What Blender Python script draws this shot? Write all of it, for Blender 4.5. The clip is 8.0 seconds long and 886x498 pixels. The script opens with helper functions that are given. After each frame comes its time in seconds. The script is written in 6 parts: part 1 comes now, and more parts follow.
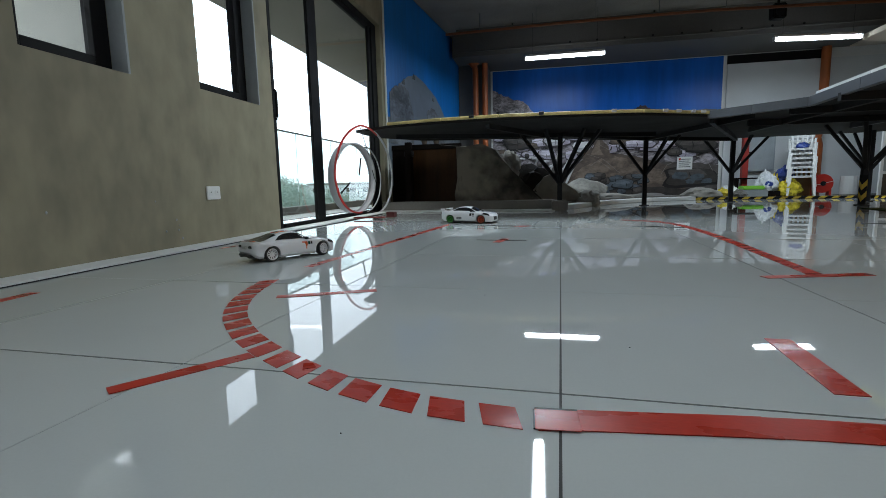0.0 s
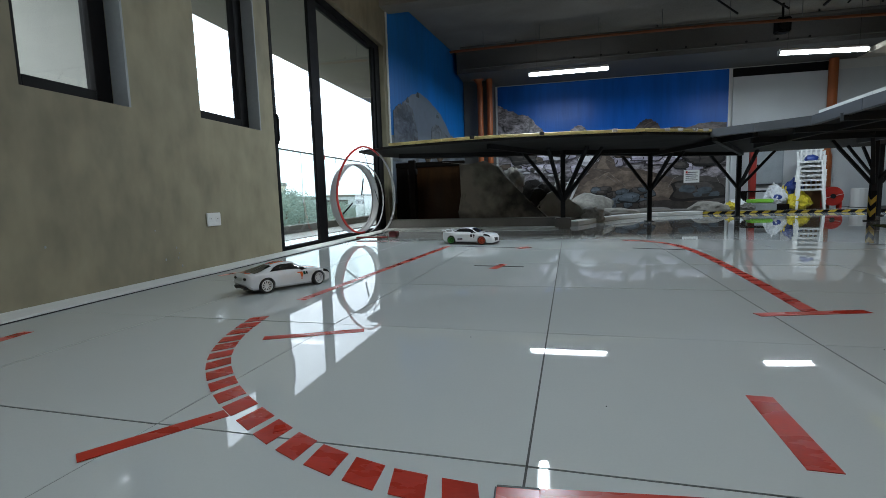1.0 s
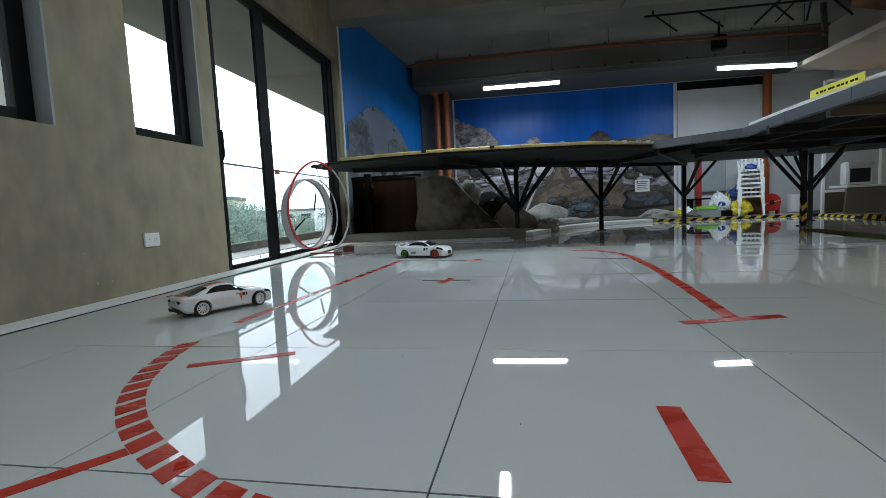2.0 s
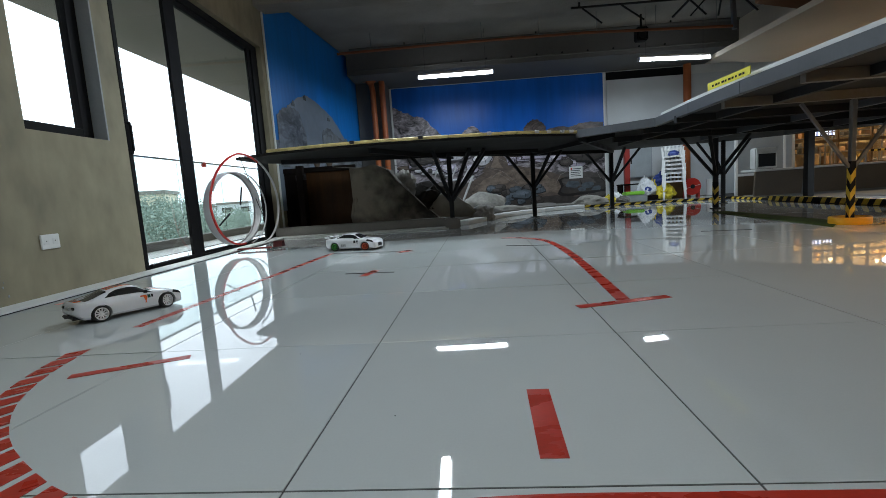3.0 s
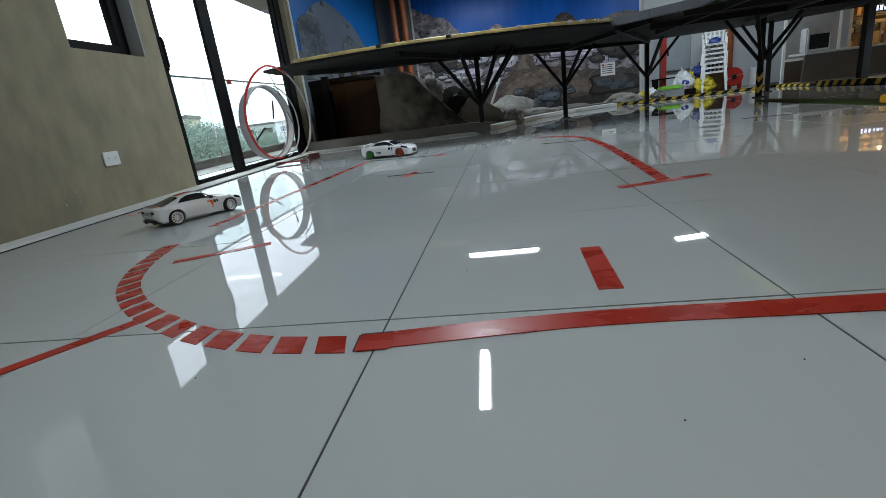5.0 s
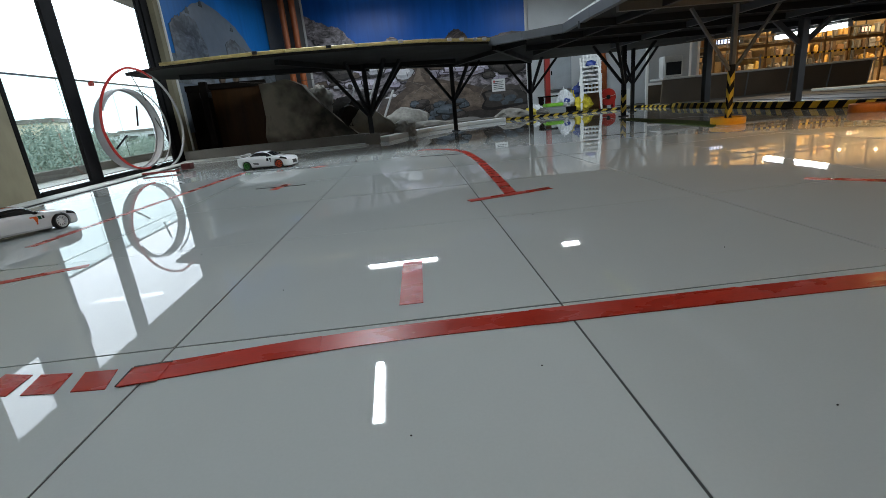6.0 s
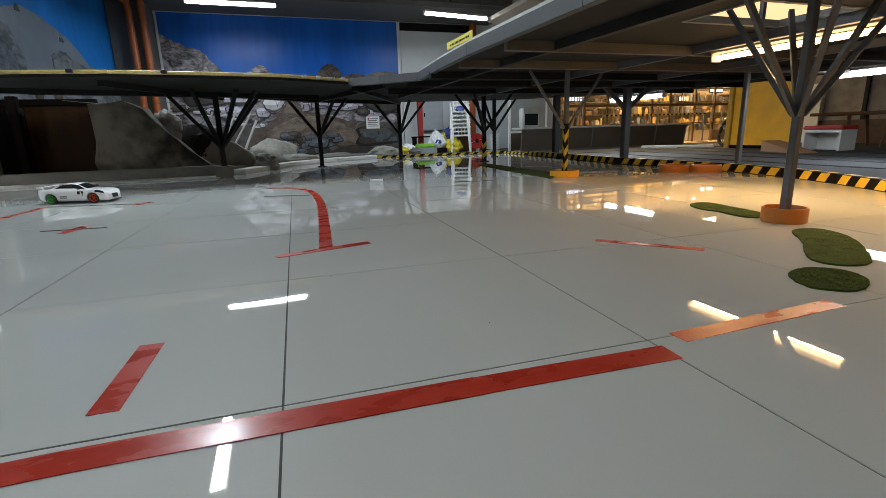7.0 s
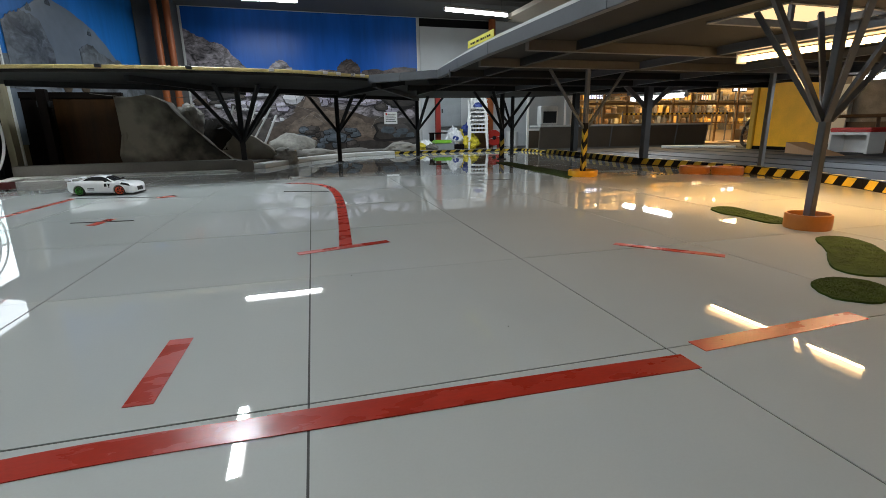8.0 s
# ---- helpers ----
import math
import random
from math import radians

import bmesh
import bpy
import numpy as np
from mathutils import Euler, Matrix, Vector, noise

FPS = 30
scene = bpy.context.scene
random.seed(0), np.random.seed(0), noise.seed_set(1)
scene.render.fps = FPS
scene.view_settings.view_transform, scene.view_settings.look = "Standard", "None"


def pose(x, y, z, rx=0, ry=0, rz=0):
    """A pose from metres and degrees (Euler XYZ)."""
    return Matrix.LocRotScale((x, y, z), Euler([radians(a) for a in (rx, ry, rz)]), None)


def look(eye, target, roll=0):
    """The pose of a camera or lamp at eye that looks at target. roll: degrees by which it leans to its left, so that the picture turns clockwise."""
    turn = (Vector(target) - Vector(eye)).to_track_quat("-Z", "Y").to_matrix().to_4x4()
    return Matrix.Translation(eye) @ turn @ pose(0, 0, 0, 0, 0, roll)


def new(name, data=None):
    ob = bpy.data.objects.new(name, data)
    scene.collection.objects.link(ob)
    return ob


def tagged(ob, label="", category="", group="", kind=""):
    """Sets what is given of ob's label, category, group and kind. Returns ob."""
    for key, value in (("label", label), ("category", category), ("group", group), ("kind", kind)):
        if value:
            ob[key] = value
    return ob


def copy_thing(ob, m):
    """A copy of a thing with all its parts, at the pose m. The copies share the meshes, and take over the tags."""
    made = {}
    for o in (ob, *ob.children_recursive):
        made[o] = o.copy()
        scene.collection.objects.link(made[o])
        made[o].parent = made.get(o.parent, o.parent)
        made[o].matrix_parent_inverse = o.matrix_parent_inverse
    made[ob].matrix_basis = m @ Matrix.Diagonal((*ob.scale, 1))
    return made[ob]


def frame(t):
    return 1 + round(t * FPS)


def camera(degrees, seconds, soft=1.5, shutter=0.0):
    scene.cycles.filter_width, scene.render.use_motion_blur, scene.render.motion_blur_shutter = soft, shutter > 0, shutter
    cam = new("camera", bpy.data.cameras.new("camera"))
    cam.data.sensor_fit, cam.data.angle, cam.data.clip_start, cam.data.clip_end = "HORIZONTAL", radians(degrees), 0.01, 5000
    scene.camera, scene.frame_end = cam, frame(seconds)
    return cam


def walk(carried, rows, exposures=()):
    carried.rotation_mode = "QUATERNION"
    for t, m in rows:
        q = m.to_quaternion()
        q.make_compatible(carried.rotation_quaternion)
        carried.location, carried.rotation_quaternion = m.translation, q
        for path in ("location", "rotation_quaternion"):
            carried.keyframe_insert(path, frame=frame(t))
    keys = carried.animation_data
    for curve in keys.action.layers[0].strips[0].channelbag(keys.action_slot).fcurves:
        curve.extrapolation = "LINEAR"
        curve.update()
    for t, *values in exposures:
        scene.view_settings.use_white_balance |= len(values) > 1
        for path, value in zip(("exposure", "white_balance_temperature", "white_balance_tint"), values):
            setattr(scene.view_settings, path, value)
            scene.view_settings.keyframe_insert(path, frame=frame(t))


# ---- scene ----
cam = camera(86.0, 8.0, soft=0.6)
PATH = [
    (0, -0.009, -0.046, 0.390, -7.60, 1.30, 11.46),
    (0.5, 0.031, -0.028, 0.429, -7.07, 1.57, 12.24),
    (1, 0.073, -0.012, 0.498, -6.34, 1.73, 12.53),
    (1.5, 0.105, -0.005, 0.501, -5.59, 2.00, 11.35),
    (2, 0.199, 0.018, 0.517, -5.14, 2.76, 8.30),
    (2.2, 0.257, 0.022, 0.529, -5.01, 3.12, 6.49),
    (3.3, 0.422, 0.010, 0.527, -8.28, 4.05, 1.43),
    (3.5, 0.438, -0.032, 0.547, -9.42, 4.14, 1.24),
    (4, 0.407, -0.110, 0.568, -12.54, 4.72, 1.28),
    (4.5, 0.310, -0.091, 0.481, -15.33, 6.44, 3.63),
    (4.7, 0.284, -0.125, 0.463, -16.34, 7.04, 4.68),
    (5.8, 0.430, -0.170, 0.440, -17.55, 6.20, -1.60),
    (6, 0.545, -0.150, 0.440, -16.85, 5.40, -6.20),
    (6.5, 0.842, -0.095, 0.506, -13.92, 2.75, -15.87),
    (7, 0.903, -0.088, 0.502, -13.84, 1.69, -19.25),
    (7.5, 0.903, -0.081, 0.512, -14.05, 0.62, -19.55),
    (8, 0.881, -0.096, 0.528, -14.33, 0.95, -17.30),
]
# the plan below is drawn in units of 0.75 m
UNIT = 0.75
walk(cam, [(t, pose(x * UNIT, y * UNIT, z * UNIT, 90 + pitch, roll, yaw)) for t, x, y, z, pitch, roll, yaw in PATH], exposures=[(0.0, -0.03, 6330, 9), (1.0, 0.0, 6330, 9), (2.0, 0.08, 6350, 9), (3.5, 0.07, 6380, 10), (4.5, 0.0, 6400, 10), (6.0, -0.02, 6480, 10), (6.6, 0.18, 6680, 11), (8.0, 0.31, 6750, 11)])
scene.view_settings.exposure = 0.0

# ---- light ----
world = bpy.data.worlds.new("overcast_sky")
scene.world = world
world.use_nodes = True
wn, wl = world.node_tree.nodes, world.node_tree.links
sky = wn.new("ShaderNodeTexSky")
sky.sky_type = "NISHITA"
sky.sun_disc = False
sky.sun_elevation, sky.sun_rotation = radians(50), radians(250)
sky.air_density, sky.dust_density, sky.ozone_density = 1.0, 6.0, 1.0
veil = wn.new("ShaderNodeMix")
veil.data_type = "RGBA"
veil.inputs[0].default_value = 0.75
veil.inputs[7].default_value = (11.9, 12.8, 13.9, 1)
wl.new(sky.outputs[0], veil.inputs[6])
wl.new(veil.outputs[2], wn["Background"].inputs[0])
wn["Background"].inputs[1].default_value = 0.26

sun = new("sun", bpy.data.lights.new("sun", "SUN"))
sun.data.energy, sun.data.angle, sun.data.color = 0.6, radians(20), (1, 0.97, 0.93)
sun.matrix_world = look((-20, -8, 24), (0, 0, 0))


def area(name, x, y, z, sx, sy, watts, colour, turn=0, tilt=0):
    data = bpy.data.lights.new(name, "AREA")
    data.shape, data.size, data.size_y, data.energy, data.color = "RECTANGLE", sx * UNIT, sy * UNIT, watts * UNIT ** 2, colour
    ob = new(name, data)
    ob.matrix_world = pose(x * UNIT, y * UNIT, z * UNIT, tilt, 0, turn)
    return ob


WHITE_LIGHT, WARM_LIGHT = (0.86, 0.99, 1.08), (1.0, 0.60, 0.26)

# ---- materials ----
def mat(name, colour, rough=0.5, metal=0.0, spread=0.12, scale=6.0, fine=60.0, bump=0.15, depth=0.002, coat=0.0, rough_spread=0.1, per_piece=0.0, stretch=(1, 1, 1)):
    """A surface with variation at two scales, in the object's own metres."""
    m = bpy.data.materials.new(name)
    m.use_nodes = True
    n, l = m.node_tree.nodes, m.node_tree.links
    b = n["Principled BSDF"]
    b.inputs["Metallic"].default_value = metal
    b.inputs["Coat Weight"].default_value = coat
    tc, mp = n.new("ShaderNodeTexCoord"), n.new("ShaderNodeMapping")
    mp.inputs["Scale"].default_value = stretch
    l.new(tc.outputs["Object"], mp.inputs[0])
    big, small = n.new("ShaderNodeTexNoise"), n.new("ShaderNodeTexNoise")
    big.inputs["Scale"].default_value, small.inputs["Scale"].default_value = scale, fine
    big.inputs["Detail"].default_value, small.inputs["Detail"].default_value = 5, 3
    l.new(mp.outputs[0], big.inputs[0]), l.new(mp.outputs[0], small.inputs[0])
    add = n.new("ShaderNodeMath")
    add.operation = "MULTIPLY_ADD"
    l.new(big.outputs[0], add.inputs[0])
    add.inputs[1].default_value = 0.7
    sm = n.new("ShaderNodeMath")
    sm.operation = "MULTIPLY"
    sm.inputs[1].default_value = 0.3
    l.new(small.outputs[0], sm.inputs[0]), l.new(sm.outputs[0], add.inputs[2])
    last = add.outputs[0]
    if per_piece:
        oi, pp = n.new("ShaderNodeObjectInfo"), n.new("ShaderNodeMath")
        pp.operation = "MULTIPLY_ADD"
        l.new(oi.outputs["Random"], pp.inputs[0])
        pp.inputs[1].default_value = per_piece
        l.new(last, pp.inputs[2])
        last = pp.outputs[0]
    ramp = n.new("ShaderNodeValToRGB")
    ramp.color_ramp.elements[0].position, ramp.color_ramp.elements[1].position = 0.3, 0.7 + per_piece
    for e, k in zip(ramp.color_ramp.elements, (1 - spread, 1 + spread)):
        e.color = (*[min(1, c * k) for c in colour], 1)
    l.new(last, ramp.inputs[0]), l.new(ramp.outputs[0], b.inputs["Base Color"])
    rr = n.new("ShaderNodeMapRange")
    rr.inputs[1].default_value, rr.inputs[2].default_value = 0.3, 0.7
    rr.inputs[3].default_value, rr.inputs[4].default_value = max(0.01, rough * (1 - rough_spread)), min(1, rough * (1 + rough_spread))
    l.new(big.outputs[0], rr.inputs[0]), l.new(rr.outputs[0], b.inputs["Roughness"])
    if bump:
        bp = n.new("ShaderNodeBump")
        bp.inputs["Strength"].default_value, bp.inputs["Distance"].default_value = bump, depth
        l.new(add.outputs[0], bp.inputs["Height"]), l.new(bp.outputs[0], b.inputs["Normal"])
    return m


def glow(name, colour, strength):
    m = bpy.data.materials.new(name)
    m.use_nodes = True
    b = m.node_tree.nodes["Principled BSDF"]
    b.inputs["Base Color"].default_value = (0.8, 0.8, 0.8, 1)
    b.inputs["Emission Color"].default_value, b.inputs["Emission Strength"].default_value = (*colour, 1), strength
    return m


def glass(name, tint=(1, 1, 1), rough=0.0, ior=1.45):
    m = bpy.data.materials.new(name)
    m.use_nodes = True
    b = m.node_tree.nodes["Principled BSDF"]
    b.inputs["Base Color"].default_value = (*tint, 1)
    b.inputs["Transmission Weight"].default_value, b.inputs["Roughness"].default_value, b.inputs["IOR"].default_value = 1, rough, ior
    return m


TILE = mat("glazed_porcelain", (0.515, 0.547, 0.541), 0.012, spread=0.05, scale=1.6, fine=240, bump=0.003, depth=0.004, rough_spread=0.6, per_piece=0.1)
TILE.node_tree.nodes["Principled BSDF"].inputs["Specular IOR Level"].default_value = 0.85
GROUT = mat("dark_grout", (0.055, 0.056, 0.055), 0.8, spread=0.5, scale=1.3, fine=30)
SCREED = mat("dark_carpet", (0.040, 0.043, 0.048), 0.85, spread=0.45, scale=2.2, fine=70, bump=0.4, stretch=(2.4, 0.35, 1))
SCREED.node_tree.nodes["Principled BSDF"].inputs["Specular IOR Level"].default_value = 0.2
CONCRETE = mat("trowelled_concrete", (0.235, 0.21, 0.142), 0.75, spread=0.36, scale=0.9, fine=7, bump=0.1, depth=0.004, stretch=(1, 1.3, 0.7))
for e, k in zip(CONCRETE.node_tree.nodes["Color Ramp"].color_ramp.elements, (0.36, 0.62)):
    e.position = k
REVEAL = mat("grey_plaster", (0.30, 0.32, 0.33), 0.8, spread=0.1)
WHITE = mat("white_paint", (0.72, 0.73, 0.72), 0.5, spread=0.06, bump=0.05)
BEIGE = mat("beige_paint", (0.55, 0.5, 0.42), 0.6, spread=0.08, bump=0.05)
CEILING = mat("raw_dark_ceiling", (0.27, 0.257, 0.232), 0.85, spread=0.35, scale=1.2, bump=0.4, depth=0.01)
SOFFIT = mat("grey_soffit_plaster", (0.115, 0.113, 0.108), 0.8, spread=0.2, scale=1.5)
BLACK = mat("black_aluminium", (0.007, 0.007, 0.008), 0.6, spread=0.15, bump=0.03)
BLACK.node_tree.nodes["Principled BSDF"].inputs["Specular IOR Level"].default_value = 0.15
STEEL = mat("grey_painted_steel", (0.13, 0.138, 0.15), 0.45, spread=0.18, bump=0.05)
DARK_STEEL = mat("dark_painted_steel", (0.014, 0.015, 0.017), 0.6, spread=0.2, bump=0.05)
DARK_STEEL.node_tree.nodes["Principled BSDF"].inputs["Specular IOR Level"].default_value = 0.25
POST_GREY = mat("slate_grey_post_paint", (0.075, 0.083, 0.1), 0.45, spread=0.2, bump=0.05)
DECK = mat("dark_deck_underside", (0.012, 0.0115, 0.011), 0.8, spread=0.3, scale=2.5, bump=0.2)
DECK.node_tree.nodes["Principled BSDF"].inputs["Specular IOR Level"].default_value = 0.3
GOLD = mat("worn_yellow_edge", (0.50, 0.40, 0.16), 0.4, spread=0.35, scale=9, bump=0.1)
TAPE = mat("red_tape", (0.40, 0.031, 0.016), 0.29, spread=0.22, scale=7, fine=90, bump=0.35, depth=0.0012, rough_spread=0.4, stretch=(1, 2.2, 1))
TAPE.node_tree.nodes["Principled BSDF"].inputs["Specular IOR Level"].default_value = 0.24
ORANGE = mat("orange_pipe_paint", (0.36, 0.095, 0.024), 0.45, spread=0.15)
YELLOW = mat("yellow_paint", (0.88, 0.43, 0.014), 0.45, spread=0.12)
HAZARD_YELLOW = mat("hazard_yellow", (0.72, 0.50, 0.04), 0.5, spread=0.2)
RING_ORANGE = mat("orange_plastic", (0.46, 0.15, 0.022), 0.4, spread=0.2)
RED = mat("red_paint", (0.5, 0.03, 0.02), 0.4)
TURF = mat("green_turf", (0.05, 0.078, 0.018), 0.95, spread=0.45, scale=22, fine=240, bump=1.0, depth=0.008)
TURF.node_tree.nodes["Principled BSDF"].inputs["Specular IOR Level"].default_value = 0.1
WOOD = mat("brown_panel", (0.030, 0.0125, 0.003), 0.45, spread=0.4, scale=2.5, fine=40, stretch=(6, 6, 0.6))
WOOD.node_tree.nodes["Principled BSDF"].inputs["Specular IOR Level"].default_value = 0.15
ROCK = mat("grey_brown_rock", (0.24, 0.23, 0.205), 0.9, spread=0.55, scale=2.2, fine=22, bump=0.7, depth=0.03)
PLINTH = mat("cast_plinth", (0.15, 0.143, 0.128), 0.8, spread=0.2, scale=3)
RUBBER_BLACK = mat("dull_black_rubber", (0.015, 0.015, 0.016), 0.6, spread=0.2)
PALE = mat("pale_plastic", (0.75, 0.76, 0.75), 0.4, spread=0.04)
TUBE = glow("tube_glow", (0.9, 0.95, 1.0), 10)
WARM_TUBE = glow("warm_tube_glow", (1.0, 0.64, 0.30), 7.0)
# glow that stands in for warm light on a board, no lamp
LIT_BOARD_GLOW = glow("lit_board_glow", (1.0, 0.70, 0.36), 1.05)
PANE = glass("window_glass", (0.93, 0.97, 0.97))

# ---- building blocks ----
def box(bm, x0, x1, y0, y1, z0, z1):
    v = [bm.verts.new((x, y, z)) for z in (z0, z1) for y in (y0, y1) for x in (x0, x1)]
    for f in ((0, 2, 3, 1), (4, 5, 7, 6), (0, 1, 5, 4), (2, 6, 7, 3), (0, 4, 6, 2), (1, 3, 7, 5)):
        bm.faces.new([v[i] for i in f])
    return bm


def prism(bm, poly, z0, z1):
    """An upright block over an outline given anticlockwise."""
    lo, hi = [bm.verts.new((x, y, z0)) for x, y in poly], [bm.verts.new((x, y, z1)) for x, y in poly]
    bm.faces.new(lo[::-1]), bm.faces.new(hi)
    for i in range(len(poly)):
        j = (i + 1) % len(poly)
        bm.faces.new((lo[i], lo[j], hi[j], hi[i]))
    return bm


def bar(bm, p, q, w, d=None, up=(0, 0, 1)):
    """A rectangular bar from p to q, w wide and d deep."""
    p, q = Vector(p), Vector(q)
    ax = (q - p).normalized()
    up = Vector(up)
    if abs(ax.dot(up)) > 0.99:
        up = Vector((0, 1, 0))
    s = ax.cross(up).normalized()
    u = s.cross(ax).normalized()
    d = w if d is None else d
    ring = [s * (a * w / 2) + u * (b * d / 2) for a, b in ((-1, -1), (1, -1), (1, 1), (-1, 1))]
    a, b = [bm.verts.new(p + r) for r in ring], [bm.verts.new(q + r) for r in ring]
    bm.faces.new(a[::-1]), bm.faces.new(b)
    for i in range(4):
        bm.faces.new((a[i], a[(i + 1) % 4], b[(i + 1) % 4], b[i]))
    return bm


def tube(bm, pts, r, n=10, closed=False):
    """A round tube along points."""
    pts = [Vector(p) for p in pts]
    rings = []
    for i, p in enumerate(pts):
        a, b = (pts[i - 1] if i or closed else p), (pts[(i + 1) % len(pts)] if i < len(pts) - 1 or closed else p)
        ax = (b - a).normalized()
        ref = Vector((0, 0, 1)) if abs(ax.z) < 0.9 else Vector((1, 0, 0))
        s = ax.cross(ref).normalized()
        u = s.cross(ax)
        rings.append([bm.verts.new(p + (s * math.cos(t) + u * math.sin(t)) * r) for t in [2 * math.pi * k / n for k in range(n)]])
    for i in range(len(rings) if closed else len(rings) - 1):
        a, b = rings[i], rings[(i + 1) % len(rings)]
        for k in range(n):
            bm.faces.new((a[k], a[(k + 1) % n], b[(k + 1) % n], b[k]))
    if not closed:
        bm.faces.new(rings[0][::-1]), bm.faces.new(rings[-1])
    return bm


def lathe(bm, profile, n=32, centre=(0, 0, 0)):
    """A turned shape from (radius, height) pairs, closed where the profile comes back to its start."""
    c = Vector(centre)
    rings = [[bm.verts.new(c + Vector((r * math.cos(2 * math.pi * k / n), r * math.sin(2 * math.pi * k / n), z))) for k in range(n)] for r, z in profile]
    for i in range(len(rings) - 1):
        for k in range(n):
            bm.faces.new((rings[i][k], rings[i][(k + 1) % n], rings[i + 1][(k + 1) % n], rings[i + 1][k]))
    return bm


def soften(bm, w=0.004, seg=2):
    bmesh.ops.bevel(bm, geom=list(bm.edges), offset=w, segments=seg, affect="EDGES", clamp_overlap=True)
    return bm


def thing(name, label, category, at=(0, 0, 0), turn=0, group="", kind=""):
    ob = new(name)
    ob.matrix_world = pose(*[v * UNIT for v in at], 0, 0, turn)
    ob.empty_display_size = 0.05
    return tagged(ob, label, category, group, kind)


def mesh(name, bm, material, smooth=False):
    for v in bm.verts:
        v.co *= UNIT
    bmesh.ops.recalc_face_normals(bm, faces=list(bm.faces))
    me = bpy.data.meshes.new(name)
    bm.to_mesh(me)
    bm.free()
    me.materials.append(material)
    if smooth:
        me.shade_smooth()
        me.set_sharp_from_angle(angle=radians(40))
    return me


def part(name, bm, material, parent, label="", smooth=False):
    ob = new(name, mesh(name, bm, material, smooth))
    ob.parent = parent
    return tagged(ob, label)


def solid(name, bm, material, label, category, group="", kind="", smooth=False):
    """A thing that is one mesh."""
    return tagged(new(name, mesh(name, bm, material, smooth)), label, category, group, kind)


def B():
    return bmesh.new()


def blob(bm, centre, size, seed, bumps=0.25, freq=2.0, sub=3):
    """A rough boulder."""
    r = bmesh.ops.create_icosphere(bm, subdivisions=sub, radius=1)
    off = Vector((seed * 3.7, seed * 1.3, seed * 2.1))
    for v in r["verts"]:
        k = 1 + bumps * noise.fractal(v.co * freq + off, 1.0, 2.0, 4)
        v.co = Vector((v.co.x * size[0] * k, v.co.y * size[1] * k, v.co.z * size[2] * k)) + Vector(centre)
    return bm

# ---- the room ----
WALL_X, DEEP, CEIL = -2.44, 0.16, 3.75
FLOOR_TURN = -2.3

floor = solid("floor", box(B(), -3.2, 17, -4, 14, -0.12, -0.0018), GROUT, "pale glossy porcelain tile floor with dark joints and red tape", "floor", kind="structure")

# left wall with two windows and a wide sliding door
wall_west = thing("wall_west", "bare olive-grey trowelled concrete wall with windows and a sliding door", "wall", kind="structure")
WIN1, WIN2, DOOR = (1.87, 2.50), (3.12, 3.87), (4.09, 7.30)
w0, w1 = WALL_X - DEEP, WALL_X
bm = B()
ys = [-4.0, WIN1[0], WIN1[1], WIN2[0], WIN2[1], DOOR[0], DOOR[1], 7.45]
for a, b in ((ys[0], ys[1]), (ys[2], ys[3]), (ys[4], ys[5]), (ys[6], ys[7])):
    box(bm, w0, w1, a, b, 0, CEIL)
for (a, b), z0, z1 in ((WIN1, 1.10, 2.78), (WIN2, 1.13, 2.78), (DOOR, 0, 2.85)):
    if z0:
        box(bm, w0, w1, a, b, 0, z0)
    box(bm, w0, w1, a, b, z1, CEIL)
part("masonry", bm, CONCRETE, wall_west)


def window(name, a, b, z0, z1):
    """A dark fixed window set at the outer side of the wall."""
    th = thing(name, "tall dark aluminium window in the concrete wall", "window", kind="structure")
    x0, x1, f = w0 - 0.02, w0 + 0.05, 0.112
    bm = B()
    box(bm, x0, x1, a + 0.05, a + 0.1, z0, z1), box(bm, x0, x1, b - f, b - 0.004, z0, z1)
    box(bm, x0, x1, a + 0.1, b - f, z0 + 0.001, z0 + 0.085), box(bm, x0, x1, a + 0.1, b - f, z1 - 0.06, z1)
    part("window_frame", soften(bm, 0.003, 1), BLACK, th)
    p = part("pane", box(B(), w0 + 0.005, w0 + 0.011, a + 0.09, b - f + 0.01, z0 + 0.05, z1 - 0.05), PANE, th)
    p.visible_shadow = False
    part("reveal_lining", box(B(), w0 + 0.05, w1 + 0.002, b - 0.004, b + 0.012, z0, z1), REVEAL, th)
    return th


window("window_1", *WIN1, 1.10, 2.78)
window("window_2", *WIN2, 1.13, 2.78)

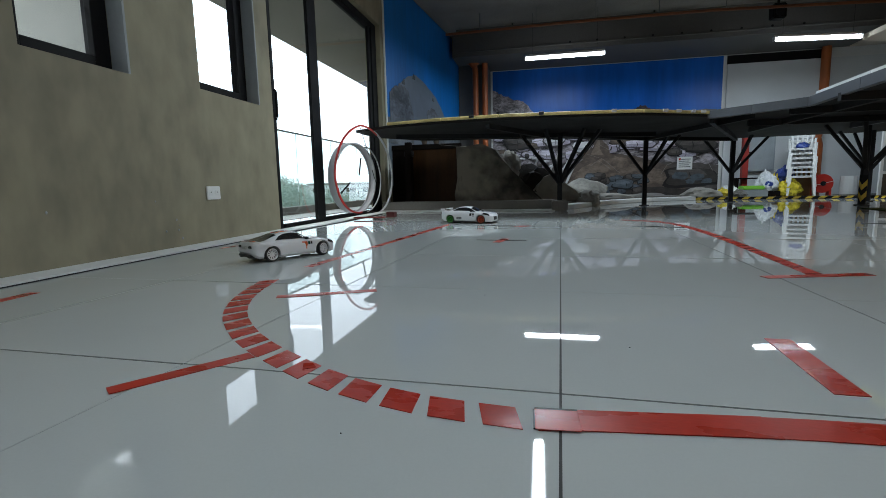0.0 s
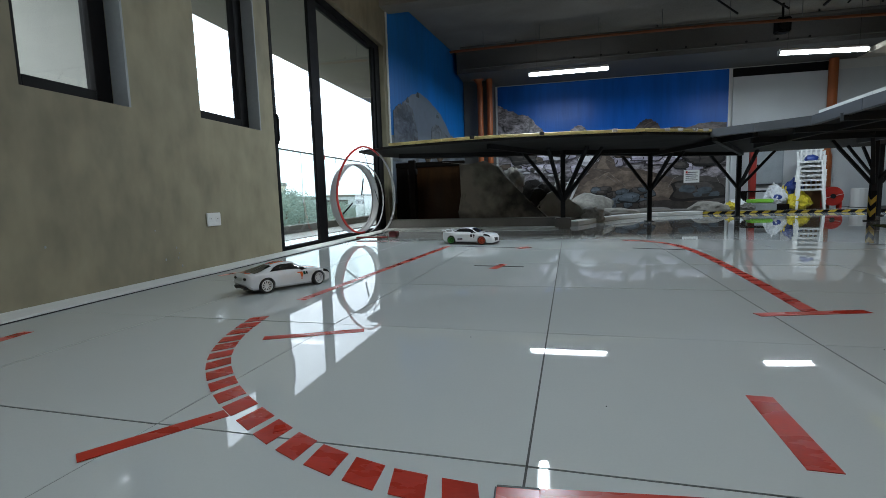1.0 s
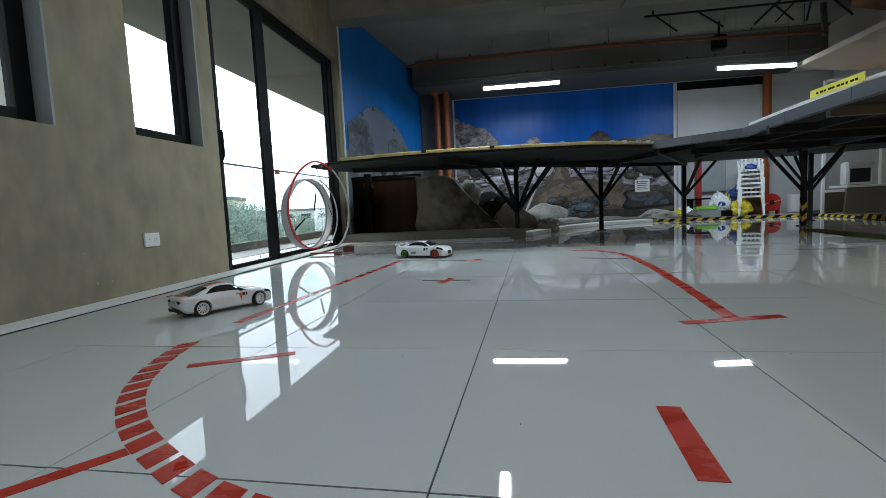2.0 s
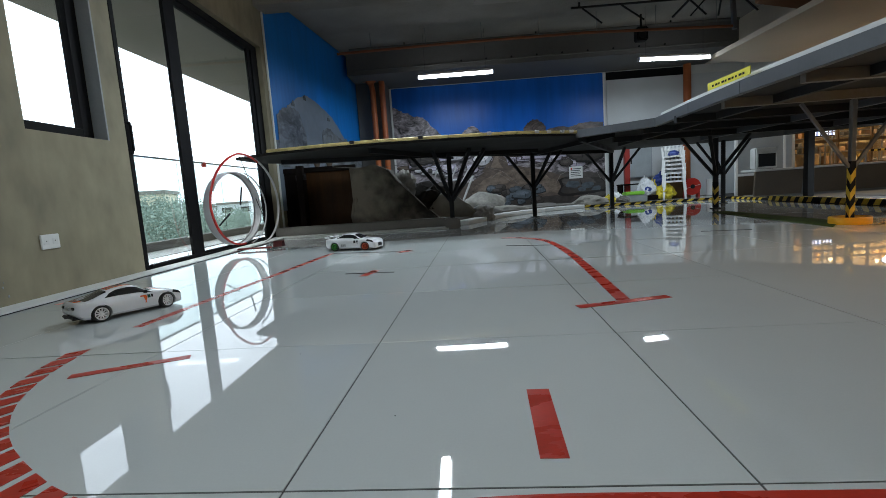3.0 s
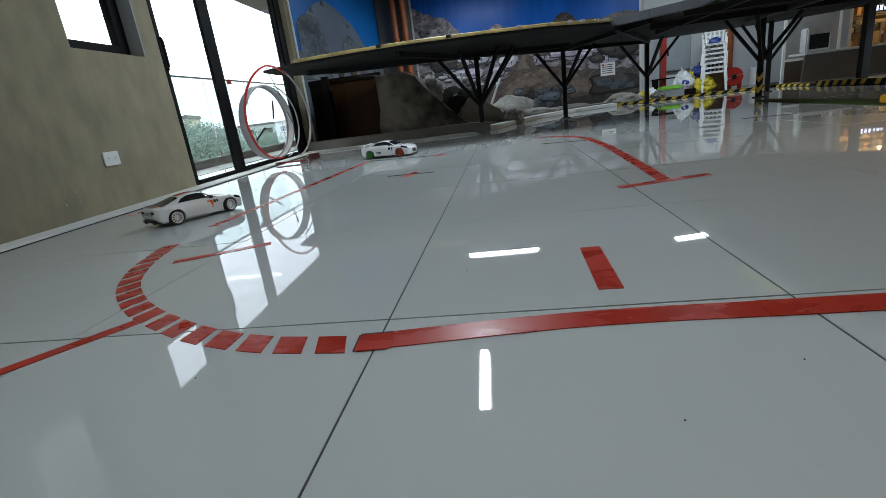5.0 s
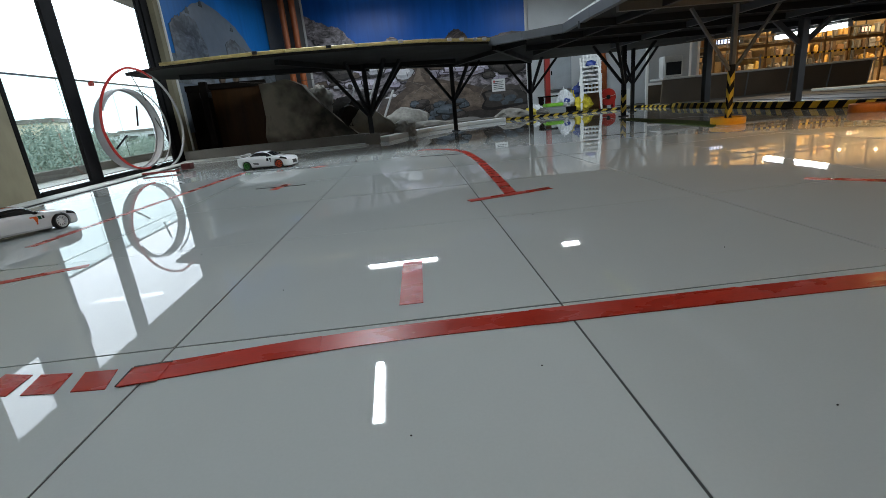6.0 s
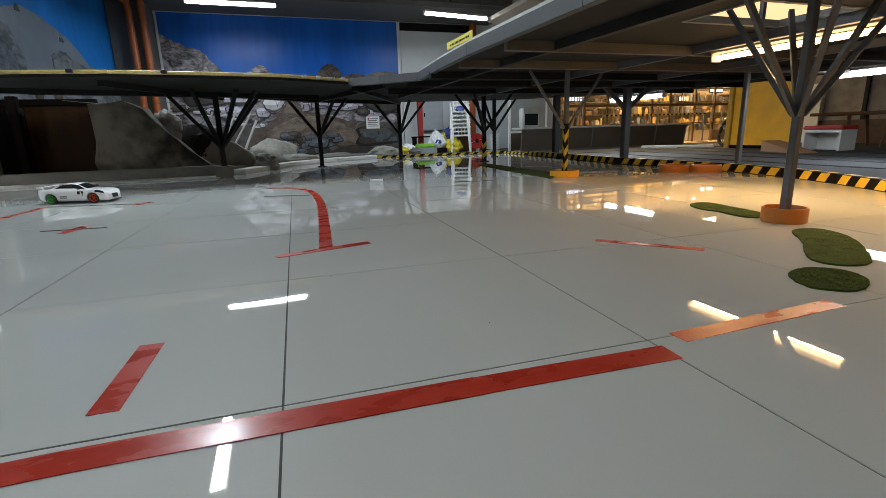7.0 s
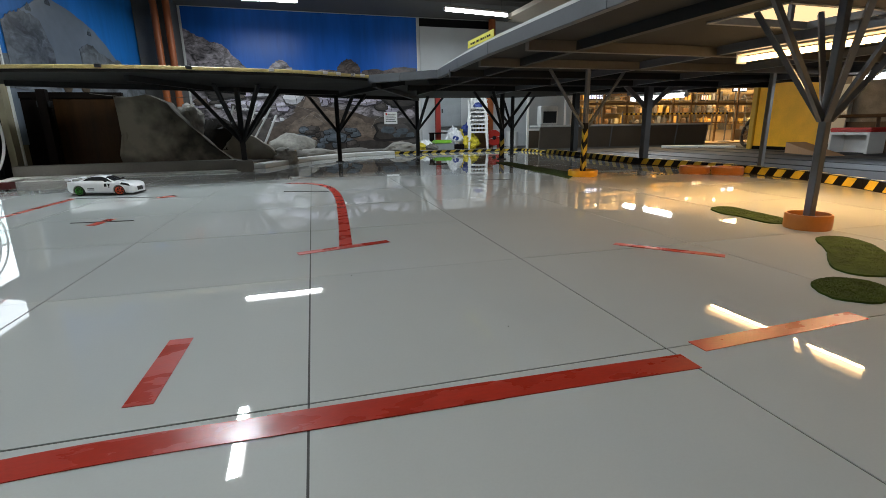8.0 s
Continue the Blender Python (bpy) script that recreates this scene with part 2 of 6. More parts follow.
door = thing("sliding_door", "black aluminium sliding glass door with tall pull handle", "door", kind="structure")
x0, x1 = w0 + 0.01, w0 + 0.09
bm = B()
for a, b in ((4.07, 4.13), (7.10, 7.30)):
    box(bm, x0, x1, a, b, 0.0, 2.85)
box(bm, x0, x1, 4.13, 7.10, 2.76, 2.85), box(bm, x0, x1, 4.13, 7.10, 0.0, 0.022)
part("door_frame", soften(bm, 0.004, 1), BLACK, door)
for k, (a, b) in enumerate(((4.13, 5.13), (5.07, 7.10))):
    xs = (x0 + 0.09, x0 + 0.13) if k == 0 else (x0 + 0.02, x0 + 0.06)
    leaf = part("door_leaf", soften(box(box(box(box(B(), *xs, a, a + 0.05 + 0.09 * k, 0.022, 2.76), *xs, b - 0.2 + 0.11 * k, b, 0.022, 2.76), *xs, a + 0.1, b - 0.17, 0.022, 0.05), *xs, a + 0.1, b - 0.17, 2.70, 2.76), 0.003, 1), BLACK, door)
    p = part("pane", box(B(), xs[0] + 0.015, xs[0] + 0.021, a + 0.04, b - 0.07, 0.045, 2.72), PANE, leaf)
    p.visible_shadow = False
part("pull_handle", tube(B(), [(w1 - 0.03, 4.16, 1.05), (w1 - 0.006, 4.16, 1.05), (w1 + 0.001, 4.16, 1.07), (w1 + 0.001, 4.16, 1.29), (w1 - 0.006, 4.16, 1.31), (w1 - 0.03, 4.16, 1.31)], 0.012, 8), BLACK, door)

# walls that close the room
bm = prism(B(), [(-2.74, 7.45), (-2.44, 7.45), (-1.95, 12.0), (-1.95, 12.6), (-2.74, 12.6)], 0, CEIL)
solid("wall_northwest", bm, CONCRETE, "slanting plastered wall behind a printed rock mural", "wall", kind="structure")
solid("wall_north", box(B(), -2.6, 17, 12.46, 12.7, 0, CEIL), WHITE, "white painted end wall", "wall", kind="structure")
solid("wall_south", box(B(), -2.74, 17, -4.2, -4, 0, CEIL), CONCRETE, "plain concrete wall", "wall", kind="structure")
solid("wall_east", box(B(), 16.8, 17, -4, 12.46, 0, CEIL), CONCRETE, "plain concrete wall", "wall", kind="structure")
solid("ceiling", box(B(), -2.74, 17, -4.2, 12.7, CEIL, CEIL + 0.25), CEILING, "raw dark concrete ceiling", "ceiling", kind="structure")

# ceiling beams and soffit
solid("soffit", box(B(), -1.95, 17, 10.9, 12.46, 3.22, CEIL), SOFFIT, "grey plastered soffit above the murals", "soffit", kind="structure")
for y, z in ((3.5, 3.4), (7.2, 3.4)):
    solid("ceiling_beam", box(B(), -2.58, 17, y, y + 0.35, z, CEIL), CEILING, "dark concrete ceiling beam", "beam", kind="structure")

baseboard = solid("baseboard", box(B(), WALL_X, WALL_X + 0.19, -4, 7.4, 0, 0.014), WHITE, "low white kerb along the concrete wall", "baseboard", kind="structure")


# ---- lamps ----
def diffuser(bm, h, r, y, n=14):
    """A rounded glowing tube along x at y."""
    rows = [(-h + 0.012, 0.35), (-h + 0.02, 0.8), (-h + 0.045, 1.0), (h - 0.045, 1.0), (h - 0.02, 0.8), (h - 0.012, 0.35)]
    rings = [[bm.verts.new((u, y + r * k * math.cos(a), 0.003 + r * k * math.sin(a))) for a in [2 * i * math.pi / n for i in range(n)]] for u, k in rows]
    for a, b in zip(rings, rings[1:]):
        for i in range(n):
            bm.faces.new((a[i], a[(i + 1) % n], b[(i + 1) % n], b[i]))
    bm.faces.new(rings[0][::-1]), bm.faces.new(rings[-1])
    return bm


def batten(x, y, z, length, turn, warm=False, group="ceiling battens", hang=0.0, twin=False):
    """A long lamp: tray above, one or three rounded glowing diffusers below, a cap at each end."""
    th = thing("batten_lamp", "lit fluorescent batten with " + ("three cool white tubes" if twin else "warm yellow diffuser" if warm else "cool white diffuser"), "lamp", (x, y, z), turn, group)
    h, r = length / 2, 0.019 if warm else 0.021 if twin else 0.032
    wide = 0.085 if twin else 0.055 if warm else 0.045
    part("reflector_tray", soften(box(B(), -h, h, -wide, wide, 0.036, 0.048), 0.004, 1), BEIGE if warm else PALE, th)
    part("housing", soften(box(B(), -h * 0.98, h * 0.98, -0.028, 0.028, 0.0485, 0.077), 0.006, 1), PALE, th)
    for off in ((-0.055, 0.0, 0.055) if twin else (0.0,)):
        part("diffuser", diffuser(B(), h, r, off), WARM_TUBE if warm else TUBE, th, smooth=True)
    for sx in (-1, 1):
        part("end_cap", soften(box(B(), min(sx * h, sx * (h - 0.011)), max(sx * h, sx * (h - 0.011)), -wide * 0.9, wide * 0.9, -0.026, 0.0355), 0.005, 1), PALE, th)
        if hang:
            part("drop_rod", tube(B(), [(sx * length * 0.4, 0, 0.0775), (sx * length * 0.4, 0, hang - z)], 0.0025, 6), DARK_STEEL, th)
    return th


# battens at y 0.6 and y -2.6 are unseen, added to brighten floor and ceiling
BATTENS = [(0.45, 10.1, 2.88, 1.55, 0, 54, False), (4.70, 9.75, 2.78, 1.48, 9, 48, False), (-0.01, 5.22, 2.97, 1.35, 90, 74, True), (-0.03, 0.6, 2.97, 1.35, 90, 22, True), (4.68, 3.8, 2.97, 1.35, 90, 22, True), (4.6, -2.6, 2.97, 1.35, 90, 22, True)]
for x, y, z, n, turn, watts, twin in BATTENS:
    batten(x, y, z, n, turn, hang=CEIL, twin=twin)
    area("batten_light", x, y, z - 0.036, n, 0.1 if twin else 0.02, watts, WHITE_LIGHT, turn)
UNDER = [(4.12, 2.24, 0.975, 1.2, True, 32), (6.9, 6.93, 0.965, 1.3, False, 31), (7.2, 3.35, 1.0, 1.2, False, 30), (3.7, 0.45, 0.975, 1.0, True, 10)]
for x, y, z, n, warm, watts in UNDER:
    batten(x, y, z, n, 90, warm, "battens under the deck", 1.08)
    area("under_deck_light", x, y, z - 0.025 if warm else z - 0.036, 0.012 if warm else 0.015, n - 0.06, watts, WARM_LIGHT if warm else WHITE_LIGHT)

# upward lamp added to brighten the cream ceiling board
strip = thing("strip_light", "warm strip lamp added on the deck behind its rail to light the ceiling", "lamp", (2.52, 2.2, 1.1105), 0)
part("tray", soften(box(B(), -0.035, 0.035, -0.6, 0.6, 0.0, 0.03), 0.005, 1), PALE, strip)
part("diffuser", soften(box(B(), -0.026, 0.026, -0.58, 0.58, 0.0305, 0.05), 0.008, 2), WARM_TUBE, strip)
area("ceiling_wash_light", 2.52, 2.2, 1.175, 0.03, 1.1, 34, (1.0, 0.72, 0.45), 0, 180)

# ---- raised deck ----
NEAR = [(-2.30, 5.78), (-1.78, 5.48), (-1.1, 5.33), (-0.45, 5.27), (0.3, 5.33), (1.05, 5.45), (1.82, 5.86), (2.14, 5.55), (2.5, 5.2), (2.42, 4.3), (2.37, 3.45), (2.37, 2.0), (2.37, 0.4), (2.37, -3.9)]
FAR = [(7.9, -3.9), (7.9, 2.0), (7.7, 7.0), (5.2, 8.9), (2.6, 9.2), (1.3, 8.6), (0.2, 7.7), (-1.76, 7.2), (-2.3, 6.5)]
UNDERSIDE = 1.08
deck = thing("raised_deck", "raised dark track deck on steel posts with yellow edge", "platform")
HATCH = (3.2, 3.95, 1.78, 2.25)
bm = prism(B(), NEAR + FAR, UNDERSIDE, UNDERSIDE + 0.03)
for co, no in (((HATCH[0], 0, 0), (1, 0, 0)), ((HATCH[1], 0, 0), (1, 0, 0)), ((0, HATCH[2], 0), (0, 1, 0)), ((0, HATCH[3], 0), (0, 1, 0))):
    bmesh.ops.bisect_plane(bm, geom=bm.verts[:] + bm.edges[:] + bm.faces[:], plane_co=co, plane_no=no)
inner = [f for f in bm.faces if HATCH[0] < f.calc_center_median().x < HATCH[1] and HATCH[2] < f.calc_center_median().y < HATCH[3]]
bmesh.ops.delete(bm, geom=inner, context="FACES")
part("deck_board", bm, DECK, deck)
for a, b in (((HATCH[0], HATCH[2]), (HATCH[1], HATCH[2])), ((HATCH[0], HATCH[3]), (HATCH[1], HATCH[3])), ((HATCH[0], HATCH[2]), (HATCH[0], HATCH[3])), ((HATCH[1], HATCH[2]), (HATCH[1], HATCH[3]))):
    part("hatch_frame", bar(B(), (*a, UNDERSIDE + 0.014), (*b, UNDERSIDE + 0.014), 0.03, 0.04), STEEL, deck, "steel frame round an opening")
for a, b in zip(NEAR[1:6], NEAR[2:7]):
    part("edge_strip", soften(bar(B(), (*a, UNDERSIDE + 0.045), (*b, UNDERSIDE + 0.045), 0.06, 0.032), 0.004, 1), GOLD, deck, "worn yellow edge strip")
JOIST_WARM_LIT = mat("warm_lit_joist_paint", (0.10, 0.088, 0.075), 0.5, spread=0.2, bump=0.05)
FASCIA = mat("fascia_grey_steel", (0.055, 0.061, 0.07), 0.45, spread=0.2, bump=0.05)
SILVER = mat("silver_tape", (0.55, 0.55, 0.55), 0.3, metal=0.6)
for k, (x, y) in enumerate(((-0.75, 5.27), (0.0, 5.27), (0.75, 5.37), (1.3, 5.56), (1.45, 5.64), (1.62, 5.73), (1.74, 5.79))):
    part("edge_clip", soften(box(B(), x - 0.025, x + 0.025, y - 0.035, y + 0.03, UNDERSIDE + 0.035, UNDERSIDE + 0.066), 0.004, 1), SILVER if k > 1 else DARK_STEEL, deck, "small metal clip on the edge")
for a, b in zip(NEAR[6:], NEAR[7:]):
    part("fascia", soften(bar(B(), (*a, UNDERSIDE + 0.02), (*b, UNDERSIDE + 0.02), 0.05, 0.09), 0.004, 1), FASCIA, deck, "dark grey steel fascia")
for a, b in zip(NEAR[8:], NEAR[9:]):
    part("guard_rail", soften(bar(B(), (a[0] + 0.05, a[1], UNDERSIDE + 0.085), (b[0] + 0.05, b[1], UNDERSIDE + 0.085), 0.03, 0.05), 0.004, 1), PALE, deck, "pale rail on top of the edge")
# near joists carry the lamp's warm light in their colour, far ones go dark
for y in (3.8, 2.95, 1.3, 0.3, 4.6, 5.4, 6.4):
    part("joist", bar(B(), (2.42, y, UNDERSIDE - 0.035), (7.6, y, UNDERSIDE - 0.035), 0.05, 0.066), JOIST_WARM_LIT if y < 4.2 else DARK_STEEL, deck)
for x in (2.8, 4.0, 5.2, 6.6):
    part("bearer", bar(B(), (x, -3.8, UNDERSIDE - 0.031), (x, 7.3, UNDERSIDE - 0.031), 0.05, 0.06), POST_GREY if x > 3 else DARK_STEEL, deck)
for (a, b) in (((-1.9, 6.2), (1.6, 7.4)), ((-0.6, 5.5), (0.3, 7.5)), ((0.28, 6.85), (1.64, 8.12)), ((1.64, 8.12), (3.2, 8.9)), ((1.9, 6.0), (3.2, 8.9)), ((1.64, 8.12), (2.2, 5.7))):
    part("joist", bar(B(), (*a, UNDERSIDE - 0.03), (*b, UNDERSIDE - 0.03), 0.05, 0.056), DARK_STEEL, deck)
board = thing("warning_label", "small yellow sticker with dark writing on the deck edge", "sticker", (2.345, 3.6, UNDERSIDE + 0.105), 0)
bm = bar(B(), (0, 0.27, 0), (0, -0.27, 0), 0.005, 0.055)
part("sticker", bm, mat("sticker_yellow", (0.8, 0.72, 0.05), 0.4), board)
for k, w in enumerate((0.022, 0.03, 0.016, 0.034, 0.02, 0.03, 0.024, 0.018, 0.032, 0.022)):
    y = 0.2 - k * 0.043
    part("writing_bar", bar(B(), (-0.004, y, -0.004), (-0.004, y - w, -0.004), 0.002, 0.014), BLACK, board)



def foot_ring(x, y, r, h, material, label):
    return solid("foot_ring", lathe(B(), [(r * 0.9, 0.0), (r, 0.0), (r * 1.03, h * 0.15), (r * 1.03, h * 0.85), (r, h), (r * 0.93, h), (r * 0.9, h * 0.9), (r * 0.9, 0.0)], 36, (x, y, 0)), material, label, "bumper ring", "rings round posts", smooth=True)


def post(x, y, angles, paint, fork=0.5, top=UNDERSIDE - 0.002, width=0.07, reach=0.5, stripes=0, block=0.0):
    th = thing("deck_post", "dark painted steel post with forked struts under the deck" if paint is DARK_STEEL else "grey painted steel post with forked struts under the deck", "post", (x, y, 0), 0, "deck posts")
    part("shaft", soften(box(B(), -width / 2, width / 2, -width / 2, width / 2, 0.0, top), 0.004, 1), paint, th)
    part("foot_plate", soften(box(B(), -width, width, -width, width, 0.0, 0.012), 0.003, 1), paint, th)
    if block:
        part("footing", soften(prism(B(), [(-block, -block), (block, -block), (block * 0.9, block), (-block * 0.9, block)], 0.0, 0.15), 0.015, 2), PLINTH, th, "rough cast footing")
    for a in angles:
        d = Vector((math.cos(radians(a)), math.sin(radians(a)), 0))
        part("strut", bar(B(), d * 0.02 + Vector((0, 0, fork)), d * reach + Vector((0, 0, top)), width * 0.62), paint, th)
    if stripes:
        part("black_band", box(B(), -width / 2 - 0.0006, width / 2 + 0.0006, -width / 2 - 0.0006, width / 2 + 0.0006, 0.02, 0.1 + stripes * 0.15), BLACK, th, "black hazard tape")
    for k in range(stripes):
        z = 0.05 + k * 0.15
        w = width / 2 + 0.0016
        bm = B()
        for sx, sy in ((0, -1), (-1, 0), (1, 0), (0, 1)):
            ux, uy = (1, 0) if sy else (0, 1)
            v = [bm.verts.new((sx * w + ux * t * w, sy * w + uy * t * w, zz)) for t, zz in ((-1, z), (1, z + 0.07), (1, z + 0.145), (-1, z + 0.075))]
            bm.faces.new(v)
        part("hazard_stripe", bm, HAZARD_YELLOW, th, "yellow hazard tape")
    return th


post(0.26, 6.9, (200, 250, 300, 20, 330), DARK_STEEL, fork=0.4, reach=0.58, width=0.065, block=0.11)
post(1.63, 8.12, (195, 345, 300), DARK_STEEL, fork=0.5, reach=0.48, width=0.065)
post(3.2, 9.0, (190, 350, 280), DARK_STEEL, fork=0.5, reach=0.5, width=0.065)
long_strut = post(4.22, 7.35, (180, 0), DARK_STEEL, fork=0.5, reach=0.5, width=0.06, stripes=2)
part("strut", bar(B(), (-0.01, -0.02, 0.5), (-0.6, -1.0, UNDERSIDE - 0.002), 0.04), DARK_STEEL, long_strut)
post(4.95, 8.5, (180, 0, 90), DARK_STEEL, fork=0.5, reach=0.45, width=0.055)
post(5.78, 7.64, (), DARK_STEEL, width=0.1)
post(5.68, 5.67, (160, 340), POST_GREY, width=0.09, fork=0.75, reach=0.35)
post(3.84, 4.38, (175, 355), STEEL, fork=0.5, reach=0.42, width=0.042, stripes=3)
post(3.36, 1.63, (170, 230, 350, 50, 110, 290), POST_GREY, fork=0.53, reach=0.37, width=0.039)
post(6.06, 4.15, (), STEEL, width=0.05)
foot_ring(3.84, 4.38, 0.15, 0.065, YELLOW, "round yellow bumper ring round a post")
foot_ring(3.36, 1.63, 0.1, 0.076, RING_ORANGE, "round orange bumper ring round a post")
foot_ring(5.1, 4.14, 0.15, 0.075, RING_ORANGE, "round orange bumper ring beside the striped kerb")
foot_ring(5.3, 3.9, 0.15, 0.075, RING_ORANGE, "round orange bumper ring beside the striped kerb")

# glowing board on the deck, added for a lit surface seen through the opening
panel = thing("light_box", "glowing board in place of a lit surface above the deck opening", "lamp", (4.9, 3.05, UNDERSIDE + 0.0305), 0)
part("diffuser", soften(box(B(), -0.65, 0.65, -0.45, 0.45, 0.24, 0.26), 0.004, 1), LIT_BOARD_GLOW, panel, "glowing face in place of a lit board")
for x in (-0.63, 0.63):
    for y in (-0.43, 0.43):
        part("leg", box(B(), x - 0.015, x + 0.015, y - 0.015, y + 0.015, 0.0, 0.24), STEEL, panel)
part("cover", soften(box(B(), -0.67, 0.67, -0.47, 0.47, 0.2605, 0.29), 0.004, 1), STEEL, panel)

# ---- murals ----
def mural_mat(name, light, mid, dark, scale, ridge):
    """Printed rock picture: broken boulder shapes in three tones."""
    m = bpy.data.materials.new(name)
    m.use_nodes = True
    n, l = m.node_tree.nodes, m.node_tree.links
    b = n["Principled BSDF"]
    b.inputs["Roughness"].default_value = 0.32
    tc = n.new("ShaderNodeTexCoord")
    mp = n.new("ShaderNodeMapping")
    mp.inputs["Scale"].default_value = (1, 1, 1.7)
    warp = n.new("ShaderNodeTexNoise")
    warp.inputs["Scale"].default_value, warp.inputs["Detail"].default_value = 1.6, 6
    mixv = n.new("ShaderNodeMix")
    mixv.data_type = "RGBA"
    mixv.blend_type = "LINEAR_LIGHT"
    mixv.inputs[0].default_value = 0.35
    l.new(tc.outputs["Object"], mp.inputs[0]), l.new(mp.outputs[0], warp.inputs[0])
    l.new(mp.outputs[0], mixv.inputs[6]), l.new(warp.outputs["Color"], mixv.inputs[7])
    fine = n.new("ShaderNodeTexNoise")
    fine.inputs["Scale"].default_value, fine.inputs["Detail"].default_value, fine.inputs["Roughness"].default_value = scale, 9, 0.62
    fine.inputs["Distortion"].default_value = 0.8
    l.new(mixv.outputs[2], fine.inputs[0])
    grain = n.new("ShaderNodeTexNoise")
    grain.inputs["Scale"].default_value, grain.inputs["Detail"].default_value = ridge * 2, 6
    l.new(mixv.outputs[2], grain.inputs[0])
    crack = n.new("ShaderNodeTexVoronoi")
    crack.feature = "DISTANCE_TO_EDGE"
    crack.inputs["Scale"].default_value = scale * 0.8
    l.new(mixv.outputs[2], crack.inputs["Vector"])
    tone = n.new("ShaderNodeMix")
    tone.data_type = "FLOAT"
    tone.inputs[0].default_value = 0.22
    l.new(fine.outputs[0], tone.inputs[2]), l.new(grain.outputs[0], tone.inputs[3])
    rp = n.new("ShaderNodeValToRGB")
    rp.color_ramp.elements[0].position, rp.color_ramp.elements[1].position = 0.40, 0.60
    rp.color_ramp.elements[0].color, rp.color_ramp.elements[1].color = (*dark, 1), (*light, 1)
    e = rp.color_ramp.elements.new(0.49)
    e.color = (*mid, 1)
    l.new(tone.outputs[0], rp.inputs[0])
    sh = n.new("ShaderNodeMapRange")
    sh.inputs[2].default_value, sh.inputs[3].default_value = 0.06, 0.45
    l.new(crack.outputs[0], sh.inputs[0])
    mul = n.new("ShaderNodeMix")
    mul.data_type, mul.blend_type = "RGBA", "MULTIPLY"
    mul.inputs[0].default_value = 0.8
    l.new(rp.outputs[0], mul.inputs[6]), l.new(sh.outputs[0], mul.inputs[7])
    l.new(mul.outputs[2], b.inputs["Base Color"])
    bp = n.new("ShaderNodeBump")
    bp.inputs["Strength"].default_value, bp.inputs["Distance"].default_value = 0.15, 0.02
    l.new(warp.outputs[0], bp.inputs["Height"]), l.new(bp.outputs[0], b.inputs["Normal"])
    return m


SKY_BLUE = mat("mural_blue", (0.012, 0.132, 0.57), 0.3, spread=0.3, scale=0.5, fine=5, bump=0.5, depth=0.03, stretch=(2.6, 1, 0.3))
SKY_BLUE.node_tree.nodes["Principled BSDF"].inputs["Specular IOR Level"].default_value = 0.2
# side sheet's sky print, brightened to carry the daylight that falls on it
SKY_SIDE_LIT = mat("mural_blue_side_lit", (0.011, 0.18, 0.58), 0.45, spread=0.3, scale=0.5, fine=5, bump=0.2, depth=0.02, stretch=(2.2, 1, 0.35))
SKY_SIDE_LIT.node_tree.nodes["Principled BSDF"].inputs["Specular IOR Level"].default_value = 0.2
MURAL_DOME = mat("mural_smooth_dome", (0.17, 0.21, 0.26), 0.4, spread=0.22, scale=1.2, fine=9, bump=0.05)
MURAL_PALE = mural_mat("mural_pale_rock", (0.46, 0.42, 0.46), (0.19, 0.17, 0.185), (0.02, 0.018, 0.02), 3.4, 9)
MURAL_BROWN = mural_mat("mural_brown_rock", (0.17, 0.13, 0.12), (0.06, 0.048, 0.046), (0.015, 0.012, 0.012), 2.6, 10)
MURAL_BLUE_ROCK = mural_mat("mural_blue_rock", (0.17, 0.21, 0.24), (0.075, 0.095, 0.11), (0.015, 0.018, 0.02), 7.0, 14)
MURAL_GREY = mural_mat("mural_grey_rock", (0.22, 0.25, 0.28), (0.12, 0.14, 0.155), (0.03, 0.036, 0.042), 1.8, 7)


def ridge_sheet(outline, y0, y1):
    """A flat sheet standing across y with the given (x, z) outline."""
    bm = B()
    a, b = [bm.verts.new((x, y0, z)) for x, z in outline], [bm.verts.new((x, y1, z)) for x, z in outline]
    bm.faces.new(a), bm.faces.new(b[::-1])
    for i in range(len(outline)):
        j = (i + 1) % len(outline)
        bm.faces.new((a[i], b[i], b[j], a[j]))
    return bm


def ridge(x0, x1, base, heights, seed, rough=0.05, n=60):
    """An uneven ridge line from x0 to x1 through the given heights, closed along the base."""
    pts = []
    for i in range(n + 1):
        u = i / n * (len(heights) - 1)
        k = min(int(u), len(heights) - 2)
        h = heights[k] + (heights[k + 1] - heights[k]) * (u - k)
        pts.append((x0 + (x1 - x0) * i / n, max(base + 0.01, h + rough * noise.fractal(Vector((i * 0.23, seed * 5.1, 0)), 1, 2, 4))))
    return [(x0, base)] + [(x1, base)] + pts[::-1]


mural = thing("mural_banner", "large glossy printed banner of blue sky over desert rocks", "mural")
part("sky_sheet", box(B(), -1.2, 4.12, 12.444, 12.456, 0.0, 3.2), SKY_BLUE, mural, "deep blue printed sky")
for x in (-1.235, 4.12):
    part("border", box(B(), x, x + 0.03, 12.442, 12.456, 0.0, 3.2), PALE, mural, "white banner edge")
part("printed_ridge", ridge_sheet(ridge(-1.2, 4.12, 0.0, [1.7, 1.75, 1.95, 1.9, 1.85, 1.95, 1.9, 1.85, 1.85, 1.9], 1), 12.438, 12.442), MURAL_PALE, mural, "printed pale rock ridge")
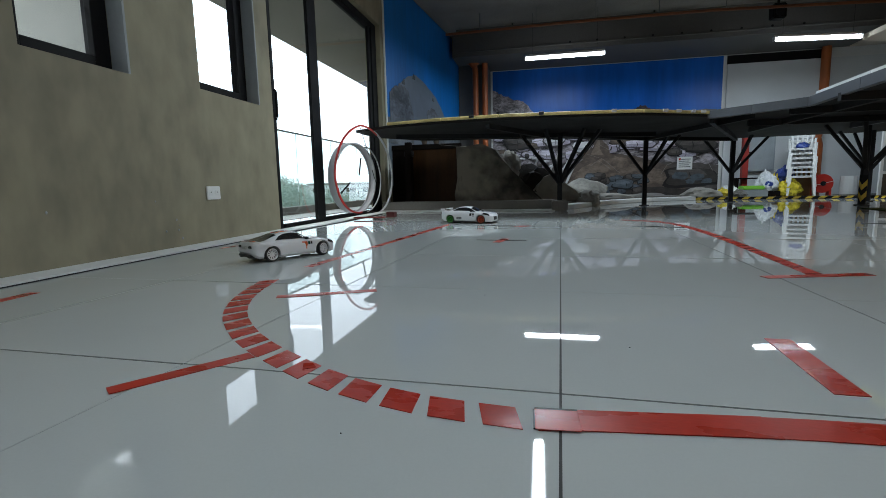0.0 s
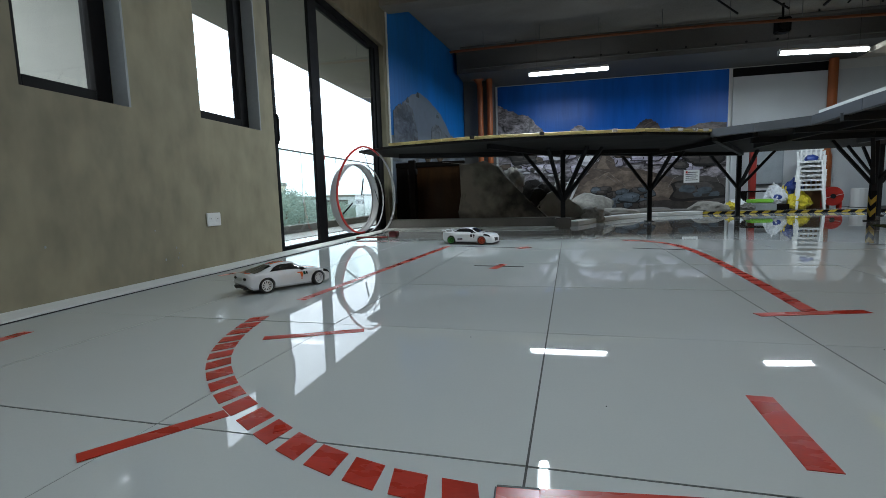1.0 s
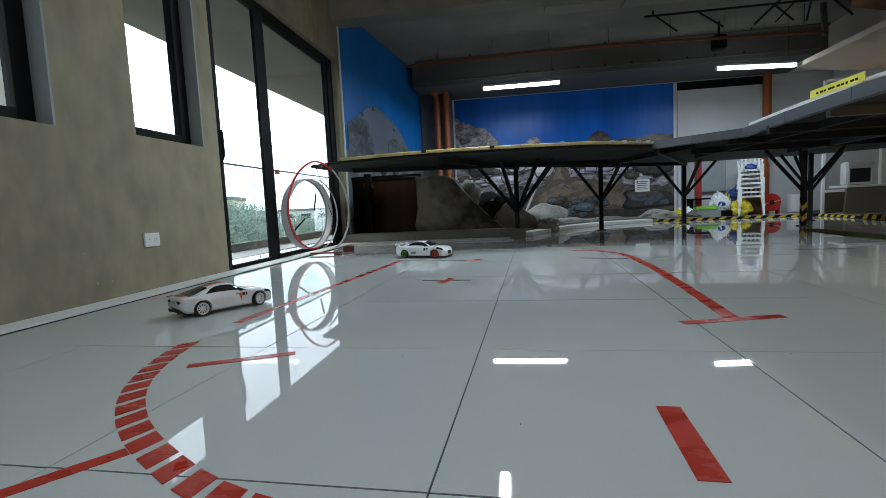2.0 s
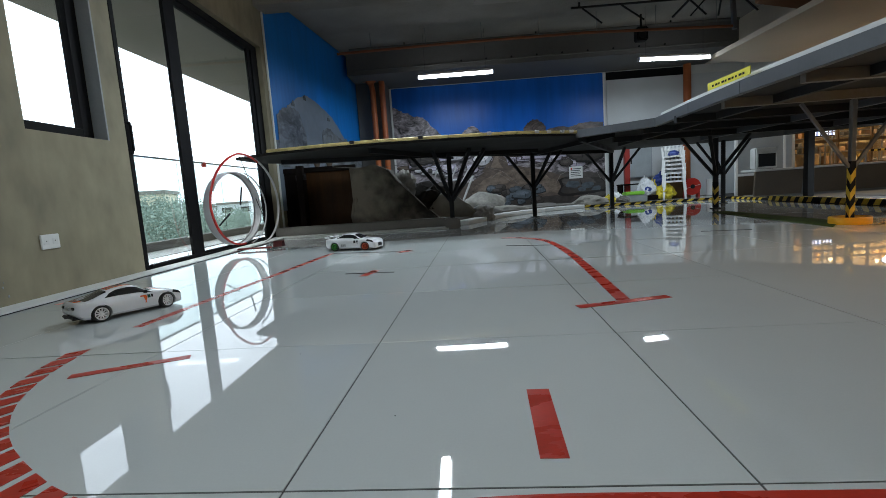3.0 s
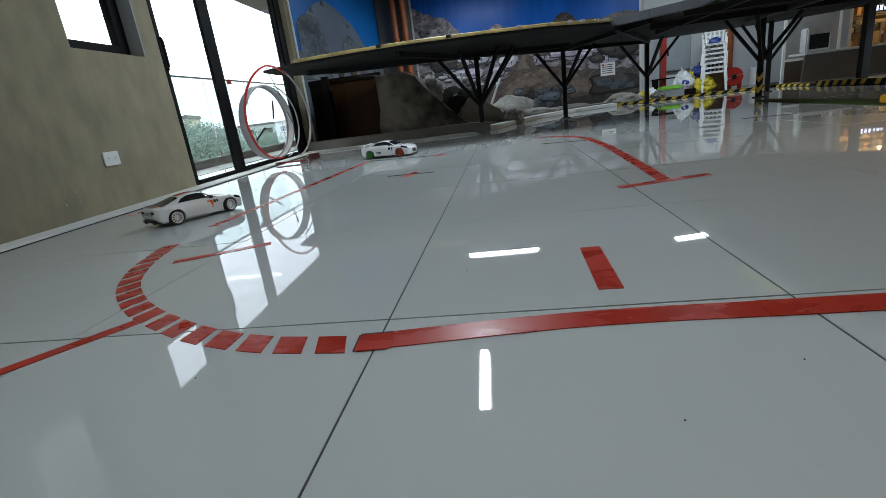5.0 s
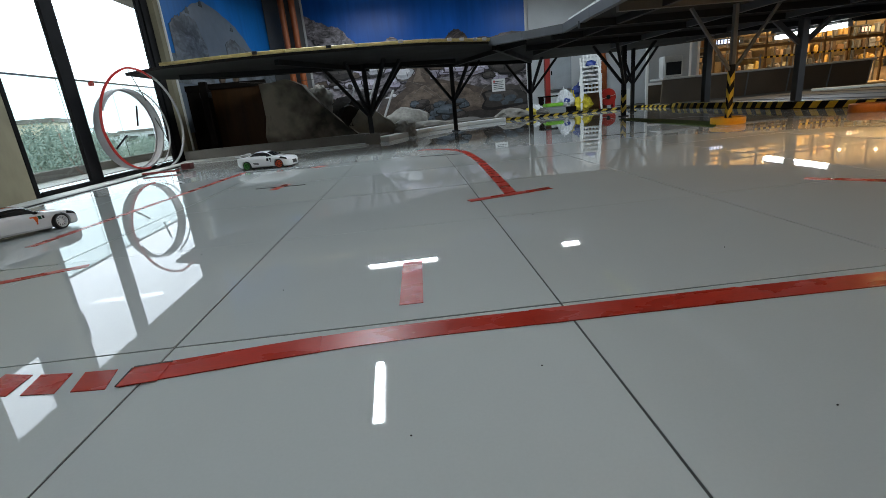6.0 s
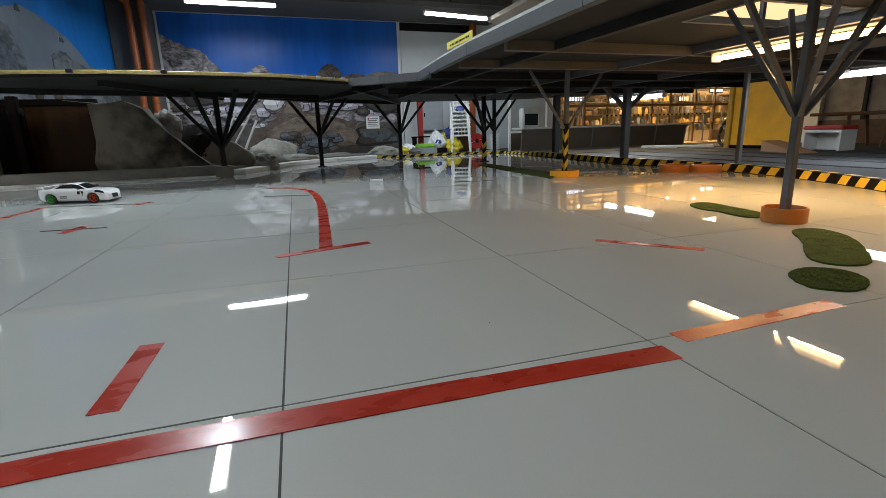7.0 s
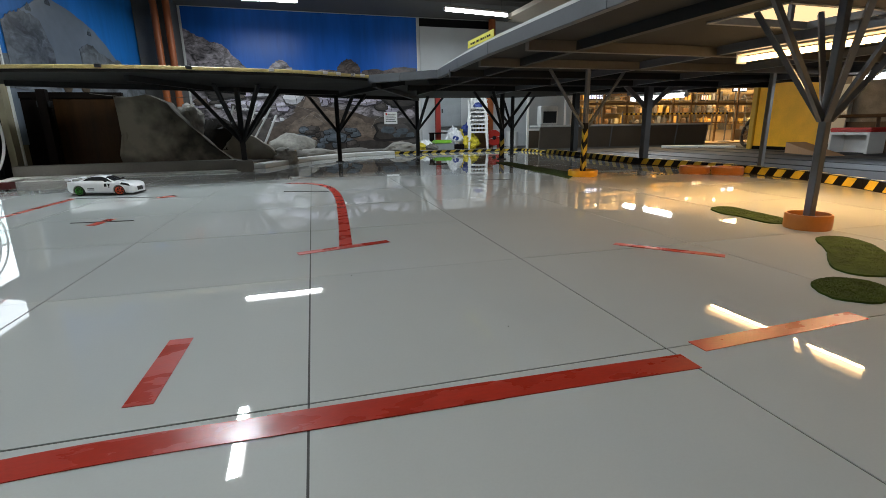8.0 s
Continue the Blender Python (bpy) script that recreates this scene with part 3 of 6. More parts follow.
part("printed_cliff", ridge_sheet(ridge(-1.2, 0.05, 1.5, [2.75, 2.62, 2.5, 2.45, 2.2, 1.9], 2), 12.432, 12.436), MURAL_PALE, mural, "printed pale cliff")
part("printed_boulder", ridge_sheet(ridge(2.1, 2.66, 1.6, [1.98, 2.13, 2.19, 2.18, 2.13, 2.0], 3, 0.03), 12.432, 12.436), MURAL_BROWN, mural, "printed brown boulder")
part("printed_boulder", ridge_sheet(ridge(0.5, 1.05, 1.6, [1.92, 2.07, 2.15, 2.08, 1.95], 4, 0.03), 12.432, 12.436), MURAL_PALE, mural, "printed pale boulder")
part("printed_hill", ridge_sheet(ridge(2.7, 4.1, 1.5, [1.92, 1.98, 1.95, 2.02, 2.03, 2.0], 5, 0.02), 12.432, 12.436), MURAL_BROWN, mural, "printed dark hill")


def printed(tone, light, spread=0.5, scale=7):
    return mat("print_" + tone, light, 0.35, spread=spread, scale=scale, fine=26, bump=0.04, stretch=(1, 1, 1.6))


INK = {"lilac": [printed("lilac_light", (0.68, 0.65, 0.76), 0.35), printed("lilac", (0.40, 0.37, 0.46)), printed("lilac_dark", (0.055, 0.045, 0.055))],
       "white": [printed("chalk_light", (0.68, 0.68, 0.70), 0.15), printed("chalk", (0.42, 0.42, 0.45)), printed("chalk_dark", (0.06, 0.055, 0.06))],
       "brown": [printed("brown_light", (0.19, 0.145, 0.115)), printed("brown", (0.10, 0.076, 0.062)), printed("brown_dark", (0.025, 0.018, 0.015))],
       "blue": [printed("slate_light", (0.115, 0.14, 0.17)), printed("slate", (0.075, 0.095, 0.115)), printed("slate_dark", (0.012, 0.015, 0.018))],
       "dark": [printed("umber_light", (0.085, 0.075, 0.07)), printed("umber", (0.042, 0.036, 0.034)), printed("umber_dark", (0.01, 0.009, 0.009))]}
layer = [12.4255]


def flat_shape(outline, ink, label):
    """A printed shape: one flat face just in front of the last one."""
    layer[0] -= 0.00025
    bm = B()
    bm.faces.new([bm.verts.new((min(4.1, max(-1.19, x)), layer[0], max(0.0, z))) for x, z in outline])
    return part("printed_shape", bm, ink, mural, label)


def lump(x, z, w, h, seed, square=0.75, rough=0.3, n=22):
    """The uneven outline of a boulder."""
    out = []
    for i in range(n):
        a = 2 * math.pi * i / n
        f = 1 + rough * noise.fractal(Vector((math.cos(a) * 1.3, math.sin(a) * 1.3, seed * 3.7 + 1)), 1, 2, 4)
        c, q = math.cos(a), math.sin(a)
        out.append((x + w * 0.5 * f * math.copysign(abs(c) ** square, c), z + h * 0.5 * f * math.copysign(abs(q) ** square, q)))
    return out


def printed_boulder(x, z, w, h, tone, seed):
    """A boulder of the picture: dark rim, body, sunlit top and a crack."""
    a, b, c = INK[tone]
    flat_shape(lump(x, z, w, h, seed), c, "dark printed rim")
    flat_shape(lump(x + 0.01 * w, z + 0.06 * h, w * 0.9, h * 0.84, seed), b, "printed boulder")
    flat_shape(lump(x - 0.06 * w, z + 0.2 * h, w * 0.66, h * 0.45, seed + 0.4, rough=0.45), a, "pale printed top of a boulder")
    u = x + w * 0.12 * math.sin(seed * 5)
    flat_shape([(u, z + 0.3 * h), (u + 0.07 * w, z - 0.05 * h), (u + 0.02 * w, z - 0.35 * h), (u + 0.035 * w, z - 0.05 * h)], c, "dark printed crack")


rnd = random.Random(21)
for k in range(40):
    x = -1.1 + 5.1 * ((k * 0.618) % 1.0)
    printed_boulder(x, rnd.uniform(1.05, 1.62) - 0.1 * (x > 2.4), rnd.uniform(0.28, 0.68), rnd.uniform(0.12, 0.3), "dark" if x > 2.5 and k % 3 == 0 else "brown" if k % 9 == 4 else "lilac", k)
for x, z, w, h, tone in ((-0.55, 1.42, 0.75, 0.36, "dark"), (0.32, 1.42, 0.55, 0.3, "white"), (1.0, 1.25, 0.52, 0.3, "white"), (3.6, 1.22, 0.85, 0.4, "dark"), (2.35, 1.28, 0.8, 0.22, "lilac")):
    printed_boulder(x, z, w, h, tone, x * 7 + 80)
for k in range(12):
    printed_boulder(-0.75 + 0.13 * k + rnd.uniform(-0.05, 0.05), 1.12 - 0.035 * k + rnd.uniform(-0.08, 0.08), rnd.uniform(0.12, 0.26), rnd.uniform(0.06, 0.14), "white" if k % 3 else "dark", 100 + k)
flat_shape(ridge(-1.15, 4.1, 0.0, [0.75, 0.7, 0.78, 0.72, 0.66, 0.8, 0.9, 0.85, 0.8, 0.72], 41, 0.06), INK["dark"][0], "printed dark slope")
flat_shape(ridge(0.3, 3.4, 0.0, [0.45, 0.72, 0.98, 1.08, 1.06, 0.98, 0.88, 0.72, 0.5], 42, 0.03), INK["brown"][1], "printed brown hill")
flat_shape(ridge(0.7, 3.0, 0.3, [0.5, 0.8, 0.98, 0.99, 0.92, 0.8, 0.5], 43, 0.07), printed("hill_light", (0.15, 0.115, 0.092), 0.75, 6), "paler face of the printed hill")
flat_shape([(0.98, 0.96), (1.12, 1.16), (1.26, 1.24), (1.33, 1.44), (1.43, 1.52), (1.5, 1.36), (1.62, 1.26), (1.66, 1.08), (1.8, 0.98), (1.4, 0.94)], INK["brown"][1], "printed rock pinnacle")
flat_shape([(1.2, 1.05), (1.36, 1.38), (1.43, 1.48), (1.42, 1.2), (1.52, 1.04)], INK["brown"][0], "lit side of the printed pinnacle")
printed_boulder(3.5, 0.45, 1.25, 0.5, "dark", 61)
for x, z, w in ((3.28, 0.5, 0.34), (3.66, 0.46, 0.3), (3.5, 0.36, 0.22), (3.86, 0.36, 0.24)):
    flat_shape(lump(x, z, w, w * 0.5, x * 9), INK["blue"][1], "grey printed stone")
flat_shape(ridge(0.45, 4.1, 0.0, [0.12, 0.2, 0.26, 0.22, 0.24, 0.2, 0.16, 0.18], 44, 0.05), INK["dark"][1], "printed shadow at the foot")
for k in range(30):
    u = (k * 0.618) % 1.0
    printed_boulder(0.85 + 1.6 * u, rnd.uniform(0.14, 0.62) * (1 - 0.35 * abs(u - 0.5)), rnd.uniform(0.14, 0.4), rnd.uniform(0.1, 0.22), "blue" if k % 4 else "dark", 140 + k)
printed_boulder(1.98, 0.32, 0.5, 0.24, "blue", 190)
SLIM = printed("cream_line", (0.3, 0.28, 0.26), 0.1)
for pts in ([(-0.6, 1.25), (0.2, 1.05), (1.0, 1.12), (1.5, 0.95), (1.9, 0.6)], [(3.5, 1.0), (3.85, 0.85), (3.98, 0.6), (3.9, 0.35), (3.6, 0.2), (3.2, 0.15)], [(1.4, 1.3), (1.75, 1.1), (2.3, 1.05), (3.0, 1.2)], [(1.2, 0.78), (1.38, 0.92), (1.55, 0.8), (1.7, 0.68)], [(2.85, 0.55), (2.97, 0.76), (3.12, 0.82)]):
    part("printed_line", tube(B(), [(x, 12.372, z) for x, z in pts], 0.006, 5), SLIM, mural, "thin pale printed line")
sign = thing("notice", "white paper notice with lines of writing on the mural", "sign", (3.36, 12.36, 0.8))
part("sheet", box(B(), -0.17, 0.17, -0.004, 0.004, -0.16, 0.14), PALE, sign)
part("writing_bar", box(B(), -0.13, -0.09, -0.007, -0.004, 0.06, 0.11), RED, sign)
for k in range(5):
    part("writing_bar", box(B(), -0.08 if k < 1 else -0.13, 0.13 - 0.03 * (k % 2), -0.007, -0.004, 0.075 - k * 0.045, 0.09 - k * 0.045), DARK_STEEL, sign)

# side mural on the slanting wall, built along its own length
side = thing("side_mural", "printed banner of blue sky over pale grey rocks", "mural", (-2.433, 7.47, 0), math.degrees(math.atan2(4.53, 0.485)))
part("sky_sheet", box(B(), 0.0, 4.5, -0.012, -0.004, 1.1, CEIL - 0.02), SKY_SIDE_LIT, side, "deep blue printed sky")
part("printed_rock", ridge_sheet(ridge(0.0, 4.5, 1.1, [1.5, 1.55, 1.5, 1.6, 1.7, 1.8, 1.75], 17, 0.06), -0.0165, -0.0125), MURAL_GREY, side, "printed low rocks")
part("printed_rock", ridge_sheet(ridge(0.55, 3.3, 1.1, [2.12, 2.32, 2.42, 2.38, 2.3, 2.2, 2.0, 1.75], 11, 0.012), -0.021, -0.017), MURAL_DOME, side, "printed pale rock dome")
part("printed_rock", ridge_sheet(ridge(0.1, 1.15, 1.1, [1.9, 2.04, 2.1, 2.12, 2.06, 1.7], 12, 0.03), -0.026, -0.022), MURAL_GREY, side, "printed rough boulder")
part("printed_rock", ridge_sheet(ridge(1.9, 3.6, 1.1, [1.84, 1.95, 1.9, 1.84, 1.8, 1.84, 1.6], 13, 0.05), -0.026, -0.022), MURAL_GREY, side, "printed dark boulders")
for x, z in ((0.72, 2.26), (1.22, 2.44), (2.3, 2.22)):
    part("printed_bush", ridge_sheet(ridge(x - 0.05, x + 0.07, z - 0.12, [z - 0.1, z - 0.05, z - 0.02, z - 0.09], 14, 0.03, 10), -0.0258, -0.0215), MURAL_BLUE_ROCK, side, "small dark printed tuft")
part("printed_rock", box(B(), 0.0, 4.5, -0.012, -0.004, 0.4, 1.098), MURAL_DOME, side, "printed pale ground")
part("mural_edge", box(B(), -0.03, 0.0, -0.02, 0.0, 0.0, CEIL - 0.02), PALE, side, "pale edge strip")

# ---- back corner: plinth, panel, rocks ----
GREY_STRIP = mat("grey_floor_strip", (0.45, 0.46, 0.45), 0.4, spread=0.2)
plinth = thing("plinth", "low cast concrete kerb in front of the rocks", "kerb", kind="structure")
part("kerb_block", soften(prism(B(), [(-2.43, 7.1), (0.16, 7.02), (0.22, 7.2), (-2.43, 7.3)], 0, 0.15), 0.01, 2), PLINTH, plinth)
part("kerb_step", soften(prism(B(), [(-2.43, 6.93), (0.2, 6.8), (0.2, 7.0), (-2.43, 7.1)], 0, 0.025), 0.006, 1), GREY_STRIP, plinth)
KERB = [(0.4, 7.35), (0.75, 8.1), (1.2, 8.85), (2.0, 9.65), (2.9, 10.05)]
for a, b in zip(KERB, KERB[1:]):
    part("kerb_block", soften(bar(B(), (*a, 0.035), (*b, 0.035), 0.2, 0.07), 0.008, 1), WHITE, plinth, "worn white kerb")
    part("kerb_block", soften(bar(B(), (a[0] - 0.2, a[1] + 0.14, 0.05), (b[0] - 0.2, b[1] + 0.14, 0.05), 0.2, 0.1), 0.008, 1), PLINTH, plinth, "grey kerb")
DARK_WOOD = mat("near_black_panel", (0.006, 0.004, 0.003), 0.85, spread=0.4, scale=2, stretch=(6, 6, 0.6))
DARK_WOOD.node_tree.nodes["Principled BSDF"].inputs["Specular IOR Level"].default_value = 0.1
panel = thing("timber_panel", "dark brown timber panelling in the corner below the deck", "panel")
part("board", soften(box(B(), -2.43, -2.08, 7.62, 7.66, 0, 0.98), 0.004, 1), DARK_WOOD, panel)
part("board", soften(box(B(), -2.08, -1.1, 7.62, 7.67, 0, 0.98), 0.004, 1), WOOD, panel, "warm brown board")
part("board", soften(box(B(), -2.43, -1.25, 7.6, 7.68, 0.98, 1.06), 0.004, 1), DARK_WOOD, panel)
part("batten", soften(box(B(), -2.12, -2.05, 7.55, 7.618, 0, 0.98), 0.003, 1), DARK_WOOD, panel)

SLAB_ROCK = mat("sculpted_rock_render", (0.135, 0.12, 0.094), 0.9, spread=0.75, scale=2.6, fine=9, bump=0.8, depth=0.03)


for e, k in zip(SLAB_ROCK.node_tree.nodes["Color Ramp"].color_ramp.elements, (0.34, 0.6)):
    e.position = k


def rock_slab(name, outline, y0, y1, material, label, seed):
    """A sculpted rock with the outline of its face, bulging and uneven."""
    bm = ridge_sheet(outline, y0, y1)
    bmesh.ops.triangulate(bm, faces=[f for f in bm.faces if len(f.verts) > 4])
    bmesh.ops.subdivide_edges(bm, edges=list(bm.edges), cuts=3, use_grid_fill=True)
    for v in bm.verts:
        k = noise.fractal(v.co * 2.2 + Vector((seed, 0, 0)), 1, 2, 4)
        v.co += Vector((0.03 * k, 0.09 * k, 0.03 * noise.noise(v.co * 4))) if v.co.z > 0.02 else Vector((0, 0.05 * k, 0))
    return solid(name, bm, material, label, "rock", "artificial rocks", smooth=True)


rock_slab("artificial_rock", [(-1.3, 0), (-1.22, 0.5), (-1.3, 0.98), (-0.95, 1.02), (-0.68, 0.93), (-0.45, 0.62), (-0.2, 0.33), (0.05, 0.12), (0.1, 0)], 7.45, 7.75, SLAB_ROCK, "large sloping sculpted rock with brown stains", 3)
rock_slab("artificial_rock", [(-0.2, 0), (-0.16, 0.2), (-0.08, 0.37), (0.06, 0.49), (0.16, 0.52), (0.36, 0.44), (0.54, 0.29), (0.65, 0.15), (0.7, 0)], 8.05, 8.35, mat("beige_rock_render", (0.33, 0.32, 0.28), 0.9, spread=0.45, scale=2.0, fine=12, bump=0.6, depth=0.02), "smooth beige sculpted rock mound behind the post", 9)
PALE_ROCK = mat("pale_sculpted_rock", (0.32, 0.31, 0.285), 0.9, spread=0.5, scale=5, fine=30, bump=0.8, depth=0.02)
solid("artificial_rock", blob(B(), (-0.5, 7.9, 0.68), (0.16, 0.14, 0.24), 31, 0.35, 1.7, 4), PALE_ROCK, "pale crumpled rock behind the sloping one", "rock", "artificial rocks", smooth=True)
# near-black lump put in for the shade of the hollow
solid("artificial_rock", blob(B(), (-0.22, 8.3, 0.2), (0.5, 0.25, 0.4), 37, 0.6, 2.4, 4), mat("hollow_shade_rock", (0.022, 0.019, 0.016), 0.9, spread=0.6, scale=5, bump=0.8, depth=0.02), "near-black lump for the shaded hollow behind the pale rock", "rock", "artificial rocks", smooth=True)
solid("artificial_rock", blob(B(), (0.76, 8.16, 0.1), (0.2, 0.2, 0.17), 35, 0.35, 1.6, 4), PALE_ROCK, "pale grey rock behind the kerb", "rock", "artificial rocks", smooth=True)
# the DARK_WOOD boulder is a near-black filler for the same shaded hollow
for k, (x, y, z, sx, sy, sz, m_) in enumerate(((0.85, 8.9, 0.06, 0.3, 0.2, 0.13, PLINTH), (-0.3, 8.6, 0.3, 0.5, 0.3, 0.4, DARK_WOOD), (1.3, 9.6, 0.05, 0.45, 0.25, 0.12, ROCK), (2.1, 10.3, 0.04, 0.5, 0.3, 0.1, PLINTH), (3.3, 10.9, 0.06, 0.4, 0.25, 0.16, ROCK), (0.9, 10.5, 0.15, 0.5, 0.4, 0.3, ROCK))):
    bm = blob(B(), (x, y, z), (sx, sy, sz), k + 1)
    for v in bm.verts:
        v.co.z = max(v.co.z, 0.0)
    solid("boulder", bm, m_, "rough grey artificial boulder on the floor", "rock", "boulders", smooth=True)
solid("rock_bed", prism(B(), [(-1.9, 7.7), (0.3, 7.4), (0.6, 8.2), (1.1, 9.0), (1.9, 9.8), (2.9, 10.3), (4.0, 10.4), (4.0, 12.4), (-1.9, 12.4)], 0.0, 0.03), ROCK, "uneven earth bed behind the kerb", "ground", kind="structure")
cable = solid("sagging_cable", tube(B(), [(-1.6 + 0.2 * k, 7.55, 0.985 + 0.0035 * (k - 4) ** 2) for k in range(9)], 0.0035, 6), PLINTH, "pale cable that sags along the rocks", "cable")

# ---- loop track by the door ----
LANE, RAIL = mat("white_track", (0.45, 0.45, 0.46), 0.4), mat("red_rail", (0.5, 0.03, 0.025), 0.35)
loop = thing("loop_track", "white toy loop track with red edges standing by the door", "toy track", (-2.27, 5.46, 0.082), 0)
loop.scale = (1.05, 1.05, 1.05)
H, AXIS, MID = Vector((0.24, 0.971, 0)), Vector((0.971, -0.24, 0)), 0.40


def on_loop(deg, r, off, lift=0.0):
    """A place on a loop: degrees from its foot, over the far side and back."""
    a = radians(deg)
    return H * (-r * math.sin(a)) + AXIS * off + Vector((0, 0, MID + lift - r * math.cos(a)))


def small_loop(deg, shift):
    return on_loop(deg, 0.40, shift)


def inner_lane(deg, shift):
    return on_loop(deg, 0.395, 0.1 + 0.05 * (deg - 150) / 210 + shift)


def big_loop(deg, shift):
    k = max(0.0, min(1.0, (deg - 70) / 110))
    return on_loop(deg, 0.405 + 0.095 * k, 0.09 + 0.15 * max(0.0, deg - 90) / 180 + shift, 0.095 * k)


def ribbon(path, d0, d1, w0, w1, thick, n=72):
    """A lane along a loop between two edges, thick towards its middle."""
    bm = B()
    rows = []
    for i in range(n + 1):
        d = d0 + (d1 - d0) * i / n
        q, q2 = path(d, w0), path(d, w1)
        rad = (Vector((0, 0, q.z - MID)) + H * q.dot(H)).normalized()
        rows.append([bm.verts.new(p) for p in (q, q2, q2 - rad * thick, q - rad * thick)])
    for a, b in zip(rows, rows[1:]):
        for k in range(4):
            bm.faces.new((a[k], a[(k + 1) % 4], b[(k + 1) % 4], b[k]))
    bm.faces.new(rows[0]), bm.faces.new(rows[-1][::-1])
    return bm


part("lane", ribbon(small_loop, 0, 352, 0.0, 0.08, 0.004), LANE, loop, smooth=True)
part("rail", ribbon(small_loop, 0, 352, -0.008, 0.0, 0.016), LANE, loop, "white edge rail", smooth=True)
part("rail", ribbon(small_loop, 120, 352, 0.08, 0.088, 0.016), LANE, loop, "white edge rail", smooth=True)
part("lane", ribbon(inner_lane, 195, 352, 0.02, 0.036, 0.006), LANE, loop, "narrow white lane", smooth=True)
part("rail", ribbon(big_loop, -8, 214, 0.0, 0.016, 0.018), RAIL, loop, "red edge rail", smooth=True)
part("lane", ribbon(big_loop, 206, 348, 0.0, 0.026, 0.008), LANE, loop, "narrow white lane", smooth=True)
part("base", soften(box(B(), 0.02, 0.40, -0.02, 0.02, -0.064, -0.046), 0.004, 1), mat("faded_red_plastic", (0.25, 0.035, 0.03), 0.5), loop, "faded red base piece")
part("base_block", soften(box(B(), 0.38, 0.48, 0.1, 0.2, -0.064, 0.0), 0.004, 1), mat("dark_red_block", (0.12, 0.02, 0.02), 0.5), loop, "dark red block")
for (h0, z0), (h1, z1), r in (((0.106, 0.63), (0.03, 0.435), 0.009), ((-0.3, 0.235), (-0.15, 0.35), 0.009), ((0.33, 0.5), (0.5, 0.08), 0.004), ((0.12, 0.985), (0.24, 0.68), 0.004)):
    part("brace", tube(B(), [H * h0 + AXIS * 0.08 + Vector((0, 0, z0)), H * h1 + AXIS * 0.1 + Vector((0, 0, z1))], r, 8), BLACK, loop, "thin black brace")

# ---- pipes, ducts, ceiling clutter ----
for x, y, label in ((-1.52, 11.55, "thick orange"), (-1.30, 11.6, "thick orange")):
    solid("drain_pipe", tube(B(), [(x, y, 0.0), (x, y, 3.0), (x - 0.02, y, 3.15), (x - 0.12, y, 3.27), (x - 0.3, y, 3.3)] if x < -1.4 else [(x, y, 0.0), (x, y, 3.7)], 0.068, 16), ORANGE, label + " drain pipe in the corner of the room", "pipe", "drain pipes", smooth=True)
solid("pipe_collar", tube(B(), [(-1.62, 11.55, 3.2), (-1.25, 11.55, 3.45), (-0.9, 11.3, 3.5)], 0.1, 14), ORANGE, "orange pipe elbow below the ceiling", "pipe", smooth=True)
# column takes the darker soffit grey to carry the corner's shade
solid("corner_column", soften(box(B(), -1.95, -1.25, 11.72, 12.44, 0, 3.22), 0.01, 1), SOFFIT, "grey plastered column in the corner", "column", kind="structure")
solid("drain_pipe", tube(B(), [(6.0, 12.1, 0.0), (6.0, 12.1, 1.1), (5.96, 12.1, 1.25), (6.0, 12.1, 1.4), (6.08, 12.2, 1.8), (6.1, 12.25, 3.2)], 0.09, 16), ORANGE, "orange drain pipe with a bend on the white wall", "pipe", "drain pipes", smooth=True)
solid("ceiling_pipe", tube(B(), [(-1.9, 9.9, 3.42), (0.5, 9.8, 3.42), (3.0, 9.7, 3.38), (5.72, 9.62, 3.26)], 0.026, 10), mat("dull_orange_pipe", (0.22, 0.07, 0.022), 0.6, spread=0.25, scale=3), "long thin orange pipe under the ceiling", "pipe", smooth=True)
for k in range(7):
    x = -1.2 + k * 1.1
    solid("pipe_hanger", tube(B(), [(x, 9.84 - 0.043 * k, 3.43 - 0.02 * max(0, k - 2)), (x, 9.84 - 0.043 * k, CEIL)], 0.005, 6), STEEL, "thin grey hanger rod of a ceiling pipe", "hanger", "pipe hangers")
for a, b in (((4.8, 9.0, 3.74), (4.6, 9.6, 3.5)), ((5.3, 9.2, 3.7), (5.5, 9.7, 3.5))):
    solid("ceiling_brace", bar(B(), a, b, 0.03), DARK_STEEL, "dark steel brace under the ceiling", "brace", "ceiling braces")
truss = thing("roof_truss", "dark open steel truss under the ceiling", "truss")
part("chord", bar(B(), (2.6, 9.15, 3.66), (6.5, 9.15, 3.66), 0.03, 0.03), DARK_STEEL, truss)
for x, d in ((2.8, 0.35), (3.5, 0.4), (4.7, 0.3), (5.0, -0.28), (5.6, 0.3)):
    part("web_bar", bar(B(), (x, 9.15, 3.645), (x + d, 9.15, 3.36), 0.024), DARK_STEEL, truss)
for x in (2.75, 6.35):
    part("hanger", bar(B(), (x, 9.15, 3.675), (x, 9.15, CEIL), 0.03), DARK_STEEL, truss)
for y, z, r, label in ((10.82, 3.3, 0.018, "thin grey conduit along the soffit"), (10.6, 3.68, 0.03, "grey pipe close under the ceiling")):
    solid("conduit", tube(B(), [(-1.8, y, z), (2.0, y, z + 0.005), (6.4, y, z)], r, 8), SOFFIT, label, "conduit", "ceiling conduits", smooth=True)
for x in (-0.6, 2.2, 5.0):
    solid("conduit_clip", box(B(), x - 0.012, x + 0.012, 10.59, 10.61, 3.708, CEIL), DARK_STEEL, "small dark clip that holds a conduit", "clip", "conduit clips")
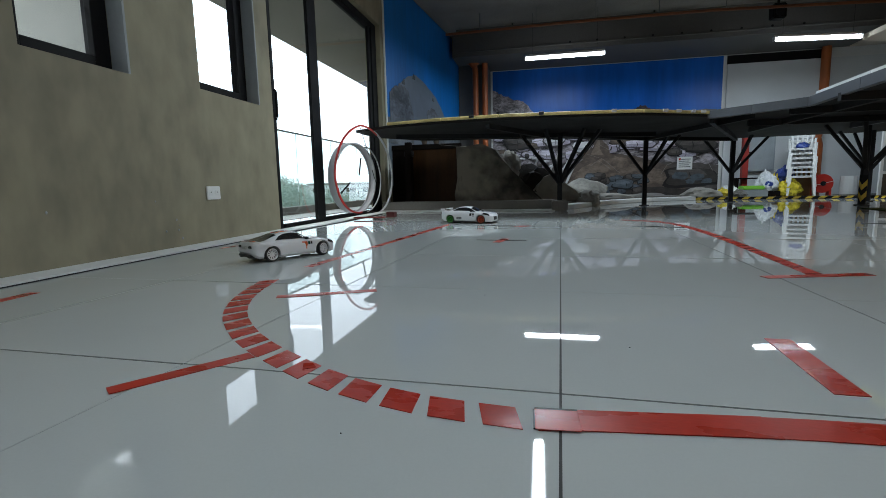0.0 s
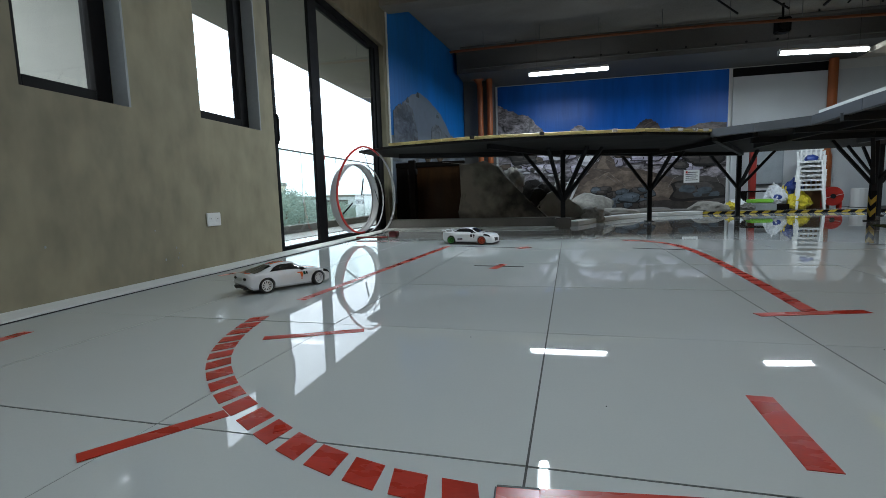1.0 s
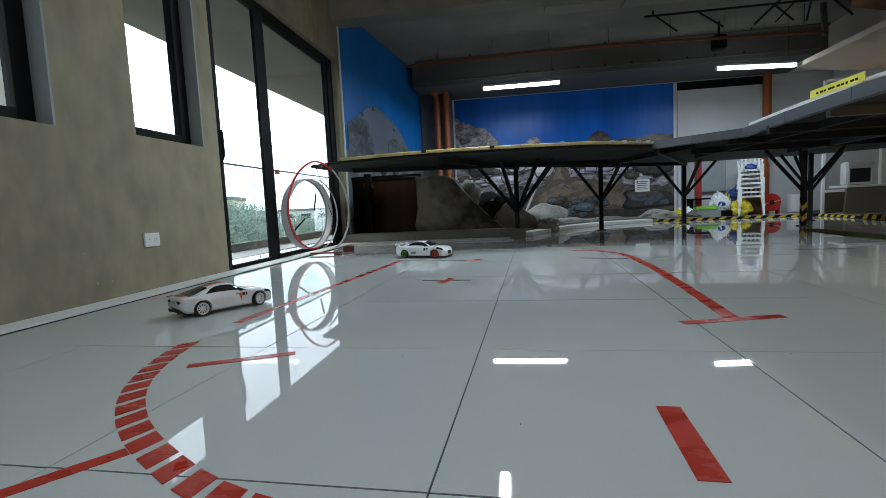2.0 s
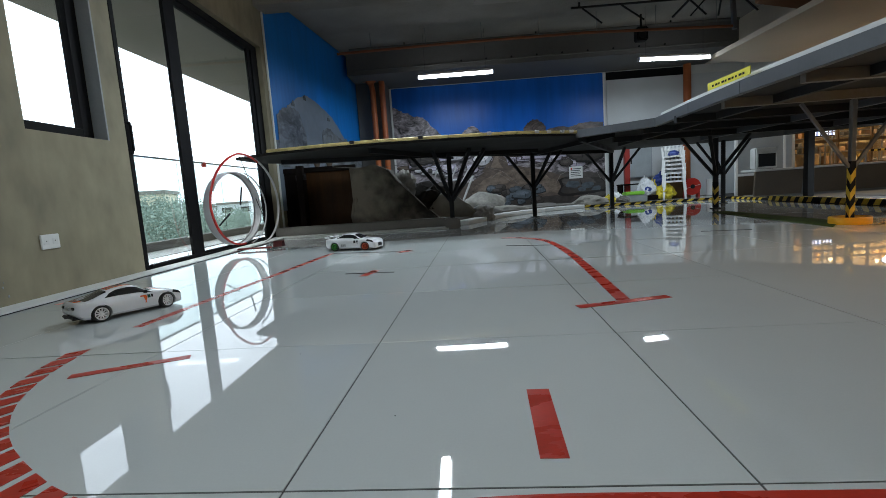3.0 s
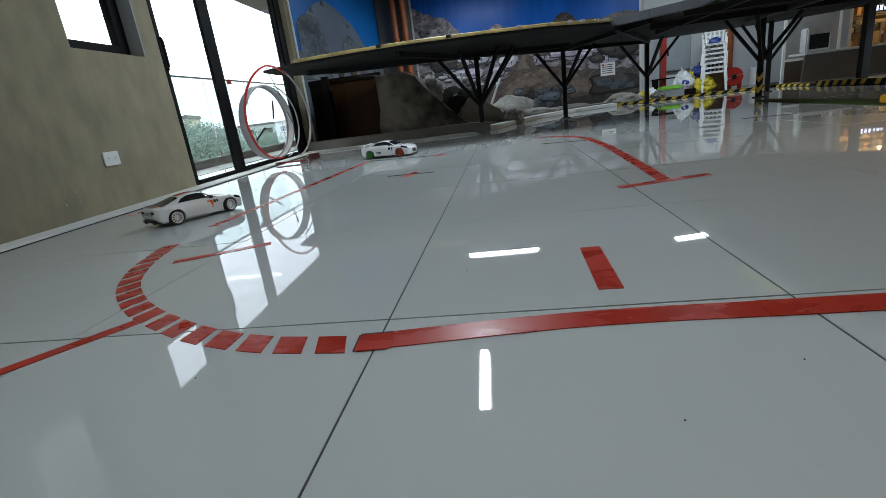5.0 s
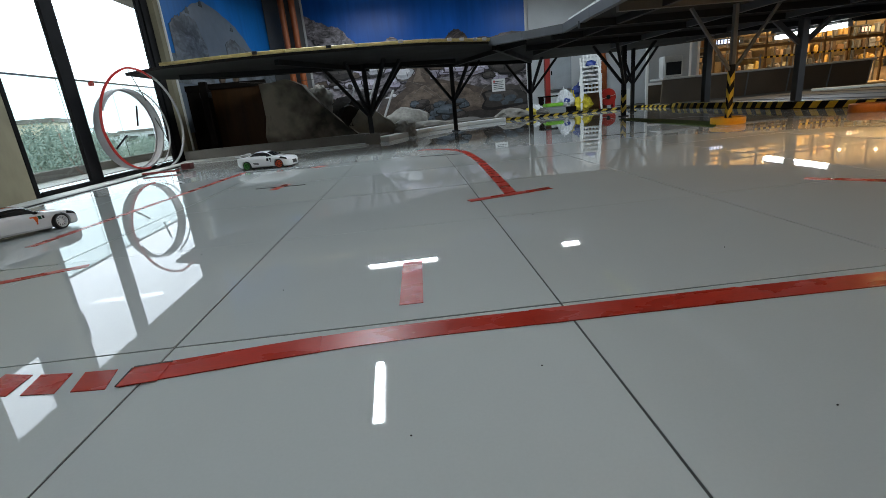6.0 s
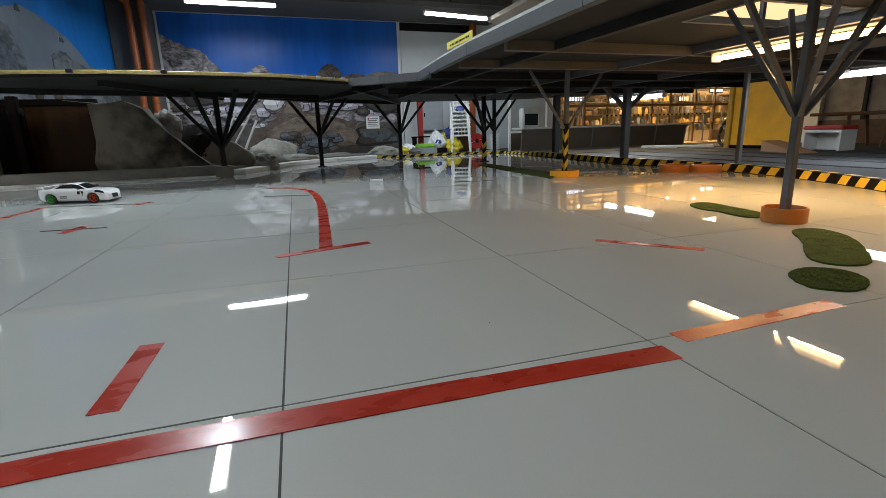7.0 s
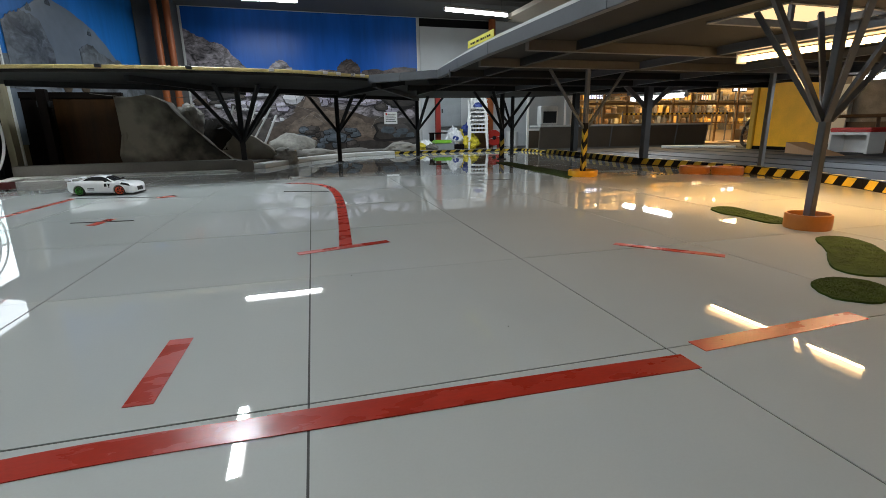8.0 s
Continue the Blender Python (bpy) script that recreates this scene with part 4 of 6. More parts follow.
speaker = thing("loudspeaker", "small black loudspeaker hanging under the ceiling", "speaker", (4.18, 10.05, 3.36), 0)
part("cabinet", soften(box(B(), -0.11, 0.11, -0.1, 0.1, -0.13, 0.13), 0.02, 2), BLACK, speaker)
part("grille", tube(B(), [(0, -0.1, -0.02), (0, -0.108, -0.02)], 0.075, 20), DARK_STEEL, speaker)
part("bracket", bar(B(), (0, 0, 0.13), (0, 0, 0.389), 0.03), BLACK, speaker)
solid("dropped_ceiling", soften(prism(B(), [(5.5, 9.98), (5.5, 7.5), (5.45, 4.0), (16.7, 4.0), (16.7, 10.6), (7.0, 10.55), (6.6, 10.5)], 2.75, 2.84), 0.006, 1), mat("cream_ceiling_board", (0.62, 0.56, 0.47), 0.6, spread=0.1, scale=1.5, bump=0.05), "cream dropped ceiling board over the shop side", "ceiling", kind="structure")
solid("ceiling_hanger", bar(B(), (5.76, 9.62, 3.2), (5.72, 9.62, CEIL), 0.07), STEEL, "grey steel hanger under the ceiling", "hanger")
solid("timber_bulkhead", soften(prism(B(), [(5.34, 8.3), (5.36, 7.8), (9.0, 7.8), (9.0, 9.9), (6.72, 8.92)], 3.2, CEIL), 0.006, 1), mat("warm_timber_board", (0.26, 0.13, 0.06), 0.6, spread=0.25, scale=2, stretch=(0.5, 4, 4)), "brown timber bulkhead under the ceiling", "bulkhead", kind="structure")
duct = thing("air_duct", "pale flat air duct under the ceiling", "duct", (0, 7.57, 3.40))
DUCT = mat("dusty_duct_metal", (0.30, 0.28, 0.25), 0.6, spread=0.2, scale=1.5, bump=0.1)
for k in range(4):
    part("duct_section", soften(box(B(), 0.78 + 1.16 * k, 1.925 + 1.16 * k, 0.0, 0.34, 0.0, 0.2), 0.006, 1), DUCT, duct)
    part("strap", bar(B(), (1.35 + 1.16 * k, 0.17, 0.2), (1.35 + 1.16 * k, 0.17, 0.35), 0.03), DARK_STEEL, duct)
    if k < 3:
        part("flange", box(B(), 1.925 + 1.16 * k, 1.94 + 1.16 * k, -0.012, 0.352, -0.012, 0.21), STEEL, duct)
solid("dropped_soffit", prism(B(), [(6.6, 12.39), (6.5, 8.4), (6.3, 4.0), (16.7, 4.0), (16.7, 12.29)], 3.2, CEIL), BEIGE, "beige boxed soffit under the ceiling", "soffit", kind="structure")
# black sheet put in for the darkness of the gap
solid("wall_gap", box(B(), 4.2, 6.2, 12.44, 12.458, 3.0, 3.2), BLACK, "black sheet in place of the dark gap above the white partition", "gap", kind="structure")
for k in range(9):
    x = 0.6 + k * 0.55
    solid("soffit_bolt", tube(B(), [(x, 10.9, 3.36), (x, 10.885, 3.36)], 0.022, 10), DARK_STEEL, "small dark bolt head on the soffit", "bolt", "soffit bolts")

# ---- socket, kerb lines along the wall ----
sock = thing("wall_socket", "white double wall socket on the concrete wall", "socket", (WALL_X, 3.16, 0.375), 0)
part("plate", soften(box(B(), 0.0, 0.012, -0.075, 0.075, -0.05, 0.05), 0.004, 2), PALE, sock)
for y in (-0.035, 0.035):
    part("outlet", box(B(), 0.0121, 0.014, y - 0.02, y + 0.02, -0.02, 0.02), WHITE, sock)
    part("outlet_slot", box(B(), 0.0141, 0.0146, y - 0.004, y + 0.004, 0.002, 0.008), DARK_STEEL, sock)
solid("wall_foot_line", tube(B(), [(WALL_X + 0.2 + 0.006 * math.sin(k * 1.7), -3 + k * 0.5, 0.0035) for k in range(20)], 0.0033, 6), DARK_STEEL, "thin dark line along the foot of the wall", "cable")

for k, (y, z, r) in enumerate(((2.77, 0.2, 0.008), (2.67, 0.13, 0.009), (2.78, 0.13, 0.008), (2.81, 0.07, 0.009), (2.79, 0.16, 0.005), (2.6, 0.33, 0.006), (1.9, 0.3, 0.008))):
    solid("plaster_chip", blob(B(), (WALL_X, y, z), (0.004, r * 0.7, r), 60 + k), REVEAL, "small pale chip in the concrete wall", "chip", "chips in the wall", smooth=True)

# ---- striped kerb on the right ----
KERB2 = [(2.9, 10.05), (4.3, 9.9), (5.78, 9.72), (5.66, 8.4), (5.58, 7.1), (5.42, 5.4), (5.5, 4.6), (5.52, 3.9), (5.4, 3.1), (5.18, 2.5), (4.9, 1.95), (4.7, 1.2), (4.65, 0.2), (4.65, -3.9)]
hz = thing("hazard_kerb", "low black kerb with yellow hazard stripes", "kerb")
for a, b in zip(KERB2, KERB2[1:]):
    tall = 0.052 if a[1] > 9 else 0.084
    part("kerb_block", soften(bar(B(), (*a, tall / 2), (*b, tall / 2), 0.06, tall), 0.005, 1), BLACK, hz)
    d = Vector((b[0] - a[0], b[1] - a[1], 0))
    ln = d.length
    d.normalize()
    nrm = Vector((d.y, -d.x, 0))
    if nrm.dot(Vector((0, -4, 0)) - Vector((*a, 0))) < 0 and abs(d.x) > 0.7 or (abs(d.y) > 0.7 and nrm.x > 0):
        nrm.negate()
    for k in range(int(ln / 0.2)):
        bm = B()
        o = Vector((*a, 0)) + d * (0.03 + k * 0.2)
        f = [o + d * u + nrm * 0.0315 + Vector((0, 0, z)) for u, z in ((0.0, 0.006), (0.1, 0.006), (0.15, tall - 0.005), (0.05, tall - 0.005))]
        t_ = [o + d * u + nrm * v + Vector((0, 0, tall + 0.0015)) for u, v in ((0.05, 0.0315), (0.15, 0.0315), (0.18, -0.028), (0.08, -0.028))]
        bm.faces.new([bm.verts.new(p) for p in f])
        bm.faces.new([bm.verts.new(p) for p in t_])
        part("hazard_stripe", bm, HAZARD_YELLOW, hz, "yellow stripe")
bm = B()
prism(bm, [(4.7, -3.9), (16.7, -3.9), (16.7, 9.4), (5.75, 9.4), (5.68, 8.4), (5.62, 7.1), (5.46, 5.4), (5.54, 4.6), (5.56, 3.9), (5.44, 3.1), (5.22, 2.5), (4.95, 1.95), (4.75, 1.2), (4.7, 0.2)], 0.0, 0.02)
solid("track_carpet", bm, SCREED, "dark grey ribbed track carpet behind the kerb", "track", kind="structure")
for k in range(5):
    x = 6.3 + k * 0.8
    solid("lane_rib", soften(bar(B(), (x, -3.0, 0.024), (x + 0.5, 8.2, 0.024), 0.07, 0.012), 0.006, 1), SCREED, "low dark rib that divides the track lanes", "lane divider", "lane ribs")

# ---- turf patches ----
def turf(outline, label, seed):
    rnd = random.Random(seed)
    bm = prism(B(), [(x + 0.006 * noise.noise(Vector((x * 30, y * 30, seed))), y + 0.006 * noise.noise(Vector((y * 30, x * 30, seed + 5)))) for x, y in outline], 0.0, 0.007)
    ob = solid("turf_patch", bm, TURF, label, "turf", "turf patches")
    blades = B()
    xs, ys = [p[0] for p in outline], [p[1] for p in outline]
    for _ in range(9000):
        x, y = rnd.uniform(min(xs), max(xs)), rnd.uniform(min(ys), max(ys))
        inside = False
        for (xa, ya), (xb, yb) in zip(outline, outline[1:] + outline[:1]):
            if (ya > y) != (yb > y) and x < (xb - xa) * (y - ya) / (yb - ya) + xa:
                inside = not inside
        if inside:
            a, h = rnd.uniform(0, 6.28), rnd.uniform(0.0006, 0.0025)
            dx, dy = math.cos(a) * 0.002, math.sin(a) * 0.002
            v = [blades.verts.new(p) for p in ((x - dx, y - dy, 0.0065), (x + dx, y + dy, 0.0065), (x + dy * rnd.uniform(-2, 2), y + dx * rnd.uniform(-2, 2), 0.0065 + h))]
            blades.faces.new(v)
    tagged(part("turf_pile", blades, TURF, ob), kind="stuff")
    return ob


def rounded(pts, n=8):
    out = []
    m_ = len(pts)
    for i in range(m_):
        a, b, c, d = [Vector((*pts[(i + k) % m_], 0)) for k in (-1, 0, 1, 2)]
        for k in range(n):
            t = k / n
            q = 0.5 * ((2 * b) + (c - a) * t + (2 * a - 5 * b + 4 * c - d) * t * t + (3 * b - a - 3 * c + d) * t ** 3)
            out.append((q.x, q.y))
    return out


turf(rounded([(3.16, 1.44), (2.98, 1.27), (2.77, 1.11), (2.73, 1.01), (2.82, 0.95), (2.98, 1.02), (3.24, 1.25), (3.29, 1.41)]), "kidney-shaped green artificial turf patch on the floor", 1)
turf(rounded([(2.43, 0.90), (2.43, 0.835), (2.51, 0.785), (2.64, 0.831), (2.69, 0.93), (2.62, 1.0), (2.50, 0.985)]), "oval green artificial turf patch on the floor", 2)
turf(rounded([(3.37, 2.24), (3.3, 2.09), (3.31, 1.98), (3.29, 1.86), (3.29, 1.78), (3.34, 1.74), (3.45, 1.8), (3.49, 1.92), (3.51, 2.06), (3.54, 2.22), (3.49, 2.28)]), "green artificial turf patch beside the orange ring", 3)
turf([(3.56, 4.2), (3.93, 4.6), (4.01, 6.68), (3.80, 6.62)], "long green artificial turf strip beside a post", 4)

# ---- small things under the far deck ----
corner_post = thing("corner_post", "dark thick post below the deck in front of the panel", "post", (-2.06, 7.38, 0.0))
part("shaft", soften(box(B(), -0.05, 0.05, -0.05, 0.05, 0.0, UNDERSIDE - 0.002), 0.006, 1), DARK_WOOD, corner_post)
part("bracket", soften(box(B(), -0.07, 0.07, -0.03, 0.07, 0.86, 0.94), 0.006, 1), DARK_STEEL, corner_post)
POT = mat("dull_clay_pot", (0.09, 0.065, 0.045), 0.8, spread=0.3)
for x, h in ((-1.86, 0.1), (-1.66, 0.075)):
    pot = thing("small_pot", "small dull clay pot on the ledge below the deck", "pot", (x, 7.64, 1.0603), 0, "pots on the ledge")
    part("pot_body", lathe(B(), [(0.001, 0), (0.035, 0), (0.05, h * 0.5), (0.042, h * 0.85), (0.047, h), (0.036, h), (0.03, h * 0.7), (0.001, h * 0.7)], 18), POT, pot, smooth=True)
SLAT = mat("weathered_white_plank", (0.5, 0.5, 0.5), 0.6, spread=0.3, scale=4, stretch=(1, 6, 1))
for k, (p, q, w) in enumerate((((-0.35, 9.0, 0.03), (-0.02, 9.15, 0.95), 0.05), ((0.05, 8.95, 0.03), (0.58, 9.3, 0.92), 0.045), ((0.3, 9.0, 0.03), (0.66, 9.35, 0.8), 0.05), ((-0.1, 9.1, 0.03), (0.35, 9.45, 1.0), 0.035))):
    solid("loose_plank", soften(bar(B(), p, q, w, 0.018), 0.003, 1), SLAT, "pale weathered plank leaning among the rocks", "plank", "loose planks")

# ---- store corner by the white wall ----
solid("white_partition", box(B(), 4.2, 7.6, 12.40, 12.44, 0, 3.0), mat("grey_white_paint", (0.64, 0.67, 0.69), 0.6, spread=0.1, scale=1.5), "white painted partition", "wall", kind="structure")
solid("red_post", soften(box(B(), 4.44, 4.56, 11.9, 12.02, 0, 1.5), 0.005, 1), mat("dull_red_paint", (0.3, 0.022, 0.015), 0.5), "red painted steel post", "post")
cab = thing("switch_cabinet", "grey metal switch cabinet on the white wall", "cabinet", (4.95, 12.30, 0.55))
part("body", soften(box(B(), -0.3, 0.3, 0, 0.1, 0, 0.8), 0.006, 1), mat("grey_cabinet", (0.33, 0.37, 0.4), 0.4), cab)
part("door_seam", box(B(), -0.27, 0.27, -0.006, 0.0, 0.04, 0.76), mat("grey_cabinet_door", (0.38, 0.42, 0.45), 0.4), cab)
part("latch", box(B(), -0.24, -0.21, -0.016, -0.0061, 0.35, 0.45), BLACK, cab)
shelf = thing("store_shelf", "dark low shelf with clutter by the white wall", "shelf", (4.9, 11.95, 0))
part("board", soften(box(B(), -0.6, 0.45, -0.15, 0.2, 0.02, 0.05), 0.004, 1), DARK_WOOD, shelf)
part("board", soften(box(B(), -0.6, 0.45, -0.15, 0.2, 0.38, 0.41), 0.004, 1), DARK_WOOD, shelf)
for x in (-0.58, 0.41):
    part("side_panel", soften(box(B(), x, x + 0.03, -0.15, 0.2, 0.0, 0.38), 0.003, 1), DARK_WOOD, shelf)


def sack(x, y, z, sx, sy, sz, material, label, seed):
    """A slack plastic bag: folded sides, gathered top, flat foot."""
    bm = B()
    bmesh.ops.create_icosphere(bm, subdivisions=4, radius=1)
    for v in bm.verts:
        a, h = math.atan2(v.co.y, v.co.x), v.co.z
        k = 1 + 0.12 * math.sin(a * 5 + seed) * max(0, h) + 0.3 * noise.fractal(v.co * 2.6 + Vector((seed * 3, 0, 0)), 1, 2, 4) + 0.1 * noise.noise(v.co * 7 + Vector((0, seed, 0)))
        neck = 1 - 0.55 * max(0, h - 0.25)
        v.co = Vector((x + v.co.x * sx * k * neck, y + v.co.y * sy * k * neck, z + sz * 0.75 + h * sz * (0.9 if h < 0 else 1.15) * k))
        v.co.z = max(v.co.z, z)
    return solid("sack", bm, material, label, "bag", "bags by the wall", smooth=True)


BAG_WHITE, BAG_YELLOW = mat("white_plastic_bag", (0.7, 0.72, 0.75), 0.35, spread=0.25, scale=9, bump=0.8, depth=0.02), mat("yellow_plastic_bag", (0.62, 0.5, 0.03), 0.4, spread=0.3, scale=8, bump=0.8, depth=0.02)
BAG_BLUE = mat("blue_plastic_bag", (0.02, 0.05, 0.25), 0.4, spread=0.3, scale=8, bump=0.8, depth=0.02)
sack(4.78, 11.5, 0.1, 0.2, 0.15, 0.22, BAG_WHITE, "white printed plastic bag", 2)
solid("bag_base", soften(box(B(), 4.45, 5.0, 11.35, 11.7, 0, 0.12), 0.01, 1), DARK_WOOD, "dark box below a white bag", "box")
part("print_patch", blob(B(), (4.78, 11.365, 0.27), (0.08, 0.02, 0.06), 4), BAG_BLUE, bpy.data.objects["sack"], "dark printed patch")
sack(5.2, 11.45, 0.0, 0.2, 0.18, 0.2, BAG_YELLOW, "full yellow plastic bag on the floor", 5)
sack(5.12, 11.8, 0.05, 0.16, 0.14, 0.24, BAG_YELLOW, "yellow plastic bag behind another", 6)
sack(5.25, 11.75, 0.3, 0.18, 0.14, 0.18, BAG_BLUE, "blue plastic bag on top of yellow ones", 7)
tub = thing("grey_tub", "grey plastic tub with a lime green lid", "tub", (4.35, 11.1, 0))
part("tub_body", soften(box(B(), -0.25, 0.25, -0.16, 0.16, 0, 0.16), 0.02, 2), mat("grey_tub_plastic", (0.25, 0.27, 0.27), 0.5), tub)
part("lid", soften(box(B(), -0.22, 0.2, -0.14, 0.15, 0.162, 0.24), 0.02, 2), mat("lime_plastic", (0.25, 0.6, 0.05), 0.45), tub, "lime green lid")
for k, (x, y, r, m_) in enumerate(((3.75, 11.0, 0.1, BAG_YELLOW), (3.95, 11.25, 0.13, BAG_WHITE), (4.0, 10.8, 0.09, PLINTH))):
    sack(x, y, 0.0, r * 1.6, r, r, m_, "small crumpled bag on the floor", 20 + k)
solid("cardboard_box", soften(box(B(), 5.42, 5.78, 11.75, 12.0, 0, 0.62), 0.006, 1), mat("brown_cardboard", (0.25, 0.15, 0.07), 0.8, spread=0.15), "tall brown cardboard box behind the chairs", "box")
reel = thing("hose_reel", "round red hose reel against the white wall", "hose reel", (5.93, 11.7, 0.25))
part("disc", tube(B(), [(0, -0.05, 0), (0, 0.0, 0)], 0.2, 32), RED, reel)
part("disc", tube(B(), [(0, 0.08, 0), (0, 0.12, 0)], 0.2, 32), RED, reel)
part("hub", tube(B(), [(0, -0.07, 0), (0, -0.05, 0)], 0.05, 16), DARK_STEEL, reel)
for x in (-0.18, 0.14):
    part("foot", box(B(), x, x + 0.04, -0.03, 0.1, -0.25, 0.0), RED, reel)
part("spoke", bar(B(), (-0.2, -0.054, -0.05), (0.2, -0.054, 0.05), 0.03, 0.006), PALE, reel)
solid("white_bin", soften(prism(B(), [(6.55 + 0.16 * math.cos(a), 11.9 + 0.16 * math.sin(a)) for a in [k * math.pi / 6 for k in range(12)]], 0, 0.4), 0.01, 1), PALE, "white round plastic bin by the wall", "bin")

# stack of plastic chairs
chair = thing("plastic_chair", "white plastic chair in a tall stack by the wall", "chair", (5.4, 11.4, 0), -24, "stacked chairs")
part("seat", soften(box(B(), -0.21, 0.21, -0.2, 0.2, 0.4, 0.425), 0.012, 2), PALE, chair)
for k in range(5):
    x = -0.16 + k * 0.08
    part("back_slat", soften(bar(B(), (x, 0.19, 0.42), (x * 1.05, 0.27, 0.76), 0.035, 0.012), 0.004, 1), PALE, chair)
part("back_rail", soften(bar(B(), (-0.21, 0.275, 0.78), (0.21, 0.275, 0.78), 0.02, 0.06), 0.006, 1), PALE, chair)
part("apron", soften(box(B(), -0.2, 0.2, -0.205, -0.19, 0.385, 0.4), 0.005, 1), PALE, chair)
for sx in (-1, 1):
    part("arm", soften(bar(B(), (sx * 0.22, -0.17, 0.61), (sx * 0.22, 0.25, 0.62), 0.045, 0.015), 0.005, 1), PALE, chair)
    part("arm_support", soften(bar(B(), (sx * 0.21, -0.17, 0.41), (sx * 0.22, -0.16, 0.61), 0.035), 0.005, 1), PALE, chair)
    for y0, y1 in ((-0.19, -0.23), (0.19, 0.24)):
        part("leg", soften(bar(B(), (sx * 0.19, y0, 0.41), (sx * 0.23, y1, 0.0), 0.04), 0.006, 1), PALE, chair)
for k in range(1, 7):
    copy_thing(chair, pose((5.4 + 0.004 * (k % 3)) * UNIT, (11.4 + 0.012 * k) * UNIT, 0.095 * k * UNIT, 0, 0, -24 + 1.2 * ((k * 7) % 3 - 1)))
solid("cloth_bundle", blob(B(), (5.4, 11.45, 1.04), (0.12, 0.1, 0.08), 9), BAG_BLUE, "dark blue bundle on the stacked chairs", "cloth", smooth=True)

# ---- counter and shop beyond the track ----
counter = thing("brown_counter", "long low brown panelled counter beyond the track", "counter", (6.1, 9.55, 0))
PANEL_BROWN = mat("brown_laminate", (0.085, 0.066, 0.047), 0.5, spread=0.25, scale=2)
for k in range(5):
    x = k * 0.92
    bm = prism(B(), [(x, 0.0), (x + 0.9, 0.0), (x + 0.9, 0.05), (x, 0.05)], 0.04, 0.5)
    for v in bm.verts:
        v.co.y -= 0.12 * v.co.z
    part("front_panel", soften(bm, 0.004, 1), PANEL_BROWN, counter)
    part("panel_joint", bar(B(), (x + 0.91, -0.005, 0.04), (x + 0.91, -0.065, 0.5), 0.02), STEEL, counter, "pale metal joint strip")
part("worktop", soften(box(B(), -0.03, 4.65, -0.1, 0.4, 0.5, 0.54), 0.006, 1), GREY_STRIP, counter)
part("base", box(B(), 0, 4.6, 0.02, 0.35, 0, 0.04), PLINTH, counter)
glazed = thing("glazed_screen", "white framed glass screen behind the counter", "screen", (6.35, 10.6, 0), kind="structure")
for x in (0, 1.0):
    part("mullion", box(B(), x - 0.025, x + 0.025, -0.02, 0.02, 0, 2.6), PALE, glazed)
for z in (0.42, 2.58):
    part("rail", box(B(), 0.026, 0.974, -0.02, 0.02, z, z + 0.05), PALE, glazed)
part("infill", box(B(), 0.026, 0.974, -0.01, 0.01, 0.47, 2.58), mat("pale_grey_infill", (0.3, 0.32, 0.33), 0.5, spread=0.1), glazed)
part("skirt_panel", box(B(), 0.026, 0.974, -0.015, 0.015, 0, 0.42), PANEL_BROWN, glazed)

CAR_DARK = mat("dark_screen_glass", (0.02, 0.022, 0.025), 0.15, spread=0.1, bump=0)
screen = thing("display_screen", "pale grey boxy appliance with a dark screen on the counter", "appliance", (6.42, 9.78, 0.5405))
part("body", soften(box(B(), -0.2, 0.22, -0.08, 0.12, 0.0, 0.42), 0.02, 2), GREY_STRIP, screen)
part("screen", soften(box(B(), -0.15, 0.18, -0.086, -0.0795, 0.05, 0.3), 0.002, 1), CAR_DARK, screen, "dark glossy screen")
part("foot", box(B(), -0.14, 0.16, -0.06, 0.1, -0.0002, 0.012), DARK_STEEL, screen)
SHOP_WALL = mat("shop_back_wall", (0.42, 0.3, 0.15), 0.7, spread=0.35, scale=2)
solid("shop_floor", box(B(), 7.62, 16.7, 9.95, 12.4, 0, 0.03), mat("tan_shop_floor", (0.45, 0.3, 0.14), 0.4), "tan tiled shop floor", "floor", kind="structure")
solid("shop_back", box(B(), 7.62, 16.7, 12.30, 12.44, 0, 3.2), SHOP_WALL, "warm lit back wall of a shop", "wall", kind="structure")
rnd = random.Random(5)
GOODS = [mat("goods_%s" % n, c, 0.5, spread=0.2) for n, c in (("amber", (0.5, 0.28, 0.07)), ("cream", (0.45, 0.36, 0.2)), ("brown", (0.2, 0.1, 0.04)), ("tan", (0.35, 0.22, 0.1)), ("dark", (0.05, 0.045, 0.04)), ("smoke", (0.12, 0.1, 0.08)), ("ochre", (0.42, 0.25, 0.05)), ("walnut", (0.09, 0.05, 0.025)), ("grey", (0.2, 0.19, 0.18)))]
